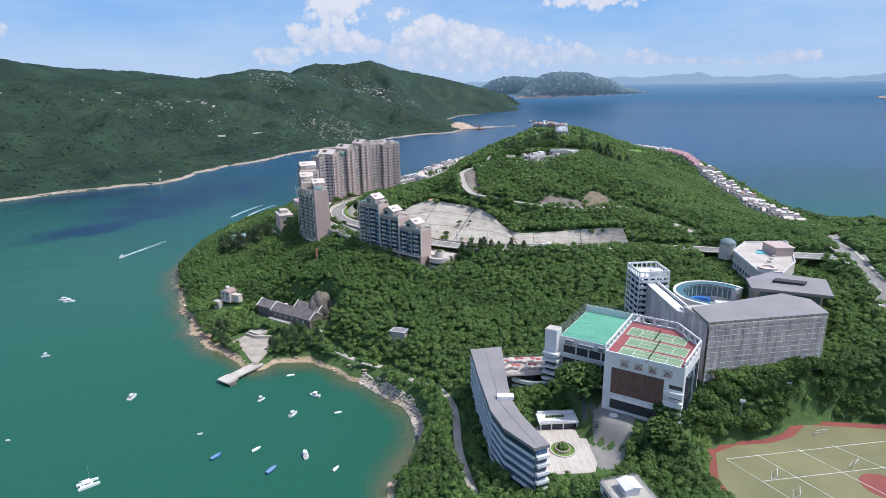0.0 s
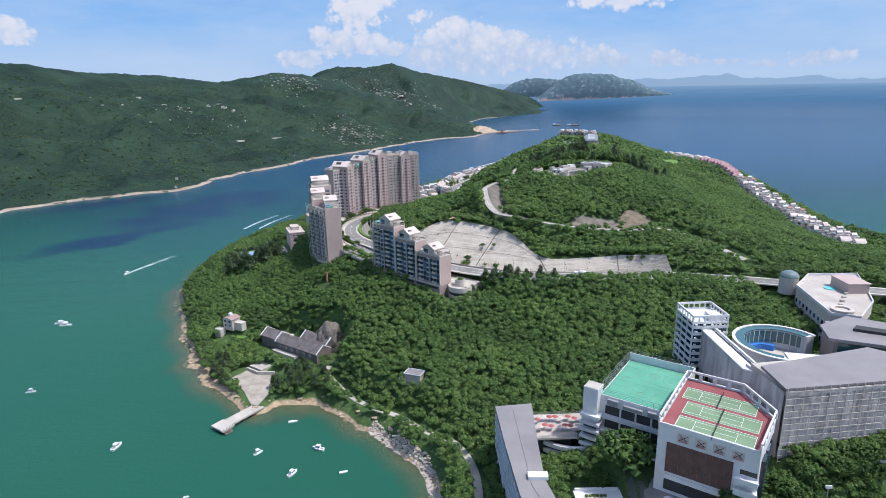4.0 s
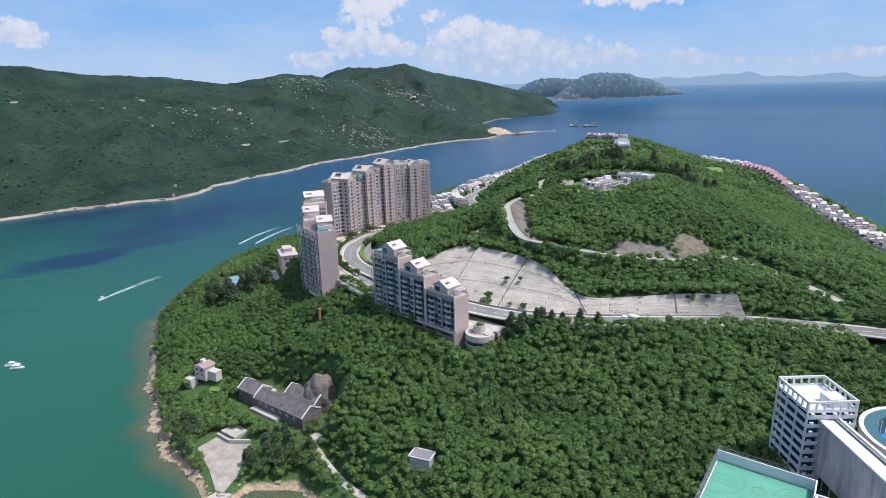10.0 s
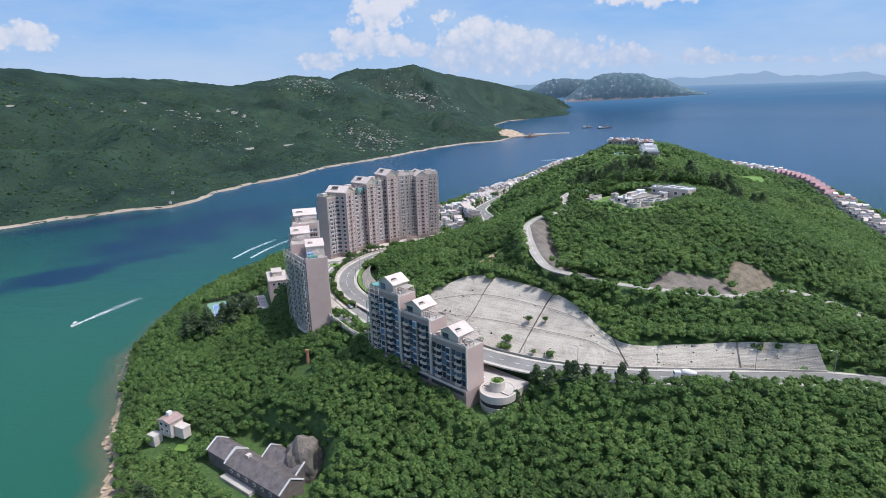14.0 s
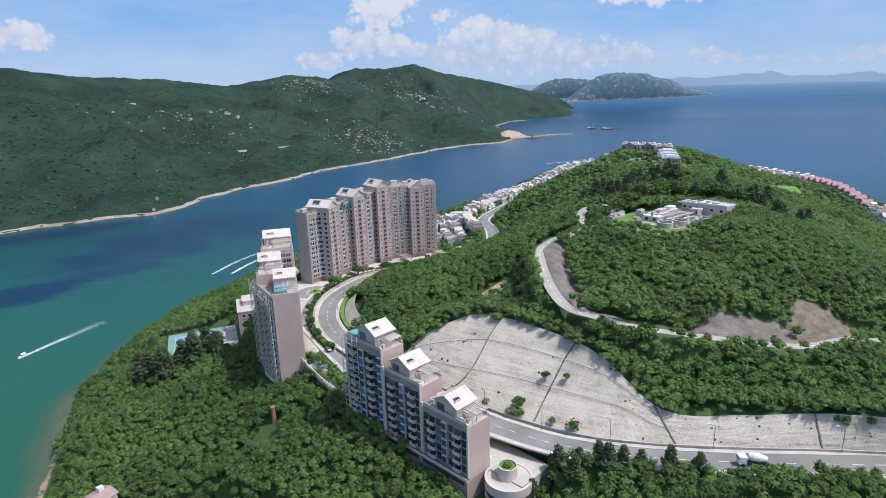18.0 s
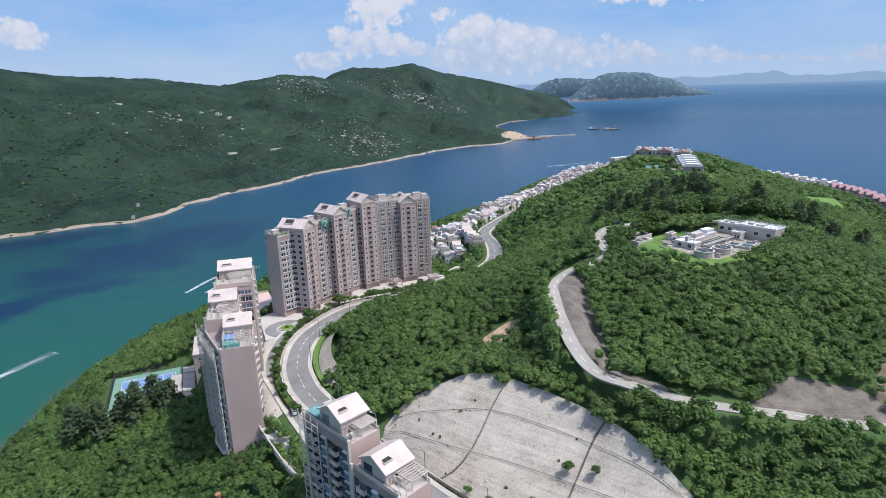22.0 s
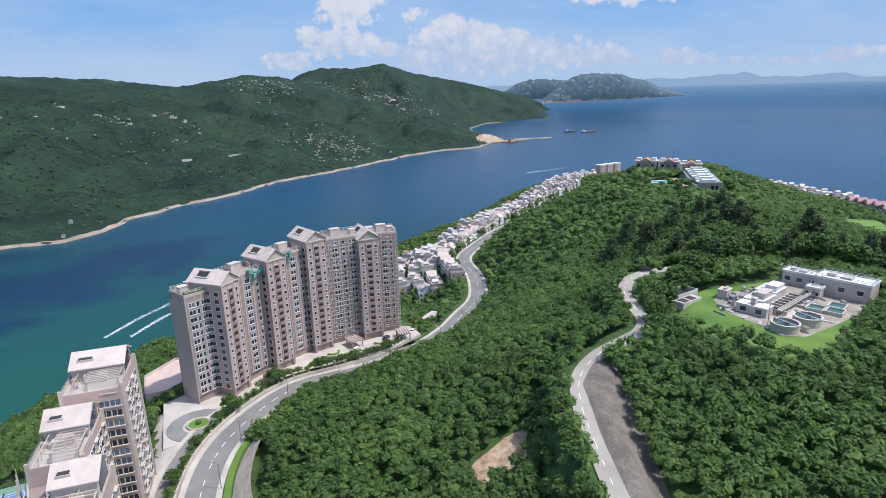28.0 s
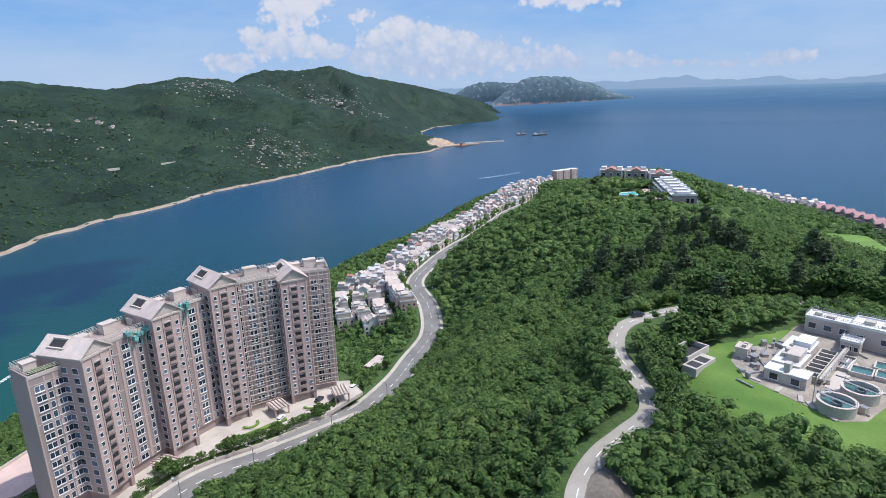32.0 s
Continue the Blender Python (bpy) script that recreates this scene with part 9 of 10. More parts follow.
def boat(x, y, L, th, kind):
    lab = {"motor": "white motor boat moored in the bay", "open": "small open blue boat moored in the bay", "sail": "white catamaran with a bare mast at anchor", "dinghy": "small white dinghy moored in the bay"}[kind]
    ob = thing("boat", lab, "boat", pose(x, y, 0.0, 0, 0, th), "moored boats")
    B = L * 0.36
    if kind == "sail":
        for s in (-1, 1):
            part("hull", hull_geo(L, L * 0.13, 0.8), [HULL, HULL], ob, m=pose(0, s * L * 0.22, 0.2))
        part("deck", Geo().box(-L * 0.38, -L * 0.26, 0.9, L * 0.2, L * 0.26, 1.2), HULL, ob)
        part("cabin", Geo().box(-L * 0.25, -L * 0.16, 1.2, L * 0.1, L * 0.16, 2.1), HULL, ob)
        part("windows", Geo().box(-L * 0.2, -L * 0.165, 1.5, L * 0.105, L * 0.165, 1.85), GLASS, ob)
        part("mast", Geo().bar((L * 0.1, 0, 2), (L * 0.1, 0, L * 1.15), 0.06), GREY, ob)
        part("boom", Geo().bar((L * 0.1, 0, 3), (-L * 0.4, 0, 3.1), 0.07), HULL, ob)
        return ob
    part("hull", hull_geo(L, B, 0.9 if L > 5 else 0.5), [HULL_BLUE if kind == "open" else HULL, HULL if kind != "open" else COURT_BLUE], ob)
    if kind == "motor":
        part("cabin", Geo().box(-L * 0.2, -B * 0.32, 0.9, L * 0.18, B * 0.32, 1.9), HULL, ob)
        part("windscreen", Geo().box(L * 0.14, -B * 0.28, 1.3, L * 0.2, B * 0.28, 1.85).box(-L * 0.18, -B * 0.335, 1.35, L * 0.14, B * 0.335, 1.75), GLASS, ob)
        part("canopy", Geo().box(-L * 0.24, -B * 0.36, 2.3, L * 0.08, B * 0.36, 2.4), HULL, ob)
        for sx in (-L * 0.22, L * 0.06):
            for sy in (-B * 0.33, B * 0.33):
                part("stanchion", Geo().bar((sx, sy, 1.8), (sx, sy, 2.3), 0.03), GREY, ob)
        part("cockpit", Geo().box(-L * 0.46, -B * 0.3, 0.92, -L * 0.22, B * 0.3, 0.97), TILE_DARK, ob)
    else:
        part("thwart", Geo().box(-0.3, -B * 0.36, 0.5, 0.1, B * 0.36, 0.58), CREAM, ob)
        part("outboard", Geo().box(-L * 0.55, -0.2, 0.1, -L * 0.49, 0.2, 1.0), DARK, ob)
    return ob


for x, y, L, th, kind in ((-243, 328, 5.0, 200, "motor"), (-292, 428, 8.5, 15, "motor"), (-286, 424, 8.0, 10, "motor"), (-147, 206, 8.0, 40, "sail"), (-101, 223, 5.2, 55, "open"), (-85, 228, 4.6, 50, "dinghy"), (-74, 213, 5.6, 60, "open"),
                          (-62, 223, 6.5, 110, "motor"), (-47, 213, 4.0, 60, "dinghy"), (-75, 256, 5.4, 60, "motor"), (-95, 271, 4.6, 50, "motor"), (-68, 274, 6.0, 160, "motor"), (-86, 297, 4.6, 15, "dinghy"), (-53, 257, 3.8, 20, "dinghy"),
                          (-115, 241, 2.4, 20, "dinghy"), (-164, 276, 6.6, 80, "motor"), (-203, 239, 2.2, 0, "dinghy")):
    boat(x, y, L, th, kind)


def wake(line, w0, w1, label):
    """Churned foam that spreads and thins behind a boat: a core and two bow waves."""
    s = smooth_line([(x, y, 0.06) for x, y in line], 16)
    rng = random.Random(2)
    g = Geo()
    n = len(s)

    def strip(o0, o1, half0, half1, dz):
        rows = []
        for i, p in enumerate(s):
            t = i / (n - 1)
            d = (s[min(i + 1, n - 1)] - s[max(i - 1, 0)]).normalized()
            o = Vector((-d.y, d.x, 0))
            m, h = o0 + (o1 - o0) * t, (half0 + (half1 - half0) * t) * rng.uniform(0.55, 1.25)
            rows.append((p + o * (m - h) + Vector((0, 0, dz)), p + o * (m + h) + Vector((0, 0, dz))))
        for a, b in zip(rows[:-1], rows[1:]):
            g.poly([a[0], a[1], b[1], b[0]])
    strip(0, 0, w0 * 0.8, w1 * 0.12, 0.02)
    for side in (-1, 1):
        strip(side * w0 * 0.5, side * w1, 0.45, 0.08, 0.0 if side < 0 else 0.01)
        strip(side * w0 * 0.3, side * w1 * 0.55, 0.4, 0.12, 0.04 if side < 0 else 0.05)
    return solid("wake", g, FOAM, label, "wake", kind="stuff")


wake([(-309, 548), (-302, 575), (-293, 605)], 1.7, 4.2, "white foaming wake of a speedboat on the water")
sb = boat(-309, 546, 7.0, 258, "motor")
sb["label"] = "white speedboat running ahead of its wake"
for wx in (-4, 14):
    wake([(-258 + wx, 722), (-252 + wx, 760), (-240 + wx, 800)], 1.6, 2.6, "white foaming wake behind the towers")
wake([(130, 1500), (165, 1520), (220, 1560)], 1.5, 6.0, "thin pale wake far out on the water")


def ship(x, y, L, th):
    ob = thing("cargo_barge", "dark working barge with a crane on the water", "ship", pose(x, y, 0, 0, 0, th))
    part("hull", hull_geo(L, L * 0.26, 3.0), [ROCK_DARK, GREY], ob)
    part("deck_house", Geo().box(-L * 0.42, -L * 0.09, 3, -L * 0.2, L * 0.09, 8), WHITE, ob)
    part("crane_mast", Geo().bar((L * 0.1, 0, 3), (L * 0.1, 0, 16), 0.5), BRICK_RED, ob)
    part("crane_jib", Geo().bar((L * 0.1, 0, 14), (L * 0.36, 0, 20), 0.4), BRICK_RED, ob)
    part("cargo", Geo().box(-L * 0.1, -L * 0.1, 3, L * 0.3, L * 0.1, 4.6), EARTH, ob)


ship(480, 2520, 60, 10)
ship(420, 2560, 42, 15)
ship(1700, 3300, 60, 5)
ship(2300, 2900, 40, 5)


# ---- details of the opposite shore ----
def shore_strip():
    line = [Vector((x, y, 0)) for x, y in MAIN_SHORE[:24]]
    pts = []
    for a, b in zip(line[:-1], line[1:]):
        n = max(1, int((b - a).length / 9))
        pts += [a.lerp(b, i / n) for i in range(n)]
    px, py = np.array([p.x for p in pts]), np.array([p.y for p in pts])
    out = offset(pts, 1.0)
    rng = random.Random(12)
    V, F = [], []
    for i, p in enumerate(pts):
        # find the water's edge at this place along the inland normal
        d = (pts[min(i + 1, len(pts) - 1)] - pts[max(i - 1, 0)]).normalized()
        nrm = Vector((-d.y, d.x, 0))
        ts = np.linspace(-30, 40, 71)
        hx, hy = p.x + nrm.x * ts, p.y + nrm.y * ts
        dd = signed(hx, hy, MAIN_SHORE) + 8 * wave(hx, hy, 90, 11)
        k = int(np.argmax(dd > 0))
        e = p + nrm * float(ts[k])
        wdt = rng.uniform(1.5, 5.5)
        V += [tuple(e - nrm * 3 + Vector((0, 0, -0.4))), tuple(e + nrm * wdt * 0.4 + Vector((0, 0, 0.9 + rng.uniform(0, 0.9)))), tuple(e + nrm * wdt + Vector((0, 0, 2.2 + rng.uniform(0, 1.5)))), tuple(e + nrm * (wdt + 3) + Vector((0, 0, -2)))]
    n = len(pts)
    for i in range(n - 1):
        for j in range(3):
            F.append((4 * i + j, 4 * i + j + 1, 4 * i + 5 + j, 4 * i + 4 + j))
    return solid("beach", raw_mesh("beach", V, F, [SAND], 4, False), None, "narrow pale beach and rocks below the far hills", "beach", kind="structure")


shore_strip()


def far_height(x, y):
    return float(main_height(np.array([x]), np.array([y]))[0])


def boulders(name, n, cx, cy, sx, sy, size, seed, label):
    rng = np.random.RandomState(seed)
    V, F, k = [], [], 0
    cube = np.array([[x, y, z] for z in (-1, 1) for y in (-1, 1) for x in (-1, 1)], float)
    quads = np.array([[0, 2, 3, 1], [4, 5, 7, 6], [0, 1, 5, 4], [2, 6, 7, 3], [0, 4, 6, 2], [1, 3, 7, 5]])
    xs, ys = cx + rng.randn(n) * sx, cy + rng.randn(n) * sy
    zs = main_height(xs, ys)
    for i in range(n):
        if zs[i] < 2:
            continue
        s = size * (0.35 + rng.rand() ** 2.5 * 1.6)
        V.append(np.array([xs[i], ys[i], zs[i] + s * 0.2]) + (cube + rng.randn(8, 3) * 0.28) * s * np.array([1.2, 1.0, 0.7]))
        F.append(quads + k)
        k += 8
    ob = new(name, raw_mesh(name, np.concatenate(V), np.concatenate(F), [GRANITE], 4, False))
    return tagged(ob, label, "boulders", kind="stuff")


boulders("boulder_field", 620, -330, 1830, 60, 80, 1.15, 1, "pale granite boulders scattered on the far hillside")
boulders("boulder_field", 30, -372, 1812, 10, 12, 2.6, 2, "cluster of large pale boulders")
boulders("boulder_field", 260, -610, 2260, 60, 50, 1.3, 3, "pale boulders below the far ridge")
boulders("boulder_field", 520, -330, 2650, 120, 80, 1.6, 4, "pale boulders on the far peak")
boulders("boulder_field", 40, -250, 2600, 35, 25, 3.2, 5, "bare pale rock slabs near the far peak")
boulders("boulder_field", 130, -560, 1500, 120, 70, 0.8, 6, "scattered pale rocks on the lower hillside")
boulders("boulder_field", 90, -700, 1500, 80, 90, 1.0, 7, "scattered pale rocks on the middle slope")
boulders("boulder_field", 24, -760, 1640, 16, 8, 2.2, 8, "grey rocks in a row high on the far slope")
boulders("boulder_field", 22, -650, 1700, 30, 8, 2.0, 9, "grey rocks in a row high on the far slope")


def far_built():
    q = thing("quarry_pier", "bare orange quarry face with a loading jetty", "quarry", pose(120, 2200, 0))
    part("face", raw_mesh("face", *ruled([(-56, -44, 2), (-20, -10, 2), (24, 26, 2)], [(-66, -12, 20), (-40, 20, 26), (0, 56, 16)], 6, 8, 2.5), [ROCK], 4), None, q)
    part("yard", Geo().prism([(-50, -56), (34, 8), (100, 25), (102, 36), (20, 44), (-50, -30)], -2, 3.0), ROCK, q)
    part("jetty", Geo().box(20, -30, 1, 60, -18, 3.4).box(36, -28, 3.4, 42, -20, 12), BRICK_RED, q, "rust-red loading jetty")
    part("breakwater", Geo().prism([(60, 60), (190, 92), (190, 102), (60, 76)], -2, 3.4), CONCRETE, q)
    h = thing("hillside_platform", "long pale concrete platform high on the far hill", "platform", pose(-120, 2720, far_height(-120, 2720)))
    part("wall", Geo().box(-24, -3, -6, 24, 4, 5), GRANITE, h)
    for x, y, w in ((-820, 1560, 18), (-760, 1600, 14), (-700, 1620, 20), (-545, 1480, 40), (-470, 1560, 30), (-900, 1250, 16)):
        b = thing("hillside_wall", "pale low wall or hut on the far hillside", "wall", pose(x, y, far_height(x, y), 0, 0, 50), "far hillside walls")
        part("wall", Geo().box(-w / 2, -0.5, -3, w / 2, 0.5, 1.5), CONCRETE, b)
    m = thing("mast", "thin radio mast on the far peak", "mast", pose(-262, 2910, far_height(-262, 2910) - 1))
    part("pole", Geo().bar((0, 0, 0), (0, 0, 22), 0.5), GREY, m)
    rng = random.Random(8)
    for i in range(2):
        x, y = -494 + rng.uniform(-20, 20), 1040 + rng.uniform(-26, 26)
        z = far_height(x, y)
        if z > 1:
            b = thing("far_hut", "small pale hut on the far beach", "hut", pose(x, y, z, 0, 0, rng.uniform(0, 90)), "huts on the far shore")
            part("wall", Geo().box(-2, -1.7, -2, 2, 1.7, 2.4), CONCRETE, b)
            part("roof", Geo().gable(-2, -1.7, 2, 1.7, 2.4, 3.4, 0.3, 0, 1), [GREY_ROOF, WHITE], b)


far_built()


# ---- vehicles ----
def car(x, y, z, th, paint, label):
    ob = thing("car", label, "car", pose(x, y, z, 0, 0, th))
    part("body", Geo().box(-2.1, -0.85, 0.3, 2.1, 0.85, 0.95), paint, ob)
    part("cabin", Geo().prism([(-1.5, -0.75), (1.0, -0.75), (1.0, 0.75), (-1.5, 0.75)], 0.95, 1.5), paint, ob)
    part("windows", Geo().box(-1.52, -0.77, 1.02, 1.02, 0.77, 1.38), GLASS, ob)
    for sx in (-1.3, 1.3):
        for sy in (-0.86, 0.86):
            w = part("wheel", Geo().disc(0, 0, 0.34, -0.1, 0.1, 14), RUBBER, ob, m=pose(sx, sy, 0.34, 90))
            part("rim", Geo().disc(0, 0, 0.2, -0.12, 0.12, 10), GREY, w)


def mixer(x, y, z, th):
    ob = thing("mixer_truck", "white concrete mixer truck on the main road", "truck", pose(x, y, z, 0, 0, th))
    part("cab", Geo().box(2.2, -1.2, 0.7, 4.4, 1.2, 3.1), CAR_WHITE, ob)
    part("windscreen", Geo().box(4.3, -1.05, 1.9, 4.45, 1.05, 2.8), GLASS, ob)
    part("chassis", Geo().box(-4.2, -0.9, 0.6, 2.4, 0.9, 1.1), DARK, ob)
    part("drum", Geo().disc(0, 0, 0.8, -2.9, -0.4, 18, 0, 1.65).disc(0, 0, 1.3, -0.4, 1.4, 18).disc(0, 0, 1.3, 1.4, 2.6, 18, 0, 0.6), WHITE, ob, m=pose(-0.9, 0, 2.5, 0, 80))
    for sx in (-3.2, -2.0, 3.2):
        for sy in (-1.1, 1.1):
            part("wheel", Geo().disc(0, 0, 0.5, -0.18, 0.18, 14), RUBBER, ob, m=pose(sx, sy, 0.5, 90))


mixer(71, 370.2, 51.05, 178)
car(-12, 385, 51.0, -35, CAR_WHITE, "white car parked beside the long block")
car(-8, 377, 47.5, -40, CAR_WHITE, "white van on the podium deck")
car(-77, 450, 50.4, 120, CAR_WHITE, "white car parked by the drive")
car(74, 218, ground_at(74, 218) + 0.32, 120, CAR_WHITE, "white car parked below the sports hall")
car(77, 215.5, ground_at(77, 215.5) + 0.32, 120, CAR_DARK, "dark car parked below the sports hall")
car(70, 220.5, ground_at(70, 220.5) + 0.32, 120, CAR_WHITE, "white car in the school car court")
car(60, 205, ground_at(60, 205) + 0.32, 70, CAR_DARK, "dark car on the school drive")
car(62, 566, 91.2, 10, CAR_DARK, "dark car by the works gate")
for i, (x, y) in enumerate(((-78.2, 540.6), (-75.6, 544.1), (-73.2, 547.8), (-83, 525.5))):
    car(x + 1.6, y - 1.2, 51.0, 54 + 4 * i, CAR_DARK if i < 3 else CAR_WHITE, "dark car waiting at the roadside" if i < 3 else "white car waiting at the roadside")
for i, (x, y) in enumerate(((-40, 601), (-37, 604), (-34, 607), (-46, 597), (-58, 585))):
    car(x, y, 49.6 if i < 3 else 50.6, 40 + 8 * i, CAR_DARK if i % 2 else CAR_WHITE, "car parked in the towers' forecourt")


# ---- single trees ----
for x, y, s in ((56.5, 221, 1.5), (47, 243, 0.6), (64, 228, 0.9), (48, 222, 0.7), (90, 206, 0.9), (97, 211, 0.8), (104, 207, 0.9), (112, 210, 0.7), (124, 211, 0.75), (136, 215, 0.7), (148, 220, 0.6), (86, 198, 1.0), (80, 188, 1.0), (160, 221, 0.6), (84, 206, 0.9)):
    tree("wide", x, y, s)
bank_rng = random.Random(17)
for i in range(34):
    # trees on the bank between the pitch and the sheeted block
    x = 92 + 2.4 * i
    y0 = float(np.interp(x, [92, 101, 126, 136, 147, 184], [190, 196, 202, 206, 215, 210]))
    tree("broad" if i % 3 else "round", x + bank_rng.uniform(-1, 1), y0 + bank_rng.uniform(2.5, 9.0), bank_rng.uniform(0.75, 1.05), None, "trees above the pitch")
for x, y, s in ((-104, 326, 0.8), (-100, 322, 0.9), (-94, 325, 1.0), (-88, 322, 1.0), (-80, 322, 0.9), (-72, 318, 0.9), (-86, 330, 1.0), (-76, 328, 1.0), (-136, 334, 0.9), (-131, 330, 0.7), (-140, 352, 1.0), (-146, 356, 0.9), (46, 367, 1.2), (54, 366, 1.0), (28, 366, 1.4), (18, 364, 1.3), (-138, 343, 0.8), (-143, 341, 0.9), (-142, 349, 0.8), (-98, 334, 1.0), (-92, 331, 0.9), (-90, 338, 0.8), (-104, 330, 0.7), (-95, 341, 0.7), (2, 398, 0.0), (6, 366, 1.1), (14, 371, 1.2), (20, 368, 1.0), (26, 370, 1.1), (33, 369, 1.0), (38, 368, 0.9), (-152, 487, 1.7), (-148, 492, 1.3),
                (-156, 480, 1.7), (-160, 476, 1.5), (-168, 471, 1.6), (-176, 471, 1.5), (-184, 477, 1.5), (-144, 480, 1.3), (-152, 474, 1.6), (-164, 468, 1.4)):
    if s:
        tree("feathery", x, y, s * (0.68 if x > 0 else 1.0))
for x, y, s in ((-80, 346, 1.0), (4, 397.5, 0.72), (14, 406, 0.5), (21, 403.5, 0.42), (-16, 432, 0.3), (-1, 438, 0.3), (6, 433, 0.3), (45, 405, 0.0)):
    if s:
        d1, zf = seg_dist(np.array([x]), np.array([y]), CUT_FOOT)
        d2, zh = seg_dist(np.array([x]), np.array([y]), CUT_HEAD)
        on_cut = signed(np.array([x]), np.array([y]), CUT)[0] > 0
        tree("round", x, y, s, float(zf[0] + (zh[0] - zf[0]) * d1[0] / (d1[0] + d2[0])) - 0.3 if on_cut else None)
rng = random.Random(21)
for i in range(46):
    # dark grove behind the water works
    a = rng.uniform(0, 1)
    x, y = 70 + 110 * a + rng.uniform(-14, 14), 600 + 34 * math.sin(a * 5) + rng.uniform(-24, 24)
    if seg_dist(np.array([x]), np.array([y]), UPPER_ROAD)[0][0] > 7:
        tree("feathery", x, y, rng.uniform(0.9, 1.35), None, "hilltop grove")
for x, y, s in ((38, 415, 0.9), (44, 412, 1.0), (50, 412.5, 0.8)):
    tree("broad", x, y, s, None, "roadside trees")


# ---- shallows and rocks along the headland ----
def edge_points(step):
    pts = []
    ring = COAST[:36]
    for a, b in zip(ring[:-1], ring[1:]):
        a, b = Vector((*a, 0)), Vector((*b, 0))
        n = max(1, int((b - a).length / step))
        pts += [a.lerp(b, i / n) for i in range(n)]
    nrm = []
    for i, p in enumerate(pts):
        d = (pts[min(i + 1, len(pts) - 1)] - pts[max(i - 1, 0)]).normalized()
        nrm.append(Vector((-d.y, d.x, 0)))
    ts = np.linspace(-16, 16, 33)
    h = land_height(np.array([[p.x] for p in pts]) + np.array([[q.x] for q in nrm]) * ts, np.array([[p.y] for p in pts]) + np.array([[q.y] for q in nrm]) * ts)
    out = []
    for p, q, row in zip(pts, nrm, h):
        w = np.where(row < 0.05)[0]
        k = w[np.argmin(np.abs(ts[w]))] if len(w) else 16
        out.append((p + q * float(ts[k]), q))
    return out


def shallows():
    pts = edge_points(4.0)
    V, F, A = [], [], []
    rng = np.random.RandomState(6)
    for e, nrm in pts:
        reach = 15 + 9 * float(wave(np.array([e.x]), np.array([e.y]), 60, 13)[0])
        for d, a in ((-2.5, 1.0), (0.25 * reach, 0.72), (0.55 * reach, 0.32), (reach, 0.0)):
            q = e + nrm * d
            V.append((q.x, q.y, 0.03))
            A.append(a)
    for i in range(len(pts) - 1):
        for j in range(3):
            F.append((4 * i + j, 4 * i + j + 1, 4 * i + 5 + j, 4 * i + 4 + j))
    m, n, l, b = nodes_of("shallow_water")
    at = n.new("ShaderNodeAttribute")
    at.attribute_name = "shallow"
    ns = noise_node(n, l, 0.09, 5, 0.65)
    mu = n.new("ShaderNodeMath")
    mu.operation = "MULTIPLY"
    add = n.new("ShaderNodeMath")
    add.inputs[1].default_value = 0.15
    l.new(ns.outputs["Fac"], add.inputs[0])
    l.new(at.outputs["Fac"], mu.inputs[0])
    l.new(add.outputs[0], mu.inputs[1])
    l.new(mu.outputs[0], b.inputs["Alpha"])
    b.inputs["Base Color"].default_value = (0.15, 0.145, 0.075, 1)
    b.inputs["Roughness"].default_value = 0.3
    me = raw_mesh("shallows", V, F, [m], 4, True)
    me.attributes.new("shallow", "FLOAT", "POINT").data.foreach_set("value", np.array(A, np.float32))
    tagged(new("shallows", me), "pale shallow water over sand along the shore", "shallows", kind="structure")


shallows()


def shore_rocks():
    rng = np.random.RandomState(15)
    V, F, k = [], [], 0
    cube = np.array([[x, y, z] for z in (-1, 1) for y in (-1, 1) for x in (-1, 1)], float)
    quads = np.array([[0, 2, 3, 1], [4, 5, 7, 6], [0, 1, 5, 4], [2, 6, 7, 3], [0, 4, 6, 2], [1, 3, 7, 5]])
    spots = [e - nrm * (rng.rand() * 5.5 - 0.8) for e, nrm in edge_points(1.6) for j in range(2) if rng.rand() < 0.45]
    zs = land_height(np.array([q.x for q in spots]), np.array([q.y for q in spots]))
    for q, z in zip(spots, zs):
        s = 0.18 + rng.rand() ** 4 * 0.9
        V.append(np.array([q.x, q.y, max(-0.1, float(z))]) + (cube + rng.randn(8, 3) * 0.3) * s * np.array([1.2, 1.0, 0.5]))
        F.append(quads + k)
        k += 8
    k2 = 0
    bank = [Vector((-12, 236, 0)), Vector((-14, 250, 0)), Vector((-19, 262, 0)), Vector((-28, 271, 0)), Vector((-36, 279, 0)), Vector((-46, 290, 0))]
    PV, PF = [], []
    for a, b in zip(bank[:-1], bank[1:]):
        nrm = Vector((b.y - a.y, a.x - b.x, 0)).normalized()
        for i in range(260):
            q = a.lerp(b, rng.rand()) + nrm * (rng.rand() * 5.0 - 2.2)
            z = float(land_height(np.array([q.x]), np.array([q.y]))[0])
            s = 0.16 + rng.rand() ** 3 * 0.45
            PV.append(np.array([q.x, q.y, max(-0.1, z) + 0.1]) + (cube + rng.randn(8, 3) * 0.3) * s * np.array([1.2, 1.0, 0.7]))
            PF.append(quads + k2)
            k2 += 8
    tagged(new("rip_rap", raw_mesh("rip_rap", np.concatenate(PV), np.concatenate(PF), [GRANITE], 4, False)), "bank of pale tumbled stones above the beach", "rocks", kind="stuff")
    tagged(new("shore_rocks", raw_mesh("shore_rocks", np.concatenate(V), np.concatenate(F), [ROCK], 4, False)), "pale tumbled rocks along the water's edge", "rocks", kind="stuff")


shore_rocks()

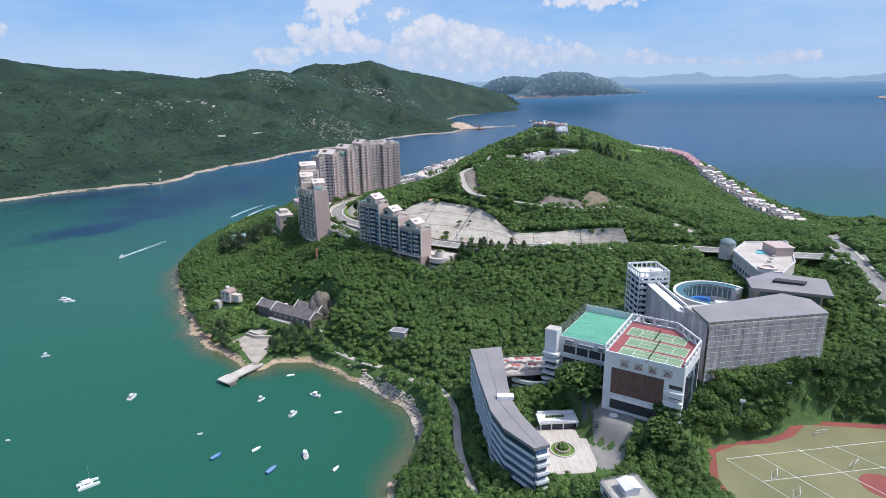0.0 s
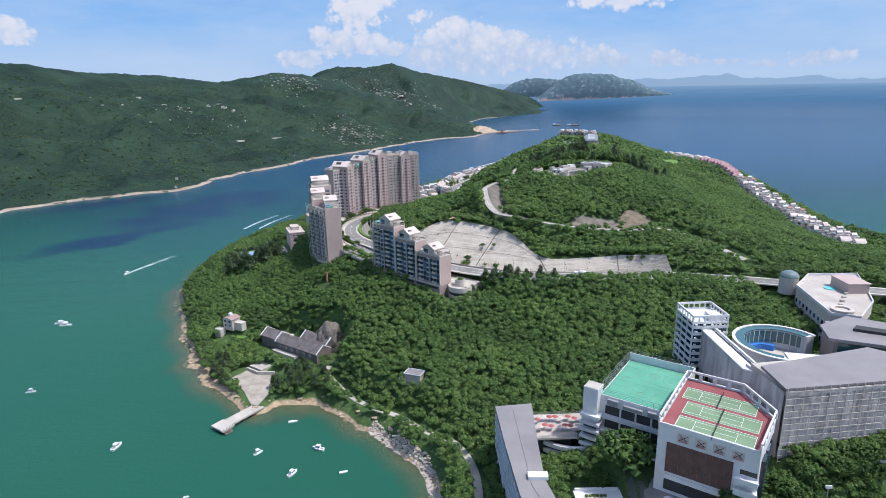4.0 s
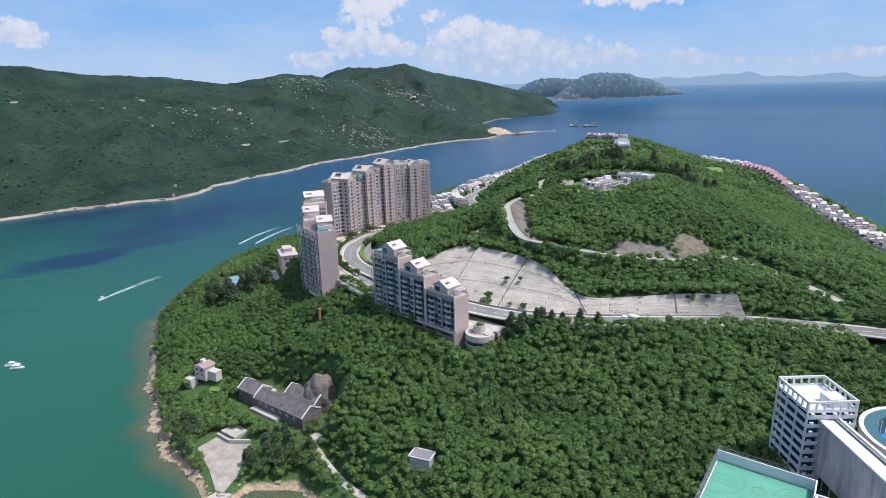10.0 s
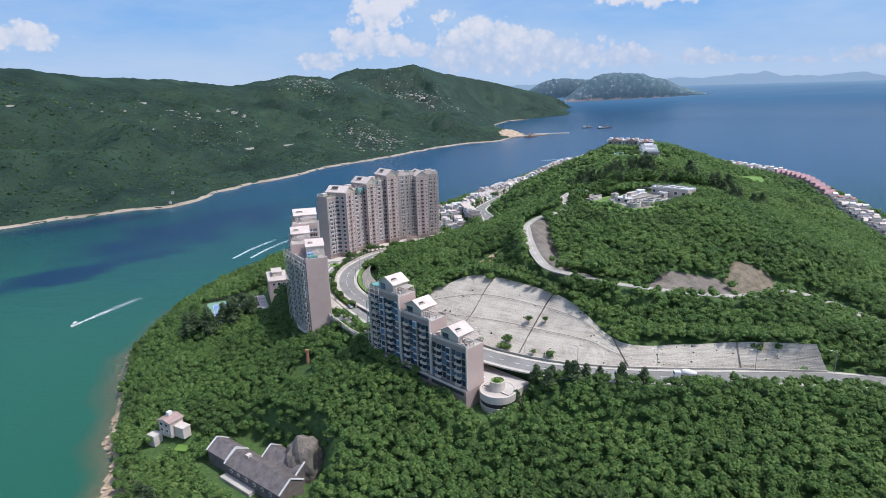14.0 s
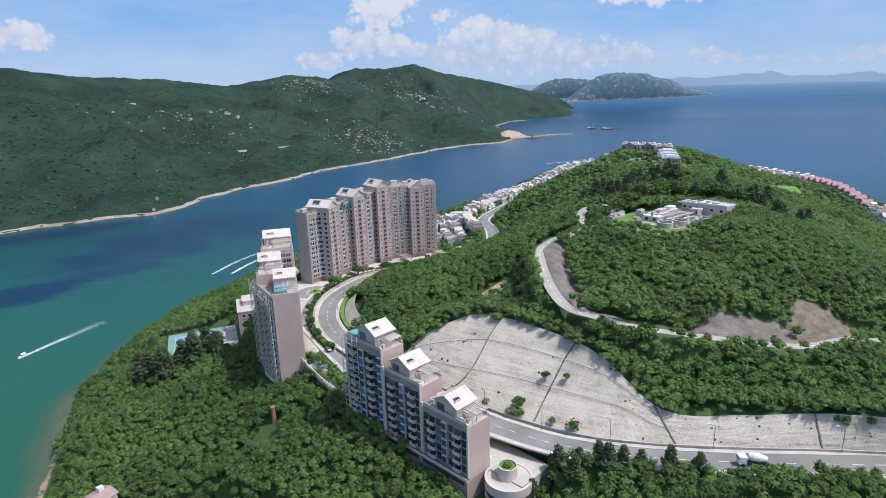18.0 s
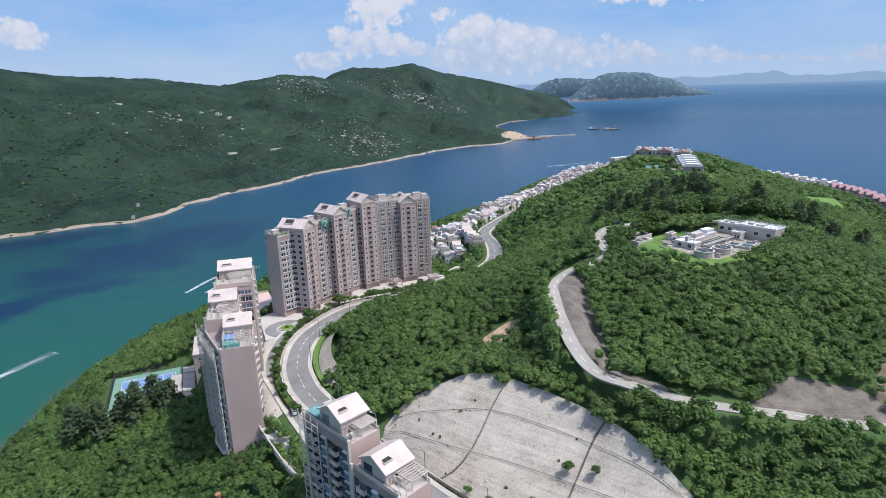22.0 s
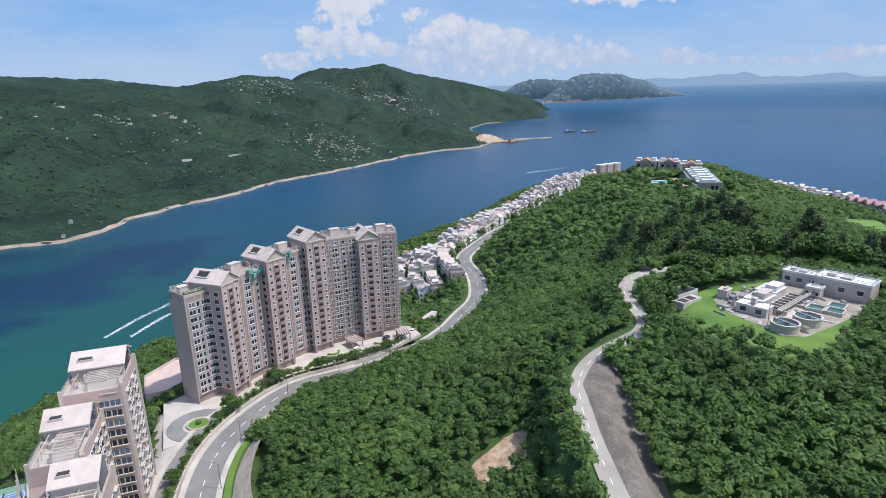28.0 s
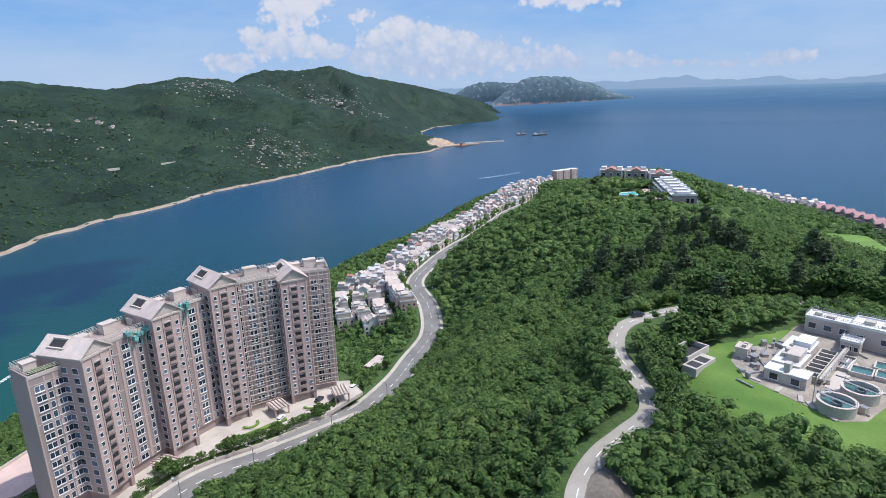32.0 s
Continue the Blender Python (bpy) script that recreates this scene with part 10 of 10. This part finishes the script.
# ---- street lamps ----
for i, p in enumerate(offset(smooth_line(MAIN_ROAD, 10), 5.6)):
    if i % 9 == 4 and -100 < p.x < 150 and p.y < 760:
        lp = thing("street_lamp", "slender grey street lamp beside the road", "lamp", pose(p.x, p.y, p.z, 0, 0, (i * 40) % 360), "road lamps")
        part("pole", Geo().bar((0, 0, 0), (0, 0, 8.5), 0.09), GREY, lp)
        part("arm", Geo().bar((0, 0, 8.4), (1.8, 0, 8.9), 0.06), GREY, lp)
        part("lantern", Geo().box(1.5, -0.15, 8.8, 2.3, 0.15, 9.0), WHITE, lp)


# ---- forest ----
CLEAR = []
CLEAR += [(PADS[i][0], 1.0) for i in (0, 3, 4, 6, 8, 12)] + [([(94, 178), (101, 195.5), (112, 200), (126, 201), (136, 205), (147, 214), (184, 209), (215, 190), (210, 145), (150, 110), (94, 130)], 1.2)]
CLEAR += [([tuple((PLANT @ Vector((x, y, 0)))[:2]) for x, y in ((-7, -18), (12, -25), (36, -27), (48, -25), (50, 6), (28, 8), (16, 15), (0, 6))], 0.5), ([(-10, 372), (-8, 362), (2, 359), (9, 366), (8, 378)], 0.5)]
CLEAR += [(CUT, -0.9), (LAWN, 0.5), (FIELD_TOP, 0.5), (SCAR, 1.6), (ROCK_CUT, 0.9), (SCRUB_A, 0.6), (SCRUB_B, 0.6)]
CLEAR += [(CAR_COURT, 1.5), (SCHOOL_YARD, 0.5), (POOL_YARD, 1.0)]
CLEAR += [(p, -0.8) for p in FOOTPRINTS]


def crown_shapes(leaves, count, seed, size):
    """Ragged crowns: a dark broken core with folded sprays of leaves standing off it. Unit radius."""
    out = []
    rng = np.random.RandomState(seed)
    bm = bmesh.new()
    bmesh.ops.create_icosphere(bm, subdivisions=1, radius=1.0)
    cv = np.array([p.co[:] for p in bm.verts])
    cf = np.array([[p.index for p in q.verts] for q in bm.faces])
    bm.free()
    cf = cf[cv[cf][:, :, 2].max(1) > -0.3]
    for k in range(count):
        v = [cv * (0.62 + 0.3 * rng.rand(len(cv), 1)) * np.array([1, 1, 0.8])]
        f = [cf]
        n = len(cv)
        for i in range(leaves):
            d = rng.randn(3)
            d[2] = abs(d[2]) * 0.9 + 0.05 - 0.25 * (rng.rand() < 0.3)
            d /= np.linalg.norm(d)
            c = d * (0.72 + 0.36 * rng.rand()) * np.array([1, 1, 0.85])
            nrm = d * 1.0 + rng.randn(3) * 0.4 + np.array([0, 0, 0.75])
            nrm /= np.linalg.norm(nrm)
            a = np.cross(nrm, rng.randn(3))
            a /= np.linalg.norm(a)
            b = np.cross(nrm, a)
            s = size * (0.6 + 0.8 * rng.rand())
            droop = -nrm * s * 0.25
            v.append(np.array([c + a * s + droop, c + b * s * 0.55, c - a * s + droop, c - b * s * 0.55]))
            f.append(np.array([[0, 1, 3], [1, 2, 3]]) + n)
            n += 4
        out.append((np.concatenate(v), np.concatenate(f)))
    return out


def gather(shapes, xs, ys, zs, rad, rng):
    V, F, k = [], [], 0
    kind = rng.randint(len(shapes), size=len(xs))
    for i in range(len(xs)):
        v, f = shapes[kind[i]]
        a = rng.rand() * 6.283
        c, s = math.cos(a) * rad[i], math.sin(a) * rad[i]
        V.append(np.stack([xs[i] + v[:, 0] * c - v[:, 1] * s, ys[i] + v[:, 0] * s + v[:, 1] * c, zs[i] + v[:, 2] * rad[i] * (0.8 + 0.5 * rng.rand())], 1))
        F.append(f + k)
        k += len(v)
    return np.concatenate(V), np.concatenate(F)


def woods(name, x0, x1, y0, y1, gap, leaves, seed, label, mat, tall=3.4, thin=1.0):
    rng = np.random.RandomState(seed)
    X, Y = np.meshgrid(np.arange(x0, x1, gap), np.arange(y0, y1, gap))
    px = (X + (rng.rand(*X.shape) - 0.5) * gap * 1.1).ravel()
    py = (Y + (rng.rand(*X.shape) - 0.5) * gap * 1.1).ravel()
    ok = signed(px, py, COAST) + 5 * wave(px, py, 30, 3) > 3.4 + 3.5 * wave(px, py, 25, 9)
    for line, half in ROADS:
        ok &= seg_dist(px, py, line)[0] > np.where(line is MAIN_ROAD, half + 2.6, np.where((line is UPPER_ROAD) & (px > 53), half + 2.6, half + 0.6))
    for poly, margin in CLEAR:
        ok &= signed(px, py, poly) < -margin
    ok &= rng.rand(len(px)) < thin
    px, py = px[ok], py[ok]
    z = land_height(px, py)
    rad = np.minimum(gap, 4.2) * (0.55 + 0.45 * rng.rand(len(px)) ** 1.8)
    lift = tall + 0.9 * rng.rand(len(px)) + 1.0 * wave(px, py, 14, 6) + 1.4 * wave(px, py, 37, 16)
    d, zr = seg_dist(px, py, UPPER_ROAD)
    screen = (d < 9) & (z < zr - 0.2) & (px > 30) & (px < 52) & (py < 470)
    lift = lift + np.where(screen, 2.4, 0.0)
    rad = np.where(screen, rad * 1.25, rad)
    v, f = gather(crown_shapes(leaves, 12, seed, (0.27 if gap < 4 else 0.36) if gap < 8 else 0.16), px, py, z + lift, rad, rng)
    me = raw_mesh(name, v, f, [mat, LEAF_DEEP, LEAF_FRESH], 3, False)
    # stands of darker and fresher growth
    mid = v[f].mean(1)
    tone = wave(mid[:, 0], mid[:, 1], 60, 41) + 0.7 * wave(mid[:, 0], mid[:, 1], 22, 43) + 0.5 * wave(mid[:, 0], mid[:, 1], 7, 45)
    me.polygons.foreach_set("material_index", np.where(tone < -0.36, 1, np.where(tone > 0.34, 2, 0)).astype(np.int32))
    return tagged(new(name, me), label, "forest", kind="stuff"), len(px)


woods("forest", -240, 330, 120, 660, 2.7, 30, 31, "dense green broadleaf forest on the slopes", LEAF)
woods("forest", -240, 330, 120, 660, 10.5, 110, 34, "taller crowns standing out of the forest", LEAF, 2.4, 0.4)
woods("forest", -240, 430, 660, 1320, 4.9, 12, 32, "dense green forest on the far end of the headland", LEAF)
woods("forest", 330, 520, 120, 660, 5.0, 20, 33, "green forest on the eastern slope", LEAF)


def far_woods():
    """Crowns on the nearer slopes across the water."""
    rng = np.random.RandomState(77)
    gap = 7.6
    X, Y = np.meshgrid(np.arange(-1150, 60, gap), np.arange(840, 2250, gap))
    px = (X + (rng.rand(*X.shape) - 0.5) * gap).ravel()
    py = (Y + (rng.rand(*X.shape) - 0.5) * gap).ravel()
    d = signed(px, py, MAIN_SHORE) + 8 * wave(px, py, 90, 11)
    r, _ = seg_dist(px, py, RIDGE)
    ok = (d > 12) & (d < 620) & (r > 12) & (rng.rand(len(px)) < 0.8 + 0.5 * wave(px, py, 120, 5))
    px, py = px[ok], py[ok]
    z = main_height(px, py)
    rad = 1.7 + 2.4 * rng.rand(len(px)) ** 2.2
    v, f = gather(crown_shapes(9, 8, 78, 0.42), px, py, z - 0.3 * rad, rad, rng)
    tagged(new("far_forest", raw_mesh("far_forest", v, f, [LEAF_SCRUB], 3, False)), "dark green scrub and trees across the water", "forest", kind="stuff")


far_woods()
